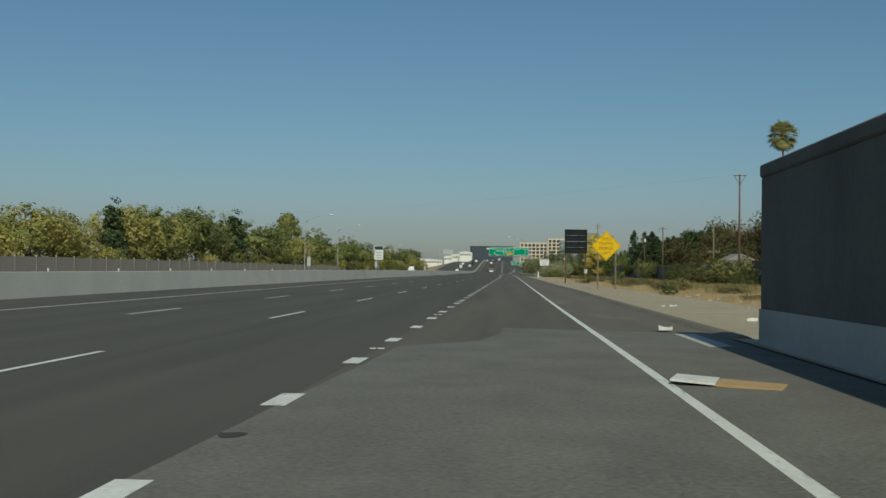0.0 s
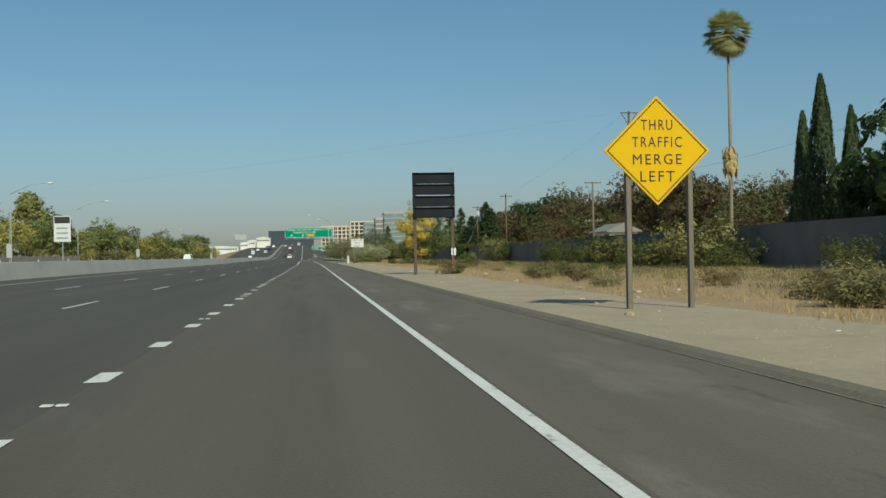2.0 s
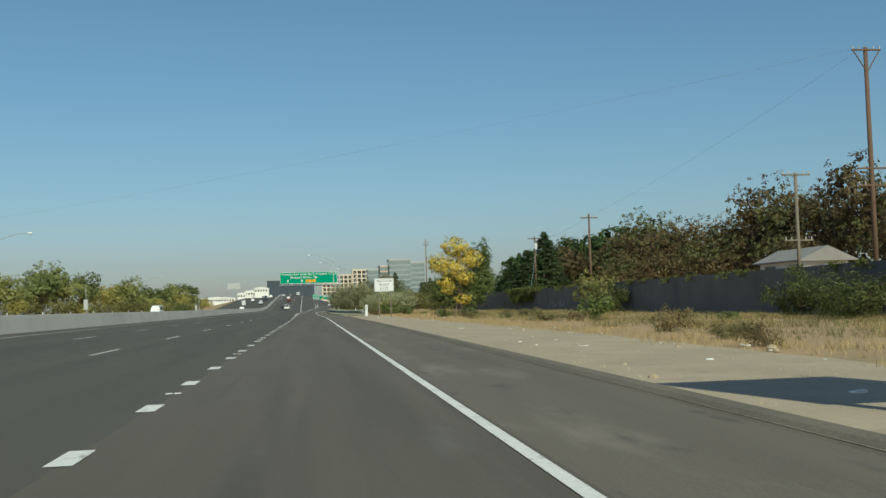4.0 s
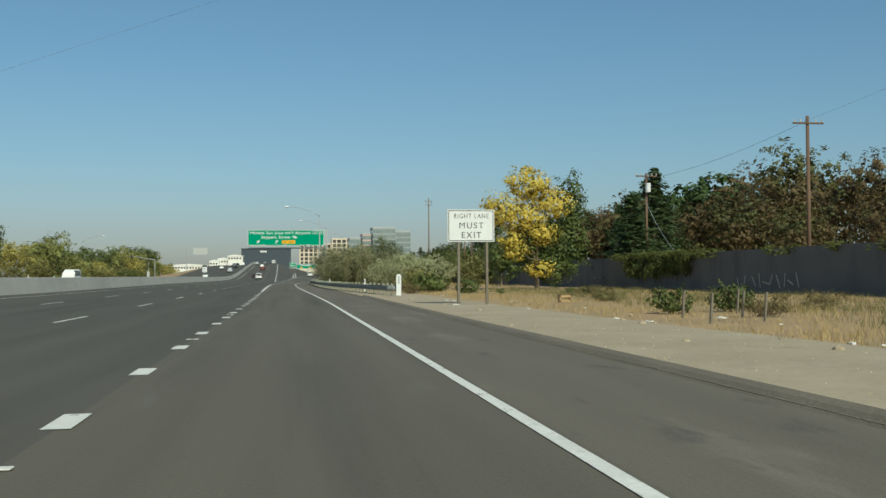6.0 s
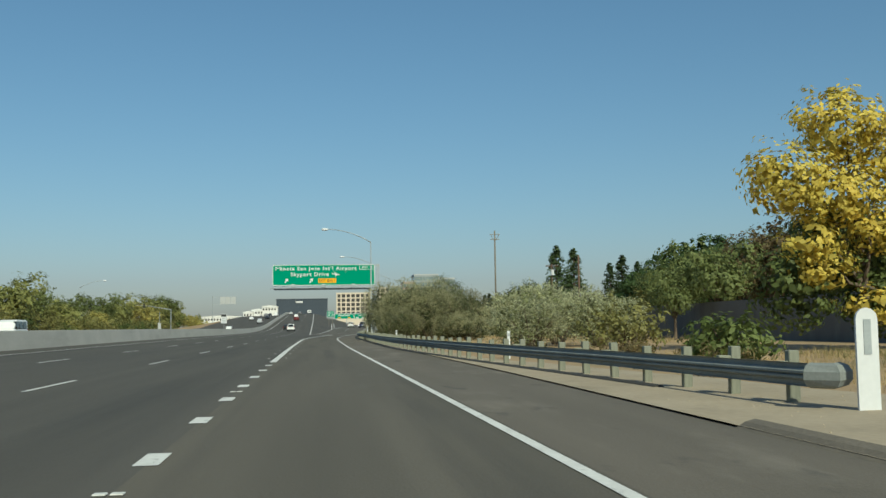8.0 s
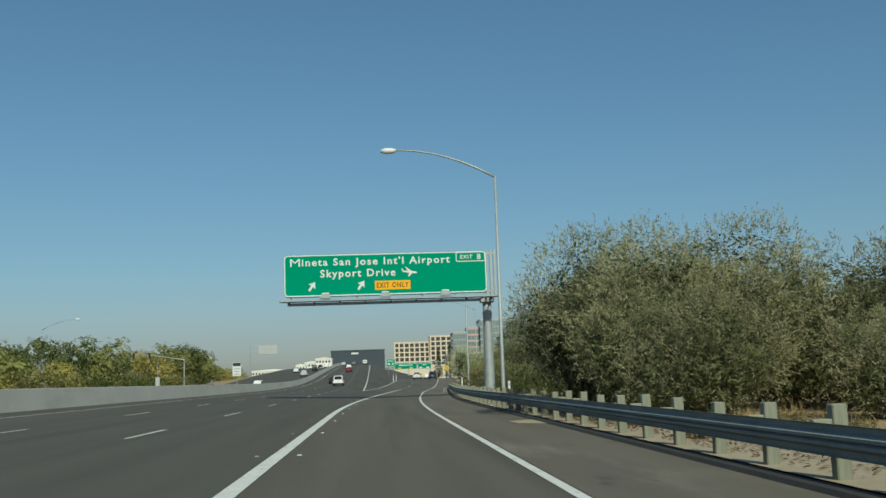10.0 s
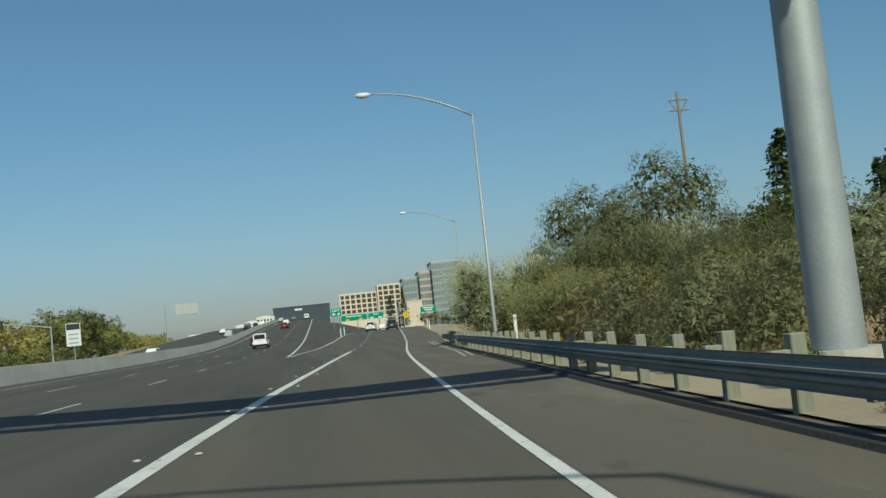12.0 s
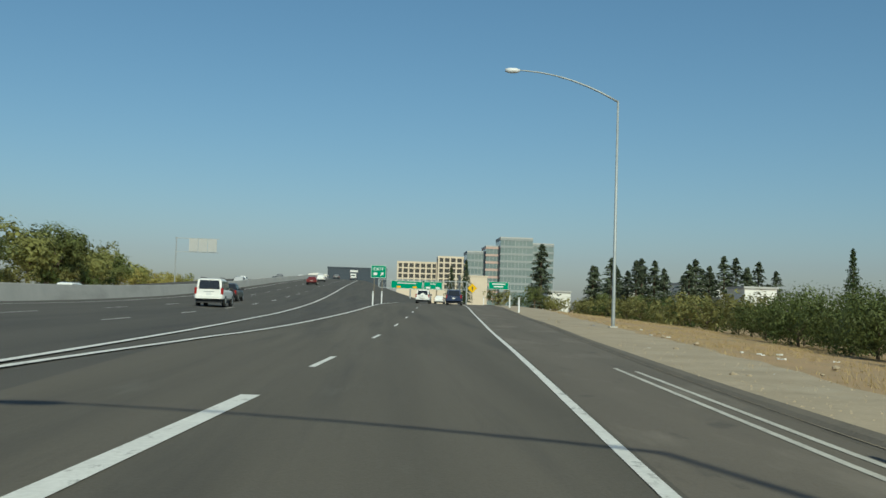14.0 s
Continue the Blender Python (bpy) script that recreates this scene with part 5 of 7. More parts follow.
for x, y, s in ((24.8, 97, 0.6), (25.1, 103, 0.7), (24.6, 86, 0.6), (25.2, 110, 0.65)):
    plant(SHRUB, x, y, s, rng.uniform(0, 360), s * 1.1)
# vines over the wall
for k in range(20):
    y = 243 + k * 0.95
    plant(VINE, 27.0 + rng.uniform(-0.3, 0.3), y, rng.uniform(0.30, 0.40), rng.uniform(0, 360), 0.22, z=2.35)
for k in range(14):
    plant(VINE, 26.8, 246 + k * 0.95, 0.30, rng.uniform(0, 360), 0.62, z=0.7 + 0.4 * rng.random())
for k in range(16):
    plant(VINE, 27.1, 165 + k * 5 + rng.uniform(-2, 2), 0.28, rng.uniform(0, 360), 0.2, z=2.3)
for k in range(18):
    plant(VINE, 27.0 + rng.uniform(-0.2, 0.2), 318 + k * 2.0, 0.42, rng.uniform(0, 360), 0.34, z=2.2)
    plant(VINE, 26.8, 319 + k * 2.0, 0.40, rng.uniform(0, 360), 0.55, z=0.9)
# weeds on the verge
for x, y, s, p in ((7.3, 64.5, 0.36, BUSH), (11.0, 82, 0.45, BRUSH), (12.5, 96, 0.6, BRUSH), (9.6, 104, 0.5, BRUSH), (6.4, 122.6, 0.55, BRUSH), (7.1, 123.2, 0.36, BUSH), (13.2, 118, 0.6, BRUSH), (15, 130, 0.7, BRUSH), (9.0, 140, 0.5, BRUSH), (11.0, 152, 0.6, BRUSH), (14, 160, 0.7, BRUSH), (13.0, 172, 0.6, BRUSH), (17, 182, 0.9, BUSH), (10.0, 190, 0.45, BRUSH), (11.5, 203, 0.55, BRUSH), (14, 226, 0.6, BRUSH), (8.2, 250, 0.85, BUSH), (9.2, 253, 0.8, BUSH), (10.2, 244, 0.62, BUSH), (6.6, 247, 0.6, BRUSH), (7.2, 256, 0.8, BRUSH), (10.5, 258, 0.7, BRUSH), (12.5, 207.5, 0.55, BUSH), (9.8, 206, 0.5, BUSH), (16, 208, 0.6, BRUSH), (9, 262, 0.5, OLIVE_BUSH)):
    plant(p, x, y, s * 1.15, rng.uniform(0, 360))
for x, y, s in ((9.7, 82, 1.1), (11.2, 85.5, 1.2), (9.2, 109.5, 0.9), (10.6, 112, 1.1), (12.5, 72, 1.0), (8.6, 97, 0.5), (13.5, 128, 1.1), (10.5, 145, 0.8), (12.5, 178, 0.9), (15.5, 196, 1.0), (13.0, 222, 0.8), (16.5, 236, 1.0), (12.0, 57, 1.0), (15.0, 62, 1.2)):
    plant(MOUND, x, y, s, rng.uniform(0, 360), s * rng.uniform(0.6, 0.85))
for k in range(36):
    y = rng.uniform(40, 250)
    plant(BRUSH if k % 3 else BUSH, rng.uniform(9, 23), y, rng.uniform(0.25, 0.6), rng.uniform(0, 360), rng.uniform(0.2, 0.4))
for x, y, s in ((6.6, 378.5, 1.5), (7.4, 381.5, 1.7), (8.4, 384.5, 1.5)):
    plant(BRUSH, x, y, s, rng.uniform(0, 360), s * 1.25)
for k in range(40):
    y = 280 + 1.5 * k + rng.uniform(-0.7, 0.7)
    plant((BRUSH, MOUND, BRUSH)[k % 3], RAIL_X(y) + rng.uniform(0.6, 3.2), y, rng.uniform(0.3, 0.62), rng.uniform(0, 360), rng.uniform(0.3, 0.6))
# willow thickets behind the guardrail
for x, y, s in ((4.95, 399.3, 0.8), (6.3, 404.6, 1.0)):
    plant(WILLOW_LOW, x, y, s, rng.uniform(0, 360))
for x, y, s, sz, p in (
    (6.3, 323, 0.95, 0.80, WILLOW_NA), (8.8, 331.5, 0.85, 0.78, WILLOW_NA), (9.4, 316, 0.6, 0.5, WILLOW_NC), (10.6, 314.5, 0.62, 0.48, WILLOW_NC), (11.9, 319, 0.66, 0.6, WILLOW_NC), (11.0, 322.5, 1.0, 0.98, WILLOW_NC), (4.8, 316, 0.66, 0.62, WILLOW_NC), (4.5, 320.5, 0.7, 0.8, WILLOW_NC), (3.9, 326, 0.75, 1.06, WILLOW_NC), (5.3, 333.5, 0.78, 1.05, WILLOW_NC),
    (7.5, 272, 0.6, 0.5, WILLOW_B), (9.5, 282, 0.8, 0.7, WILLOW_B), (12.5, 288, 0.7, 0.55, WILLOW_A), (13, 280, 0.8, 0.6, WILLOW_B),
    (12.0, 381, 0.72, 0.75, WILLOW_NE), (14.5, 389, 0.85, 0.95, WILLOW_NE), (12.8, 397, 0.95, 1.22, WILLOW_NE), (11.2, 406, 0.85, 1.05, WILLOW_NE), (7.7, 406.5, 0.9, 0.88, WILLOW_ND), (7.7, 408.6, 0.6, 0.8, WILLOW_NB),
    (17.5, 402, 0.85, 0.9, WILLOW_A), (20, 385, 0.9, 0.72, WILLOW_A), (12.5, 418, 0.7, 0.92, WILLOW_B), (14, 365, 0.7, 0.6, WILLOW_B), (18, 352, 0.8, 0.55, WILLOW_A), (15.0, 412, 0.7, 0.8, WILLOW_B)):
    plant(p, x, y, s, rng.uniform(0, 360), sz)
for x, y, s in ((7.4, 383, 0.8), (8.2, 391, 0.95), (9.0, 399, 0.8), (11.0, 379, 0.95)):
    plant(WILLOW_C, x, y, s, rng.uniform(0, 360), s * rng.uniform(0.9, 1.25))
for x, y, s, sz, p in ((10.5, 357, 1.1, 1.05, SHRUB), (14.5, 366, 1.2, 1.15, SHRUB), (13.0, 359, 1.0, 0.9, OLIVE_BUSH), (8.6, 348, 0.8, 0.75, SHRUB), (12.0, 344, 1.0, 0.9, SHRUB), (16.5, 352, 1.2, 1.2, SHRUB), (17.5, 372, 1.3, 1.2, SHRUB), (7.4, 361, 0.7, 0.7, SHRUB), (6.2, 369.5, 0.95, 1.0, FEATHER), (8.0, 372.5, 1.1, 1.15, FEATHER), (6.0, 376, 0.8, 0.8, FEATHER), (9.5, 367, 1.0, 1.0, FEATHER), (7.0, 379.5, 0.9, 1.0, FEATHER), (5.6, 356, 0.5, 0.45, SHRUB), (6.2, 343, 0.5, 0.45, SHRUB), (7.2, 337.5, 0.9, 0.9, SHRUB), (10.8, 326, 1.3, 1.2, SHRUB), (12.0, 387, 1.1, 1.1, SHRUB), (9.0, 353, 0.9, 0.8, SHRUB), (12.5, 351, 1.1, 1.0, SHRUB), (15.5, 358.5, 1.2, 1.1, SHRUB), (19, 362, 1.4, 1.3, SHRUB), (11.5, 363, 0.9, 0.85, SHRUB), (20.5, 354, 1.5, 1.2, SHRUB), (21, 370, 1.5, 1.3, SHRUB), (8.0, 341, 0.7, 0.6, SHRUB), (15.5, 341, 1.3, 1.1, SHRUB), (19, 346, 1.4, 1.2, SHRUB)):
    plant(p, x, y, s, rng.uniform(0, 360), sz)
for k in range(26):
    y = 345 + 2.7 * k + rng.uniform(-1, 1)
    plant((BUSH, BRUSH)[k % 2], RAIL_X(y) + rng.uniform(0.7, 1.6), y, rng.uniform(0.22, 0.42), rng.uniform(0, 360), rng.uniform(0.2, 0.42))
for x, y, s in ((22, 345, 1.3), (24, 360, 1.4), (22, 372, 1.3), (20, 300, 0.9), (26, 320, 1.3)):
    plant(OLIVE_BUSH, x, y, s, rng.uniform(0, 360))
# bushes below the ramp at the end
for k in range(44):
    u = k / 43
    y = 438 + u * 200
    x = float(np.interp(y, (438, 449, 492, 559, 640), (23.5, 24.5, 33, 39, 46))) + rng.uniform(-0.6, 2.0) + (5 if k % 3 == 0 else 0)
    plant(HEDGE if y < 490 else (LOW_GREEN, OLIVE_BUSH, LOW_GREEN)[k % 3], x, y, rng.uniform(0.9, 1.25), rng.uniform(0, 360), rng.uniform(0.85, 1.2) * (1.15 if y < 485 else 1.05))
for k in range(15):
    y = 470 + k * 15
    plant((OLIVE_BUSH, LOW_GREEN)[k % 2], 44 + 0.07 * (y - 470) + rng.uniform(-3, 8), y, rng.uniform(0.9, 1.3), rng.uniform(0, 360), rng.uniform(0.7, 0.95))
for x, h in ((46.9, 19.5), (62.5, 14.5), (66.4, 16.5), (69, 14.6), (73.2, 16.0), (76.4, 16.8), (79.5, 16.2), (82.0, 14.0), (89, 15.5), (91.5, 17.0), (95.5, 15.2), (99.2, 18.0), (102.5, 17.6), (105, 15.0), (112.6, 17.2), (117, 14.5)):
    plant(FAR_CONIFER, x, 700 + rng.uniform(-6, 6), h / 12.6 * 1.35, rng.uniform(0, 360), h / 12.2)
    plant(FAR_CONIFER, x + rng.uniform(-1.9, 1.9), 712 + rng.uniform(-4, 8), h / 12.6 * 1.3, rng.uniform(0, 360), h / 12.4 * rng.uniform(0.75, 0.95))
plant(CONIFER, 91.8, 600, 1.0, 0, 1.24)
plant(CONIFER, 24.0, 760, 1.0, 0, 1.1)
plant(CONIFER, 30.0, 770, 1.1, 0, 1.3)
for k in range(12):
    plant((OLIVE_BUSH, LOW_GREEN, GREEN_A)[k % 3], 28 + k * 4.8 + rng.uniform(-1, 1), 650 + rng.uniform(-20, 40), 0.8 if k % 3 == 2 else 1.2, rng.uniform(0, 360))

# palm with a skirt of dead fronds
t = thing("palm_tree", (35.8, 149.2, 0), "tall thin fan palm with a shaggy dead frond skirt", "palm tree")
part("trunk", Geo().tube([(0, 0, -0.3), (0, 0, 3), (0.05, 0, 10), (0.0, 0, 20.3)], [0.24, 0.17, 0.15, 0.11], 10), TRUNK_PALE, t, "slim grey-tan trunk", smooth=True)
prng = np.random.default_rng(9)
g = Geo()
for k in range(150):
    a = prng.uniform(0, 2 * math.pi)
    r0, z0 = 0.28, prng.uniform(8.8, 10.6)
    L = prng.uniform(0.9, 1.9)
    o = prng.uniform(0.15, 0.45)
    c, s = math.cos(a), math.sin(a)
    g.add([(r0 * c, r0 * s, z0), ((r0 + o) * c - 0.16 * s, (r0 + o) * s + 0.16 * c, z0 - L * 0.5), ((r0 + o * 0.8) * c, (r0 + o * 0.8) * s, z0 - L), ((r0 + o) * c + 0.16 * s, (r0 + o) * s - 0.16 * c, z0 - L * 0.5)], [(0, 1, 2, 3)])
part("skirt", g, STRAW, t, "tan dead frond skirt")
g = Geo()
for k in range(120):
    a = prng.uniform(0, 2 * math.pi)
    e = math.radians(prng.uniform(-78, 85))
    c, s = math.cos(a), math.sin(a)
    L = prng.uniform(0.9, 1.5)
    out = Vector((c * math.cos(e), s * math.cos(e), math.sin(e)))
    top = Vector((0, 0, 20.6))
    side = out.cross(Vector((0, 0, 1))).normalized()
    up = side.cross(out)
    hub = top + out * L
    g.tube([top, hub], [0.03, 0.015], 4, caps=False)
    for j in range(13):
        b = math.radians(-75 + 12.5 * j)
        d = (out * math.cos(b) + side * math.sin(b)) * 1.15 - Vector((0, 0, 0.28)) + up * 0.05
        w = d.cross(up).normalized() * 0.06
        g.add([hub, hub + d * 0.5 + w, hub + d, hub + d * 0.5 - w], [(0, 1, 2, 3)])
part("crown", g, LEAF_PALM, t, "olive green fan fronds")


# dry grass
GROUND_Z = np.array(ground_geo.v)[:, 2].reshape(len(YS), len(GX))


def ground_at(x, y):
    i = np.clip(np.searchsorted(GX, x) - 1, 0, len(GX) - 2)
    j = np.clip(np.searchsorted(YS, y) - 1, 0, len(YS) - 2)
    gx, gy = np.array(GX, float), np.array(YS, float)
    u, v = (x - gx[i]) / (gx[i + 1] - gx[i]), (y - gy[j]) / (gy[j + 1] - gy[j])
    return (GROUND_Z[j, i] * (1 - u) + GROUND_Z[j, i + 1] * u) * (1 - v) + (GROUND_Z[j + 1, i] * (1 - u) + GROUND_Z[j + 1, i + 1] * u) * v


def grass(name, clumps, per, x0, x1, y0, y1, h0, h1, material, label, seed, edge, bare=0.3):
    """Clumps of thin bent blades on the ground, thinning out in patches."""
    rng = np.random.default_rng(seed)
    x, y = rng.uniform(x0, x1, clumps * 3), rng.uniform(y0, y1, clumps * 3)
    patch = 0.5 + 0.25 * (np.sin(0.9 * x + 1.3 * np.sin(0.5 * y)) + np.sin(0.37 * y + 1.7 * np.sin(0.6 * x + seed)))
    low = np.array([edge(v) for v in y]) + 0.5 * np.sin(y * 0.7) + rng.normal(size=len(y)) * 0.35
    ok = (x > low) & (rng.random(len(x)) < bare + patch)
    x, y, patch = x[ok][:clumps], y[ok][:clumps], patch[ok][:clumps]
    n = len(x)
    bx = (x[:, None] + rng.normal(size=(n, per)) * 0.09).ravel()
    by = (y[:, None] + rng.normal(size=(n, per)) * 0.09).ravel()
    bz = ground_at(bx, by) - 0.02
    h = rng.uniform(h0, h1, n * per) * np.repeat(0.6 + 0.8 * patch * rng.uniform(0.5, 1.3, n), per)
    a, w = rng.uniform(0, 6.28, n * per), rng.uniform(0.004, 0.011, n * per)
    lean, b = h * rng.uniform(0.1, 0.9, n * per), rng.uniform(0, 6.28, n * per)
    v = np.stack([np.stack([bx - w * np.cos(a), by - w * np.sin(a), bz], 1), np.stack([bx + w * np.cos(a), by + w * np.sin(a), bz], 1), np.stack([bx + lean * np.cos(b), by + lean * np.sin(b), bz + h], 1)], 1).reshape(-1, 3)
    tagged(new(name, fast_mesh(name, v, np.arange(len(v)).reshape(-1, 3), material)), label, "grass", kind="stuff")


grass("dry_grass", 17000, 7, 6.5, 26.5, 30, 262, 0.06, 0.26, STRAW, "patchy dry straw-coloured grass on the verge", 51, lambda y: PAVED(y) + 4.2, -0.05)
grass("green_weeds", 8000, 8, 9.0, 26.5, 36, 262, 0.12, 0.42, leaf_mat("leaf_weed", (0.22, 0.19, 0.08), (0.15, 0.15, 0.06)), "olive green weeds among the dry grass", 54, lambda y: 11.0, 0.0)
grass("dry_grass", 6500, 7, 7, 36, 416, 520, 0.05, 0.20, STRAW, "short dry straw-coloured grass on the slope", 52, lambda y: PAVED(y) + 4.4 * verge_width(y), 0.0)
grass("dry_weeds", 4200, 7, 3, 26, 285, 414, 0.12, 0.4, STRAW, "dry weeds behind the guardrail", 53, lambda y: RAIL_X(y) + 0.5)
lrng = np.random.default_rng(61)
lp = np.stack([lrng.uniform(0.15, 3.2, 7000), lrng.uniform(292, 352, 7000), np.zeros(7000)], 1)
for row_ in lp:
    row_[0] += RAIL_X(row_[1])
    row_[2] = max(lie(row_[0], row_[1]), ground_height(row_[0], row_[1])) + 0.05
ln = lrng.normal(size=(7000, 3)) * 0.35 + np.array([0, 0, 1])
ln /= np.linalg.norm(ln, axis=1, keepdims=True)
FALLEN = leaf_mat("leaf_litter", (0.20, 0.12, 0.06), (0.28, 0.22, 0.13))
tagged(new("leaf_litter", leaf_mesh("leaf_litter", lp, ln, 0.05, 0.45, FALLEN, lrng)), "brown fallen leaves under the willow thicket", "fallen leaves", kind="stuff")
def pebbles(seed, count, y0, y1):
    """Small loose stones strewn over the verge."""
    rng = np.random.default_rng(seed)
    y = rng.uniform(y0, y1, count)
    x = np.array([PAVED(v) + rng.uniform(0.3, 5.2) * verge_width(v) for v in y])
    z = np.array([lie(a, b) for a, b in zip(x, y)]) + 0.028
    r = 0.006 + 0.018 * rng.random(count) ** 3
    a = rng.uniform(0, 6.28, count)
    ring = [np.stack([x + r * np.cos(a + k * 2.1) * (1 + 0.3 * k), y + r * np.sin(a + k * 2.1), z], 1) for k in range(3)]
    top = np.stack([x + 0.2 * r, y, z + r], 1)
    v = np.stack([ring[0], ring[1], top, ring[1], ring[2], top, ring[2], ring[0], top], 1).reshape(-1, 3)
    tagged(new("gravel", fast_mesh("gravel", v, np.arange(len(v)).reshape(-1, 3), DIRT)), "loose gravel scattered over the dusty verge", "gravel", kind="stuff")


pebbles(71, 9000, 30, 240)
pebbles(72, 3000, 410, 470)
for p in PROTO:
    for o in (*p.children_recursive, p):
        bpy.data.objects.remove(o)


# ---- buildings and far things ----
BEIGE = mat("beige_wall", (0.52, 0.45, 0.36), (0.60, 0.53, 0.43), rough=0.9, scale=0.05, fine=0.8)
PINK = mat("pink_stone", (0.42, 0.30, 0.27), (0.48, 0.36, 0.32), rough=0.8, scale=0.05, fine=0.8)
BAND_GREY = mat("grey_band", (0.27, 0.30, 0.31), (0.22, 0.25, 0.26), rough=0.7, scale=0.1, fine=1.0)
OFFICE_GLASS = mat("office_glass", (0.045, 0.045, 0.045), (0.075, 0.072, 0.068), rough=0.2, scale=0.08, fine=0.4)
GLASS_TEAL = mat("teal_glass", (0.12, 0.17, 0.18), (0.19, 0.24, 0.24), rough=0.15, scale=0.06, fine=0.3, spec=0.8)
PALE_GREY = mat("pale_grey_wall", (0.42, 0.43, 0.43), (0.36, 0.37, 0.37), rough=0.8, scale=0.1, fine=1.0)
NAVY = mat("navy_cladding", (0.030, 0.045, 0.065), (0.045, 0.06, 0.08), rough=0.5, scale=0.05, fine=0.6)
WHITE_WALL = mat("white_wall", (0.72, 0.72, 0.70), (0.64, 0.64, 0.62), rough=0.8, scale=0.2, fine=2)
ROOF = mat("roof_shingle", (0.20, 0.19, 0.18), (0.27, 0.255, 0.24), rough=0.9, scale=0.6, fine=6)


def office(x0, x1, y0, depth, z_top, floors, bays, wall, pane, label, floor_h, name="office_building", side=True):
    """A block with a grid of piers and sills in front of recessed panes."""
    t = thing(name, (x0, y0, 0), label, "building")
    w = x1 - x0
    part("core", Geo().box(0.5, 0.9, 0, w - 0.5, depth, z_top - 0.4), wall, t)
    bay = w / bays
    base = z_top - 1.6 - floors * floor_h
    part("wall", Geo().box(0, 0.0, 0, w, 0.85, base), wall, t)
    part("parapet", Geo().box(-0.05, -0.05, z_top - 1.6, w + 0.05, 0.9, z_top), wall, t)
    for k in range(floors):
        part("spandrel", Geo().box(0, 0.05, base + k * floor_h, w, 0.85, base + k * floor_h + 1.1), wall, t)
    for j in range(bays + 1):
        xx = min(max(j * bay - 0.65, 0), w - 1.3)
        part("pier", Geo().box(xx, 0.0, base, xx + 1.3, 0.86, z_top - 1.6), wall, t)
    pm = Geo().box(0, 0, 0, bay - 1.3, 0.1, floor_h - 1.1).mesh("window")
    for k in range(floors):
        for j in range(bays):
            p = part("window", pm, pane, t)
            p.location = (j * bay + 0.65, 0.55, base + k * floor_h + 1.1)
    part("roof", Geo().box(0.2, 0.2, z_top - 0.6, w - 0.2, depth, z_top - 0.3), ROOF, t)
    return t


office(10.6, 44.3, 1250, 30, 37.1, 5, 7, BEIGE, OFFICE_GLASS, "beige office building with rows of dark windows", 4.4)
office(44.3, 70.0, 1247, 30, 42.2, 6, 5, BEIGE, OFFICE_GLASS, "taller beige office block with dark windows", 4.4)
t = thing("office_building", (0, 0, 0), "stepped office tower of teal glass bands", "building")
for x0, x1, y0, z in ((45.7, 56.0, 962, 31.5), (55.5, 63.5, 958, 34.5), (63.0, 80.5, 954, 39.2), (80.0, 93.0, 960, 36.8)):
    body = part("tower", Geo().box(x0, y0, 0, x1, y0 + 24, z), GLASS_TEAL, t, "teal glass tower")
    floors = int(z / 4)
    for k in range(1, floors + 1):
        part("band", Geo().box(x0 - 0.15, y0 - 0.15, z - 4 * k + 2.4, x1 + 0.15, y0 + 24, z - 4 * k + 3.6), PINK if x0 == 55.5 else BAND_GREY, body)
    part("parapet", Geo().box(x0 - 0.2, y0 - 0.2, z - 0.5, x1 + 0.2, y0 + 24.1, z + 0.2), PALE_GREY, body)
    g = Geo()
    for j in range(1, int((x1 - x0) / 2)):
        g.box(x0 + j * 2 - 0.06, y0 - 0.1, 1, x0 + j * 2 + 0.06, y0, z - 0.5)
    part("mullion_frame", g, PALE_GREY, body)
t = thing("parking_block", (31, 808, 0), "low beige block beside the offices", "building")
part("wall", Geo().box(0, 0, 0, 10.5, 14, 13.0).box(-0.2, -0.2, 13.0, 10.7, 14.2, 13.5), BEIGE, t)
part("recess", Geo().box(1.0, -0.1, 2.0, 2.0, 0.02, 12.0), GLASS_DARK, t)
t = thing("warehouse", (-58, 1450, 0), "long dark blue flat-roofed building beyond the overpass", "building")
part("wall", Geo().box(0, 0, 0, 60.6, 40, 36.2), NAVY, t)
part("cornice", Geo().box(-0.4, -0.4, 36.2, 61, 40.4, 37.4), NAVY, t)
part("sign_panel", Geo().box(23, -0.5, 32.5, 31, -0.1, 34.5), SIGN_WHITE, t, "pale unlettered sign panel")
for j in range(15):
    part("rib", Geo().box(4 * j + 1.9, -0.3, 0, 4 * j + 2.1, 0.0, 36.2), NAVY, t)
for x, y, w, h in ((-66, 1300, 16, 26.5), (-78, 1320, 14, 23.5), (-128, 1300, 40, 16.5), (-86, 1310, 10, 21)):
    t = thing("white_hall", (x, y, 0), "white flat hall far beyond the freeway", "building", "white halls")
    part("wall", Geo().box(0, 0, 0, w, 20, h - 2), WHITE_WALL, t)
    part("roof", Geo().prism([(-0.5, h - 2), (w + 0.5, h - 2), (w + 0.3, h - 1.2), (w * 0.5, h), (-0.3, h - 1.2)], -0.5, 20.5), WHITE_WALL, t)
    hall_pane = Geo().box(0.7, -0.2, h - 5.2, 2.3, 0.02, h - 3.2).mesh("window")
    for j in range(int(w / 3)):
        part("window", hall_pane, GLASS_DARK, t).location = (3 * j, 0, 0)
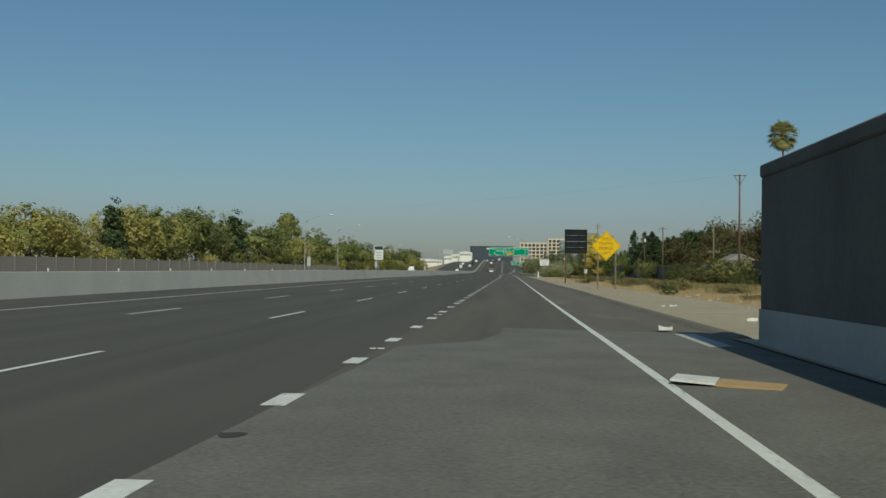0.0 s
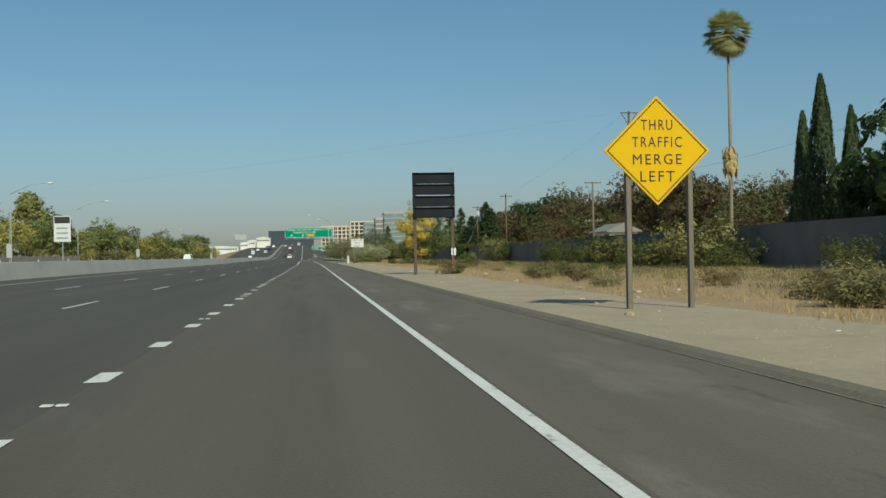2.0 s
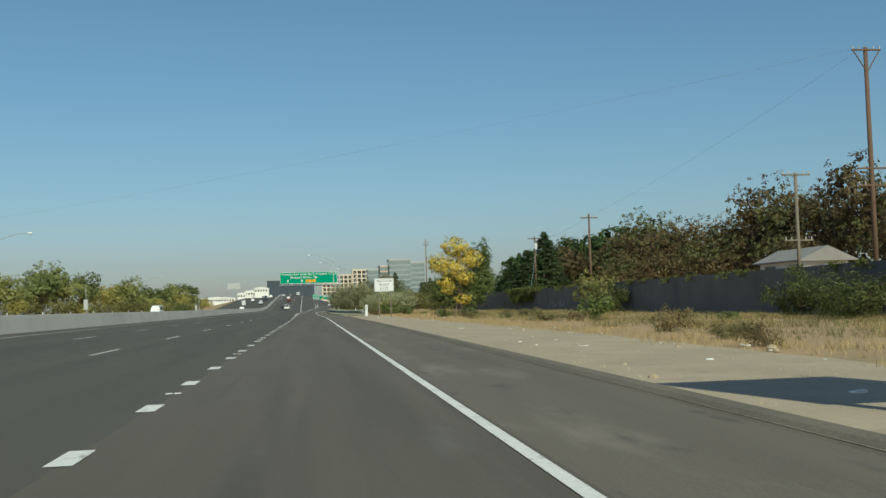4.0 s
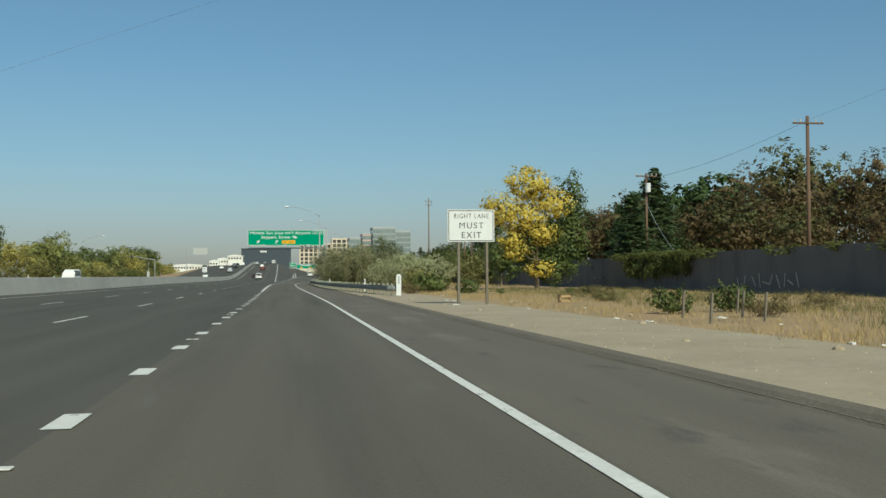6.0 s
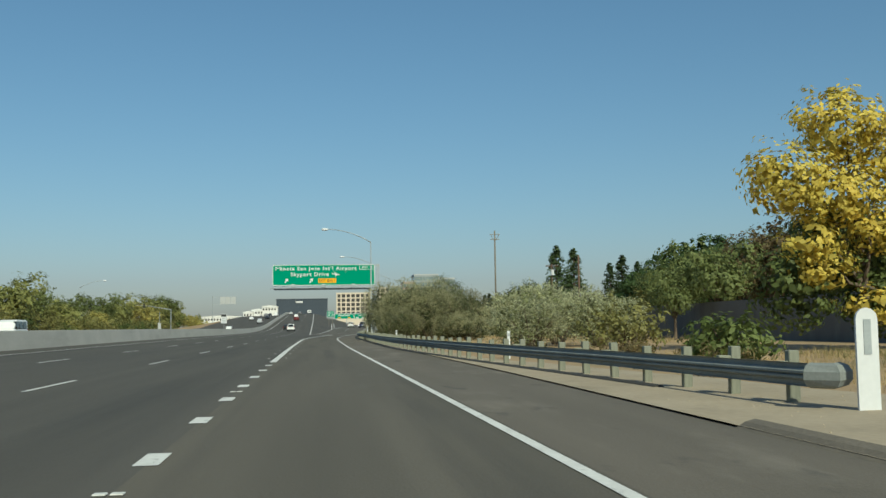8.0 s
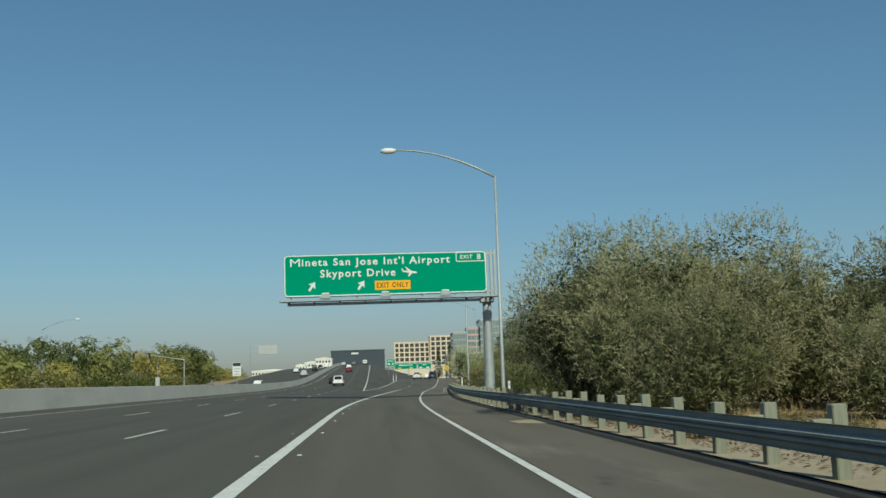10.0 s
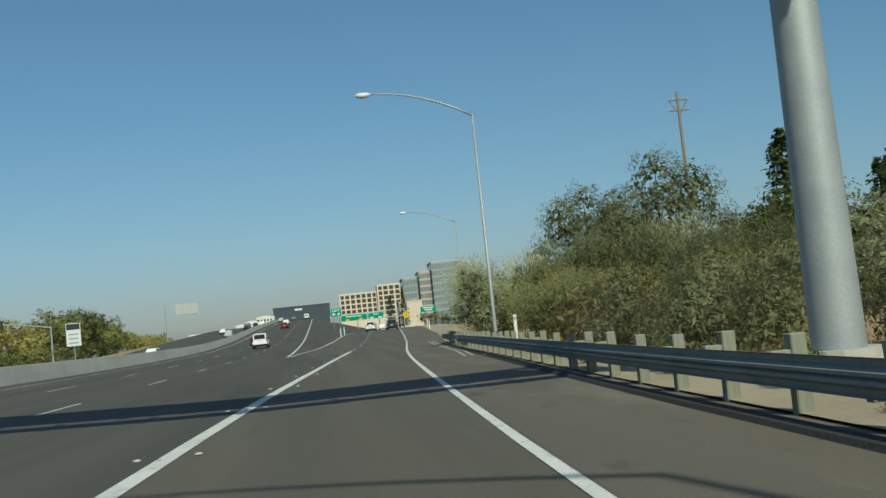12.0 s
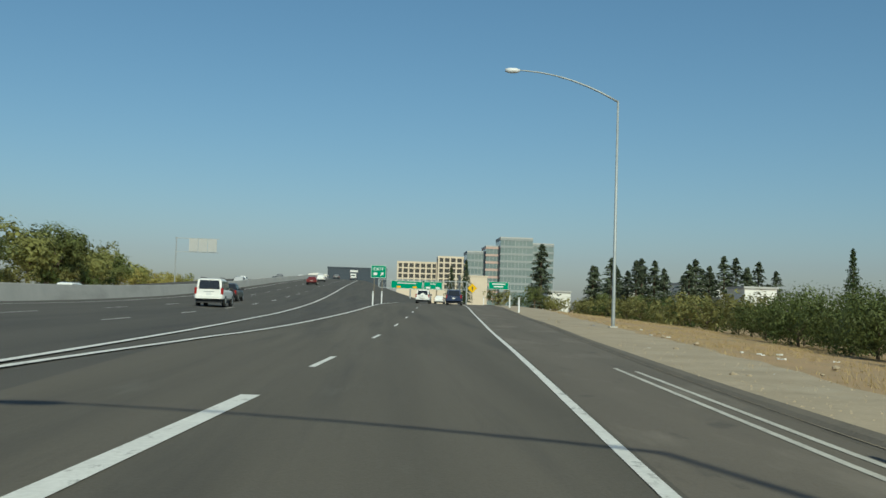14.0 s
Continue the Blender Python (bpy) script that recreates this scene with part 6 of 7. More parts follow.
for x0, x1, y, z0, z1 in ((51.6, 58.7, 720, 0, 6.9), (72.0, 81.0, 722, 0, 8.4), (84.8, 92.5, 640, 0, 7.9), (96, 112, 730, 0, 11), (96, 140, 690, 0, 6.0)):
    t = thing("low_building", (x0, y, 0), "low white building behind the bushes", "building", "low white buildings")
    part("wall", Geo().box(0, 0, 0, x1 - x0, 12, z1 - 0.5), WHITE_WALL, t)
    part("roof", Geo().box(-0.3, -0.3, z1 - 0.5, x1 - x0 + 0.3, 12.3, z1), PALE_GREY, t)
    part("door", Geo().box(1.2, -0.06, 0, 2.6, 0.02, 2.6), PALE_GREY, t)
t = thing("house", (38.6, 193, 0), "small white house with a grey gable roof", "house")
part("wall", Geo().box(0, 3, 0, 4, 11, 3.9), WHITE_WALL, t)
part("roof", Geo().prism([(-0.5, 3.85), (4.5, 3.85), (4.5, 3.97), (2.0, 5.1), (-0.5, 3.97)], 2.5, 11.5), ROOF, t)
part("window", Geo().box(-0.05, 3, 2.4, 0.02, 5, 3.6).box(-0.05, 8, 2.4, 0.02, 10, 3.6), GLASS_DARK, t)
t = thing("house", (39, 138, 0), "low house with a tan shingled roof", "house")
part("wall", Geo().box(0, 0, 0, 10, 12, 2.6), BEIGE, t)
part("roof", Geo().prism([(-0.6, 2.6), (10.6, 2.6), (5, 3.6)], -0.6, 12.6), mat("tan_shingle", (0.36, 0.27, 0.20), (0.30, 0.22, 0.17), rough=0.9, scale=0.6, fine=6), t)

# fence beyond the opposite lanes
t = thing("fence", (-44.5, 0, 0), "grey screen fence along the far carriageway", "fence")
pane = Geo().box(-0.04, 0, 0.1, 0.04, 3.9, 1.85).mesh("panel")
pst = Geo().box(-0.07, -0.07, 0, 0.07, 0.07, 2.0).mesh("post")
for k in range(75):
    y = -40 + 4 * k
    z = ground_height(-44.5, y)
    p = part("panel", pane, FENCE_GREY, t)
    p.location = (0, y + 0.05, z)
    q = part("post", pst, FENCE_GREY, t)
    q.location = (0, y, z)

# small reflectors along the top of the median barrier
stud = Geo().box(-0.02, -0.05, 0.0, 0.02, 0.05, 0.13, ch=0.008).mesh("barrier_reflector")
stud.materials.append(SIGN_WHITE)
for k in range(36):
    y = 9.5 + 6.7 * k
    ob = new("barrier_reflector", stud)
    ob.matrix_basis = pose(BARRIER(y), y, lie(BARRIER(y), y) + 0.905)
    tagged(ob, "small white reflector on top of the median barrier", "reflector", "barrier reflectors")

# gantry with pale panels over the far carriageway
t = thing("sign_gantry", (-46.3, 640, 0), "open gantry carrying three pale sign backs", "road sign")
part("pole", Geo().tube([(0, 0, 0), (0, 0, 14.8)], [0.16, 0.12], 10), STEEL, t)
part("beam", Geo().box(-0.3, -0.08, 14.5, 9.6, 0.08, 14.65).box(-0.3, -0.08, 11.4, 9.6, 0.08, 11.55), STEEL, t)
for j in range(3):
    part("panel", Geo().box(2.9 + 2.1 * j, -0.2, 11.6, 4.9 + 2.1 * j, -0.12, 14.5), PALE_GREY, t, "pale sign back")

# signal mast on the left
t = thing("traffic_signal", (-44, 512, ground_height(-44, 512)), "grey traffic signal mast with a long arm", "traffic signal")
part("pole", Geo().tube([(0, 0, 0), (0, 0, 6.6)], [0.16, 0.12], 10), STEEL, t)
part("arm", Geo().tube([(0, 0, 6.4), (-5, 0, 7.3), (-11, 0, 8.0)], [0.1, 0.08, 0.05], 8), STEEL, t)
for x in (-10.5, -7.2):
    head = part("signal_head", Geo().box(x - 0.2, -0.15, 6.9, x + 0.2, 0.15, 8.1, ch=0.03), BLACK, t, "black signal head")
    part("visor", Geo().box(x - 0.14, -0.3, 7.7, x + 0.14, -0.15, 7.95), BLACK, head)

# signs on the median
for x, y, w, h, z in ((-22.3, 435, 1.15, 1.85, 2.35), (-18.2, 134, 1.1, 1.75, 2.2)):
    b = lie(x, y)
    t = thing("median_sign", (x, y, b), "white sign with a dark top beside the median barrier", "road sign", "median signs")
    part("post", Geo().tube([(0, 0.06, -0.1), (0, 0.06, z + h - 0.1)], 0.04, 8), STEEL, t)
    p = part("panel", Geo().box(-w / 2, -0.02, z, w / 2, 0.02, z + h, ch=0.005), SIGN_WHITE, t)
    part("top_block", Geo().box(-w / 2 + 0.05, -0.03, z + h * 0.72, w / 2 - 0.05, -0.022, z - 0.05 + h), BLACK, p)
    for j in range(3):
        part("bar", Geo().box(-w * 0.34, -0.03, z + 0.2 + h * 0.19 * j, w * 0.34, -0.022, z + 0.32 + h * 0.19 * j), STEEL, p)
for y in (201, 300, 470):
    x = -40.5
    z = ground_height(x, y)
    t = thing("roadside_pole", (x, y, z), "slim grey pole with a small cabinet", "pole", "roadside poles")
    part("pole", Geo().tube([(0, 0, -0.2), (0, 0, 6.0)], [0.07, 0.05], 8), STEEL, t)
    part("cabinet", Geo().box(-0.35, -0.2, 1.6, 0.35, 0.15, 3.4, ch=0.03), PALE_GREY, t)

# signs at the ramp
def ground_sign(name, x, y, w, z0, z1, material, label, posts, rows=(), arrow_like=False):
    z = lie(x, y)
    t = thing(name, (x, y, z), label, "road sign")
    p = part("panel", Geo().prism(rounded(w / 2, (z1 - z0) / 2, 0.12), -0.02, 0.02, pose(0, 0, (z0 + z1) / 2)), material, t)
    part("border", frame_ring(w / 2 - 0.02, (z1 - z0) / 2 - 0.02, 0.1, 0.05, -0.03, -0.019, pose(0, 0, (z0 + z1) / 2)), SIGN_WHITE, p)
    for bx, bz, bw, bh in rows:
        part("bar", Geo().box(bx - bw / 2, -0.035, bz - bh / 2, bx + bw / 2, -0.022, bz + bh / 2), SIGN_WHITE, p)
    for px in posts:
        part("post", Geo().box(px - 0.06, 0.03, -0.3, px + 0.06, 0.15, z1 - 0.2), WOOD, t)
    return t, p


t, p = ground_sign("exit_sign", 0.1, 560, 2.3, 3.0, 4.9, SIGN_GREEN, "green exit sign with an arrow in the gore", (-0.6, 0.6))
letters("EXIT", 1.5, 0.42, p, (0, -0.024, 4.35), SIGN_WHITE)
part("arrow", Geo().prism(arrow, -0.034, -0.02, pose(0.5, 0, 3.6, 0, 40, 0)), SIGN_WHITE, p)
part("bar", Geo().box(-0.75, -0.034, 3.4, -0.2, -0.022, 3.8), SIGN_WHITE, p)
ground_sign("guide_sign", 27.2, 640, 4.6, 3.9, 5.6, SIGN_GREEN, "green guide sign on posts beside the ramp", (-1.3, 1.3), ((0, 5.1, 3.0, 0.28), (0, 4.5, 2.2, 0.28)))
t = thing("warning_sign", (16.4, 585, lie(16.4, 585)), "small yellow diamond curve sign beside the ramp", "road sign")
p = part("panel", Geo().box(-0.6, -0.012, -0.6, 0.6, 0.012, 0.6, pose(0, 0, 2.9, 0, 45, 0)), SIGN_YELLOW, t)
part("symbol", Geo().box(-0.1, -0.03, 2.5, 0.1, -0.014, 3.2), BLACK, p)
part("post", Geo().box(-0.05, 0.02, -0.3, 0.05, 0.12, 2.9), WOOD, t)
t = thing("overhead_sign", (2.7, 690, 0), "green overhead lane signs on a truss over the ramp", "road sign")
part("truss", Geo().box(-3.5, 0.3, 5.6, 21.5, 0.5, 5.8).box(-3.5, 0.3, 7.9, 21.5, 0.5, 8.1), STEEL, t)
for k in range(16):
    part("brace", Geo().tube([(-3.4 + 1.6 * k, 0.4, 5.7), (-2.6 + 1.6 * k, 0.4, 8.0)], 0.05, 5).tube([(-2.6 + 1.6 * k, 0.4, 8.0), (-1.8 + 1.6 * k, 0.4, 5.7)], 0.05, 5), STEEL, t)
for x in (-3.3, 5.5, 21.2):
    part("pole", Geo().tube([(x, 0.4, 0), (x, 0.4, 8.1)], 0.2, 10), STEEL, t)
for x0, x1 in ((0.0, 8.9), (9.1, 14.4)):
    p = part("panel", Geo().box(x0, 0, 5.5, x1, 0.08, 7.75), SIGN_GREEN, t, "green panel")
    part("border", frame_ring((x1 - x0) / 2 - 0.05, 1.07, 0.15, 0.1, -0.03, -0.002, pose((x0 + x1) / 2, 0, 6.62)), SIGN_WHITE, p)
    part("bar", Geo().box(x0 + 1.8, -0.03, 6.95, x1 - 1.8, -0.004, 7.2), SIGN_WHITE, p)
    for a in (0.25, 0.75):
        part("tab", Geo().box(x0 + (x1 - x0) * a - 0.55, -0.03, 5.75, x0 + (x1 - x0) * a + 0.55, -0.004, 6.25), AMBER if x0 == 0 else SIGN_WHITE, p)


# ---- vehicles ----
def loft(sections, n=5):
    """Rounded cross-sections (y, half width, low, high, corner radius) joined along y."""
    g = Geo()
    rings = []
    for y, hw, z0, z1, r in sections:
        pts = []
        r = min(r, hw * 0.9, (z1 - z0) * 0.48)
        for cx, cz, a0 in ((hw - r, z1 - r, 0), (-hw + r, z1 - r, 90), (-hw + r, z0 + r, 180), (hw - r, z0 + r, 270)):
            for k in range(n):
                a = radians(a0 + 90 * k / (n - 1))
                pts.append((cx + r * math.cos(a), y, cz + r * math.sin(a)))
        rings.append(pts)
    m = len(rings[0])
    vs = [p for r in rings for p in r]
    fs = [(k * m + j, k * m + (j + 1) % m, (k + 1) * m + (j + 1) % m, (k + 1) * m + j) for k in range(len(rings) - 1) for j in range(m)]
    fs += [tuple(range(m)), tuple(range((len(rings) - 1) * m, len(rings) * m))]
    return g.add(vs, fs)


def car_paint(name, c, rough=0.3):
    return mat(name, c, tuple(v * 0.88 for v in c), rough=rough, scale=0.8, fine=5, spec=0.6)


WHITE_CAR = car_paint("white_car_paint", (0.78, 0.78, 0.76))
GREY_CAR = car_paint("grey_car_paint", (0.16, 0.165, 0.17))
BLACK_CAR = car_paint("black_car_paint", (0.022, 0.024, 0.027))
MAROON_CAR = car_paint("maroon_car_paint", (0.14, 0.02, 0.018))
BLUE_CAR = car_paint("blue_car_paint", (0.02, 0.035, 0.085))
SILVER_CAR = car_paint("silver_car_paint", (0.45, 0.46, 0.47))


def vehicle(name, label, paint, x, y, rz=0.0, style="suv", spare=False, z=None, s=1.0):
    if z is None:
        z = lie(x, y)
    t = thing(name, (x, y, z), label, "car", rz=rz)
    if style == "suv":
        L, W, belt, top, r = 2.4, 0.93, 1.08, 1.80, 0.38
        roof = [(-2.30, 0.80, belt - 0.06, belt + 0.1, 0.1), (-2.22, 0.76, belt - 0.06, top - 0.06, 0.14), (-1.9, 0.74, belt - 0.06, top, 0.16), (-0.2, 0.73, belt - 0.06, top, 0.16), (0.35, 0.72, belt - 0.06, top - 0.08, 0.16), (1.15, 0.78, belt - 0.06, belt + 0.06, 0.06)]
        rear = [(-0.67, belt + 0.03), (0.67, belt + 0.03), (0.61, top - 0.13), (-0.61, top - 0.13)]
        rear_y = -2.30
    elif style == "van":
        L, W, belt, top, r = 2.6, 0.98, 1.15, 2.05, 0.36
        roof = [(-2.55, 0.90, belt - 0.06, top - 0.1, 0.14), (-2.4, 0.88, belt - 0.06, top, 0.18), (0.6, 0.86, belt - 0.06, top, 0.18), (1.2, 0.86, belt - 0.06, top - 0.2, 0.16), (1.9, 0.88, belt - 0.06, belt + 0.05, 0.05)]
        rear = [(-0.7, belt + 0.1), (0.7, belt + 0.1), (0.64, top - 0.25), (-0.64, top - 0.25)]
        rear_y = -2.575
    else:
        L, W, belt, top, r = 2.35, 0.89, 0.92, 1.43, 0.32
        roof = [(-1.75, 0.72, belt - 0.06, belt + 0.03, 0.03), (-1.05, 0.64, belt - 0.06, top - 0.06, 0.12), (-0.6, 0.62, belt - 0.06, top, 0.14), (0.15, 0.62, belt - 0.06, top - 0.01, 0.14), (1.15, 0.72, belt - 0.06, belt + 0.04, 0.03)]
        rear = [(-0.55, belt + 0.06), (0.55, belt + 0.06), (0.48, top - 0.1), (-0.48, top - 0.1)]
        rear_y = None
    up = 0.14 if style == "suv" else 0.0
    body = part("body", loft([(-L, W * 0.88, 0.42 + up, belt - 0.04, 0.08), (-L + 0.08, W * 0.97, 0.36 + up, belt - 0.01, 0.12), (-L + 0.4, W, 0.30 + up, belt, 0.15), (0, W, 0.28 + up, belt, 0.15), (L - 0.9, W, 0.30 + up, belt - 0.02, 0.16), (L - 0.25, W * 0.95, 0.34, belt - 0.16, 0.18), (L, W * 0.8, 0.42, belt - 0.34, 0.14)]), paint, t, smooth=False)
    cabin = part("cabin", loft(roof), paint, t)
    if rear_y is not None:
        part("rear_window", Geo().add([Vector((a, rear_y + (0.05 if b > belt + 0.3 else -0.02), b)) for a, b in rear] + [Vector((a, rear_y + 0.2, b)) for a, b in rear], [(0, 1, 2, 3), (7, 6, 5, 4), (0, 1, 5, 4), (1, 2, 6, 5), (2, 3, 7, 6), (3, 0, 4, 7)]), GLASS_DARK, cabin, "dark rear window")
    else:
        lo, hi = roof[0], roof[1]
        part("rear_window", Geo().add([(-0.6, lo[0] + 0.12, belt + 0.06), (0.6, lo[0] + 0.12, belt + 0.06), (0.5, hi[0] - 0.05, top - 0.09), (-0.5, hi[0] - 0.05, top - 0.09), (-0.6, lo[0] + 0.3, belt), (0.6, lo[0] + 0.3, belt), (0.5, hi[0] + 0.1, top - 0.15), (-0.5, hi[0] + 0.1, top - 0.15)], [(0, 1, 2, 3), (7, 6, 5, 4), (0, 1, 5, 4), (1, 2, 6, 5), (2, 3, 7, 6), (3, 0, 4, 7)]), GLASS_DARK, cabin, "dark rear window")
    y0, y1 = roof[1][0] + 0.2, roof[-2][0] + 0.15
    for sx in (-1, 1):
        for a, b in ((y0, y0 + (y1 - y0) * 0.31), (y0 + (y1 - y0) * 0.36, y0 + (y1 - y0) * 0.66), (y0 + (y1 - y0) * 0.70, y1)):
            w0, w1 = roof[1][1] + 0.075, roof[1][1] + 0.0
            part("side_window", Geo().add([(sx * w0, a, belt + 0.04), (sx * w0, b, belt + 0.04), (sx * w1, b - 0.03, top - 0.17), (sx * w1, a + 0.03, top - 0.17), (sx * (w0 - 0.2), a, belt + 0.04), (sx * (w0 - 0.2), b, belt + 0.04), (sx * (w1 - 0.2), b - 0.03, top - 0.17), (sx * (w1 - 0.2), a + 0.03, top - 0.17)], [(0, 1, 2, 3), (7, 6, 5, 4), (0, 1, 5, 4), (1, 2, 6, 5), (2, 3, 7, 6), (3, 0, 4, 7)]), GLASS_DARK, cabin)
        part("mirror", Geo().box(sx * W - 0.02 * sx - 0.1, 0.75, belt, sx * W + 0.12 * sx + 0.02, 0.95, belt + 0.18, ch=0.03), BLACK, t)
        part("tail_light", Geo().box(sx * (W - 0.1) - 0.085, -L - 0.005, belt - (0.30 if style == "suv" else 0.42), sx * (W - 0.1) + 0.075, -L + 0.2, belt + (0.12 if style == "suv" else -0.06), ch=0.02), RED, t, "red tail light")
        for wy in (-L + 0.98, L - 0.95):
            wheel = part("wheel", Geo().tube([(sx * (W - 0.21), wy, r), (sx * (W - 0.19), wy, r), (sx * (W - 0.02), wy, r), (sx * (W + 0.005), wy, r)], [r * 0.9, r, r, r * 0.9], 20), RUBBER, t)
            part("rim", Geo().tube([(sx * (W - 0.05), wy, r), (sx * (W + 0.012), wy, r)], [r * 0.62, r * 0.58], 14), CHROME, wheel)
    part("bumper", loft([(-L - 0.08, W * 0.9, 0.44 + up * 0.4, 0.64 + up * 0.4, 0.06), (-L + 0.15, W * 1.01, 0.42 + up * 0.4, 0.66 + up * 0.4, 0.06)]), paint if style != "van" else BLACK, t)
    part("number_plate", Geo().box(-0.16, -L - 0.012, belt - 0.36, 0.16, -L + 0.02, belt - 0.2), SIGN_WHITE, t, "plain pale number plate")
    part("underside", Geo().box(-W + 0.12, -L + 0.15, 0.22, W - 0.12, L - 0.2, 0.42), BLACK, t)
    if style == "suv":
        for sx in (-0.6, 0.6):
            part("roof_rail", Geo().tube([(sx, -1.9, top - 0.02), (sx, -1.8, top + 0.06), (sx, 0.0, top + 0.06), (sx, 0.1, top - 0.02)], 0.025, 6), BLACK, t)
        part("wiper", Geo().box(-0.05, rear_y - 0.05, belt + 0.06, 0.3, rear_y - 0.02, belt + 0.1), BLACK, t)
        part("trim_bar", Geo().box(-0.34, -L - 0.01, belt - 0.15, 0.34, -L + 0.03, belt - 0.11), CHROME, t)
    if spare:
        sp = part("spare_wheel", Geo().tube([(0, -L - 0.2, 0.98), (0, -L - 0.18, 0.98), (0, -L + 0.05, 0.98)], [0.30, 0.36, 0.36], 20), paint, t, "white spare wheel cover")
        part("hub", Geo().tube([(0, -L - 0.215, 0.98), (0, -L - 0.19, 0.98)], 0.1, 10), CHROME, sp)
    return t


vehicle("suv", "white sport utility car with dark windows in the middle lane", WHITE_CAR, -10.1, 476)
vehicle("car", "dark green sedan beyond the white utility car", BLACK_CAR, -11.7, 493, style="sedan")
vehicle("suv", "white small utility car with a spare wheel on the ramp", WHITE_CAR, 6.3, 542.7, -6, spare=True)
vehicle("car", "dark blue sedan on the ramp", BLUE_CAR, 9.4, 528, -6, style="suv")
vehicle("car", "maroon sedan climbing the overpass", MAROON_CAR, -11.7, 588, style="sedan")
vehicle("car", "white sedan climbing the overpass", WHITE_CAR, -13.0, 633, style="sedan")
vehicle("van", "white van near the crest of the overpass", WHITE_CAR, -9.4, 745, style="van")
vehicle("car", "dark sedan near the crest of the overpass", GREY_CAR, -13.5, 715, style="sedan")
vehicle("car", "silver sedan near the crest of the overpass", SILVER_CAR, -16.8, 690, style="sedan")
vehicle("car", "white sedan farther down the ramp", WHITE_CAR, 11.0, 590, -7, style="sedan")
for x, y, p, st, lb in ((-27.2, 500, WHITE_CAR, "suv", "white utility car on the far carriageway"), (-24.5, 588, SILVER_CAR, "suv", "silver car on the far carriageway"), (-31, 640, WHITE_CAR, "sedan", "white sedan on the far carriageway"), (-25.5, 655, BLACK_CAR, "sedan", "black sedan on the far carriageway"), (-28, 690, GREY_CAR, "suv", "grey car on the far carriageway"), (-25.5, 730, WHITE_CAR, "suv", "white car on the far carriageway"), (-32, 470, BLACK_CAR, "suv", "black car on the far carriageway"), (-29, 745, BLACK_CAR, "sedan", "dark sedan on the far carriageway"), (-33, 330, WHITE_CAR, "van", "white van on the far carriageway")):
    vehicle("car", lb, p, x, y, 180, style=st)

# ---- litter and small things ----
t = thing("cardboard_box", (0.72, 18.15, 0.01), "flattened brown cardboard box lying on the shoulder", "cardboard", rz=-20)
part("flap", Geo().box(-0.1, -0.28, 0.0, 0.62, 0.30, 0.03, pose(0, 0, 0, 0, 2, 0)), CARDBOARD, t, "brown side")
part("white_side", Geo().box(-0.58, -0.30, 0.0, -0.1, 0.34, 0.025, pose(0, 0, 0.01, 0, 3, 4)), LITTER, t, "pale printed side")
lr = np.random.default_rng(61)
scraps = []
for k in range(5):
    g = Geo()
    n = 7
    top = [(0.16 * lr.uniform(0.6, 1.3) * math.cos(2 * math.pi * j / n), 0.09 * lr.uniform(0.6, 1.3) * math.sin(2 * math.pi * j / n), 0.02 + 0.05 * lr.random()) for j in range(n)]
    g.add([(x, y, 0.0) for x, y, z in top] + top, [tuple(reversed(range(n))), tuple(range(n, 2 * n))] + [(j, (j + 1) % n, n + (j + 1) % n, n + j) for j in range(n)])
    scraps.append(g.mesh("paper_scrap"))
for me in scraps:
    me.materials.append(LITTER)
spots = [(3.9, 44.0, 0.9), (3.1, 39.5, 0.9), (4.6, 33.5, 1.5), (4.3, 44.5, 1.2), (1.6, 28.4, 1.5), (5.8, 34.0, 1.4), (6.2, 30.5, 2.0), (6.6, 33.0, 1.6), (3.2, 17.5, 1.5)]
spots += [(float(lr.uniform(4.2, 9.5)), float(lr.uniform(42, 236)), float(lr.uniform(0.3, 0.8))) for _ in range(64)]
spots += [(float(PAVED(y) + lr.uniform(0.4, 9)), float(y), float(lr.uniform(0.3, 0.9))) for y in lr.uniform(420, 470, 14)]
spots += [(float(RAIL_X(y) + lr.uniform(-0.6, 1.2)), float(y), float(lr.uniform(0.25, 0.6))) for y in lr.uniform(285, 400, 12)]
for k, (x, y, s) in enumerate(spots):
    ob = new("paper_scrap", scraps[k % 5])
    ob.matrix_basis = pose(x, y, ground_height(x, y) + (0.16 if x < PAVED(y) else 0.045), 0, 0, float(lr.uniform(0, 360))) @ Matrix.Diagonal((s, s, s, 1))
    tagged(ob, "crumpled white paper scrap on the dusty verge", "litter", "litter on the verge")
stone = Geo().tube([(0, 0, -0.03), (0, 0, 0.0), (0.01, 0, 0.035), (0, 0, 0.05)], [0.05, 0.075, 0.06, 0.02], 7).mesh("stone")
stone.materials.append(DIRT)
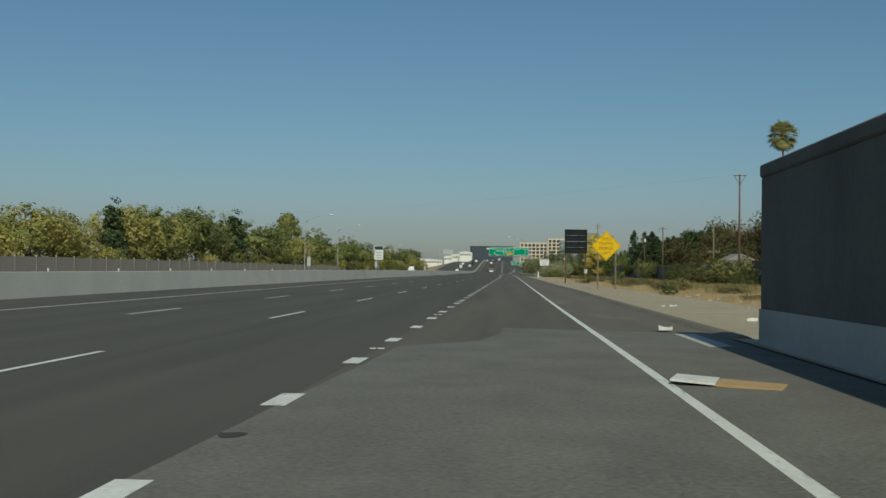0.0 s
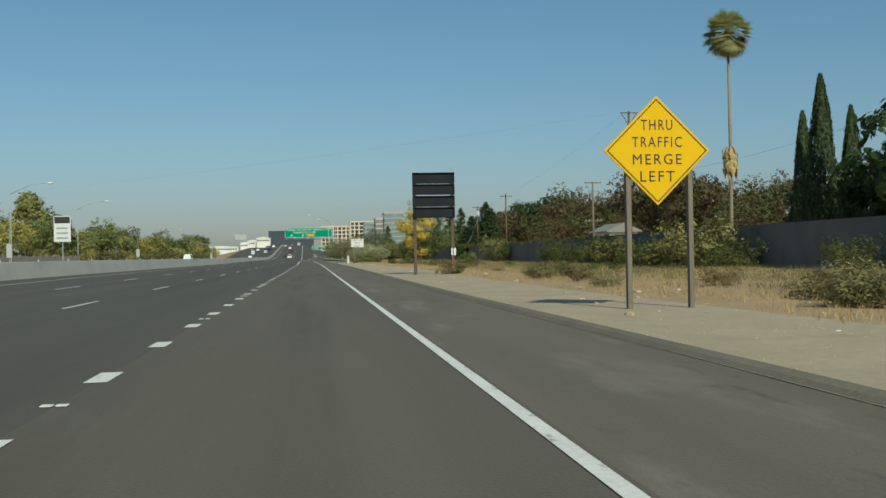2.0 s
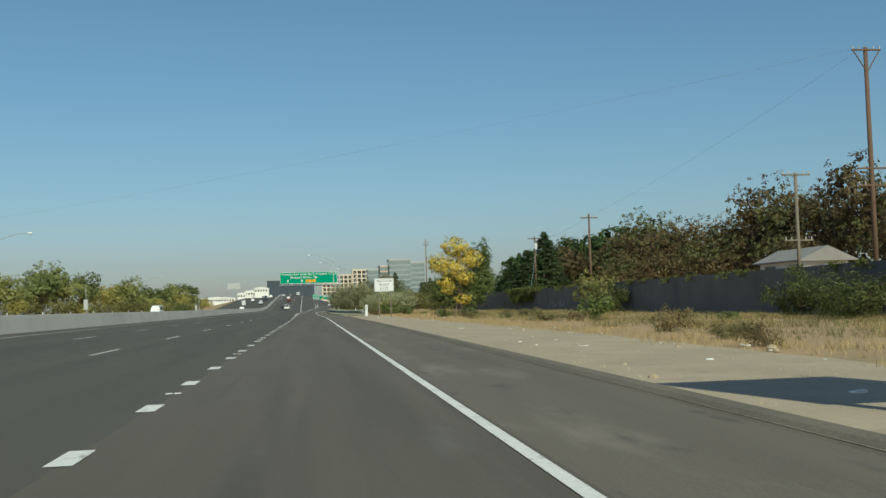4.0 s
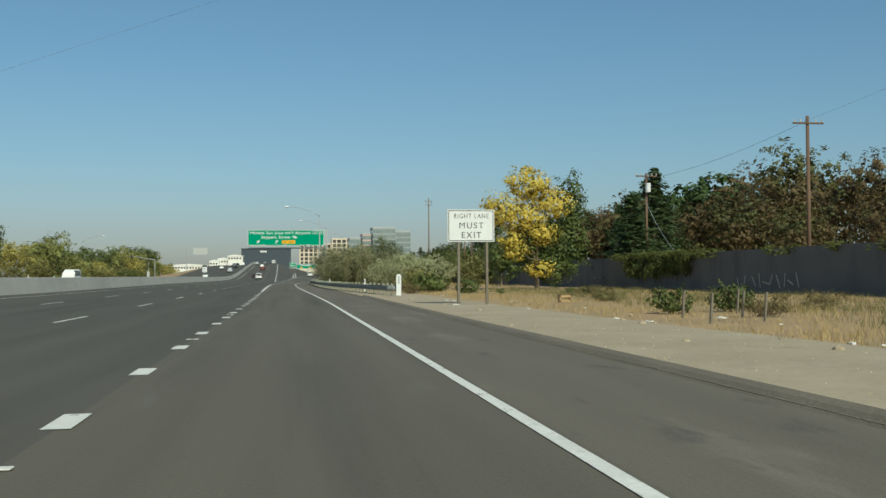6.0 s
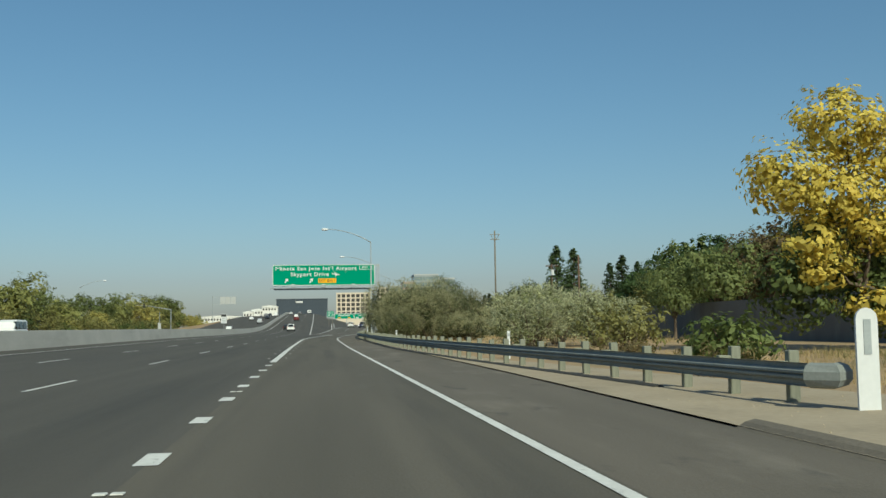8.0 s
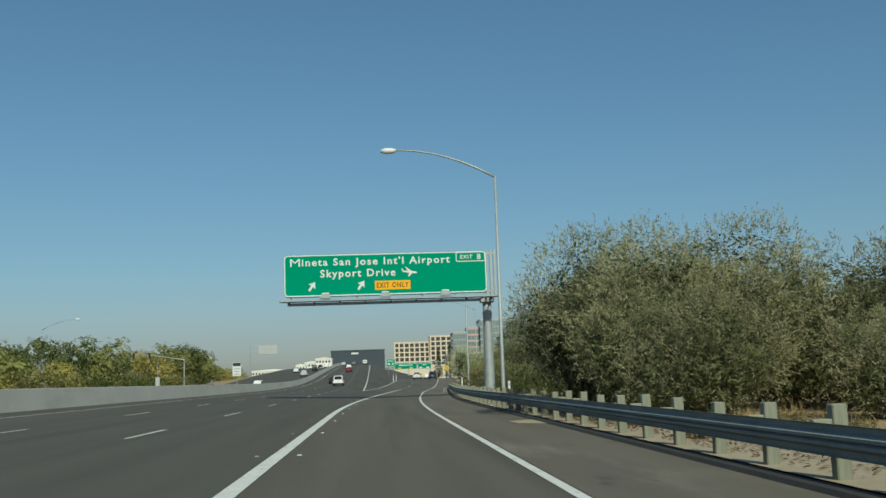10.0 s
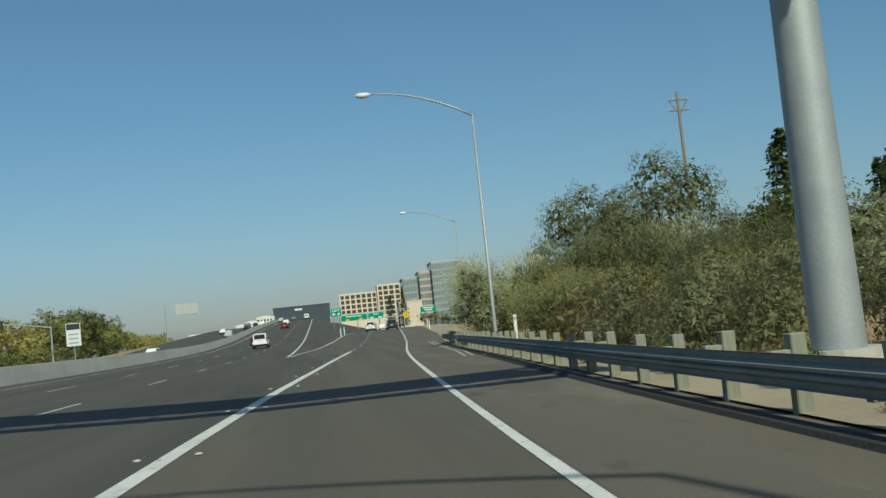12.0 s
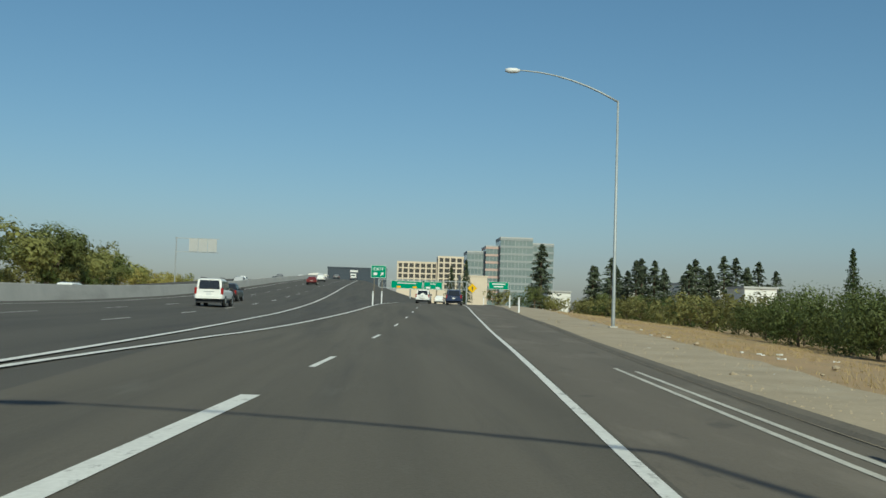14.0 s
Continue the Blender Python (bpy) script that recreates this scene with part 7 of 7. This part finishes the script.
for k in range(90):
    y = float(lr.uniform(30, 236)) if k < 60 else float(lr.uniform(420, 480))
    x = PAVED(y) + float(lr.uniform(0.5, 6))
    ob = new("stone", stone)
    s = float(lr.uniform(0.5, 1.6))
    ob.matrix_basis = pose(x, y, ground_height(x, y) + 0.05, 0, 0, k * 40) @ Matrix.Diagonal((s, s, s, 1))
    tagged(ob, "small dusty stone on the verge", "stone", "stones on the verge")
t = thing("wooden_crate", (10.2, 219.5, ground_height(10.2, 219.5)), "small broken wooden crate in dry grass", "crate")
for a, b in ((0.0, 0.09), (0.21, 0.3)):
    part("slat", Geo().box(-0.27, -0.2, a, 0.27, -0.17, b), CARDBOARD, t)
for sx in (-0.25, 0.25):
    part("upright", Geo().box(sx - 0.025, -0.2, -0.05, sx + 0.025, 0.12, 0.3), CARDBOARD, t)
for x, y in ((9.0, 203.0), (8.3, 199.5), (10.2, 200.5), (11.0, 203.5), (12.0, 206.0)):
    ob = solid("stake", Geo().box(-0.03, -0.03, -0.2, 0.03, 0.03, 0.75, ch=0.005), WOOD, "short weathered wooden stake in dry grass", "stake", "wooden stakes")
    ob.matrix_basis = pose(x, y, ground_height(x, y), 2, 3, 20)
# raised markers on the wide line
dot = Geo().tube([(0, 0, 0), (0, 0, 0.012), (0, 0, 0.02)], [0.05, 0.045, 0.03], 8).mesh("road_stud")
dot.materials.append(CONCRETE)
for k in range(22):
    for off in (-0.35, 0.35):
        y = 266.7 + 7.32 * k
        if y < 420:
            ob = new("road_stud", dot)
            ob.location = (DROP(y) + off, y, 0.012)
            tagged(ob, "small round white road stud", "road stud", "road studs", "structure")
plate = Geo().box(-0.05, -0.05, 0, 0.05, 0.05, 0.014, ch=0.006).mesh("road_stud")
plate.materials.append(LITTER)
for k in range(-2, 56, 3):
    y = (dash_at(k) + dash_at(k + 1)) / 2
    for off in (-0.062, 0.062):
        ob = new("road_stud", plate)
        ob.location = (DROP(y) + off, y, lie(DROP(y), y) + 0.004)
        tagged(ob, "small square white road stud between lane dashes", "road stud", "road studs", "structure")
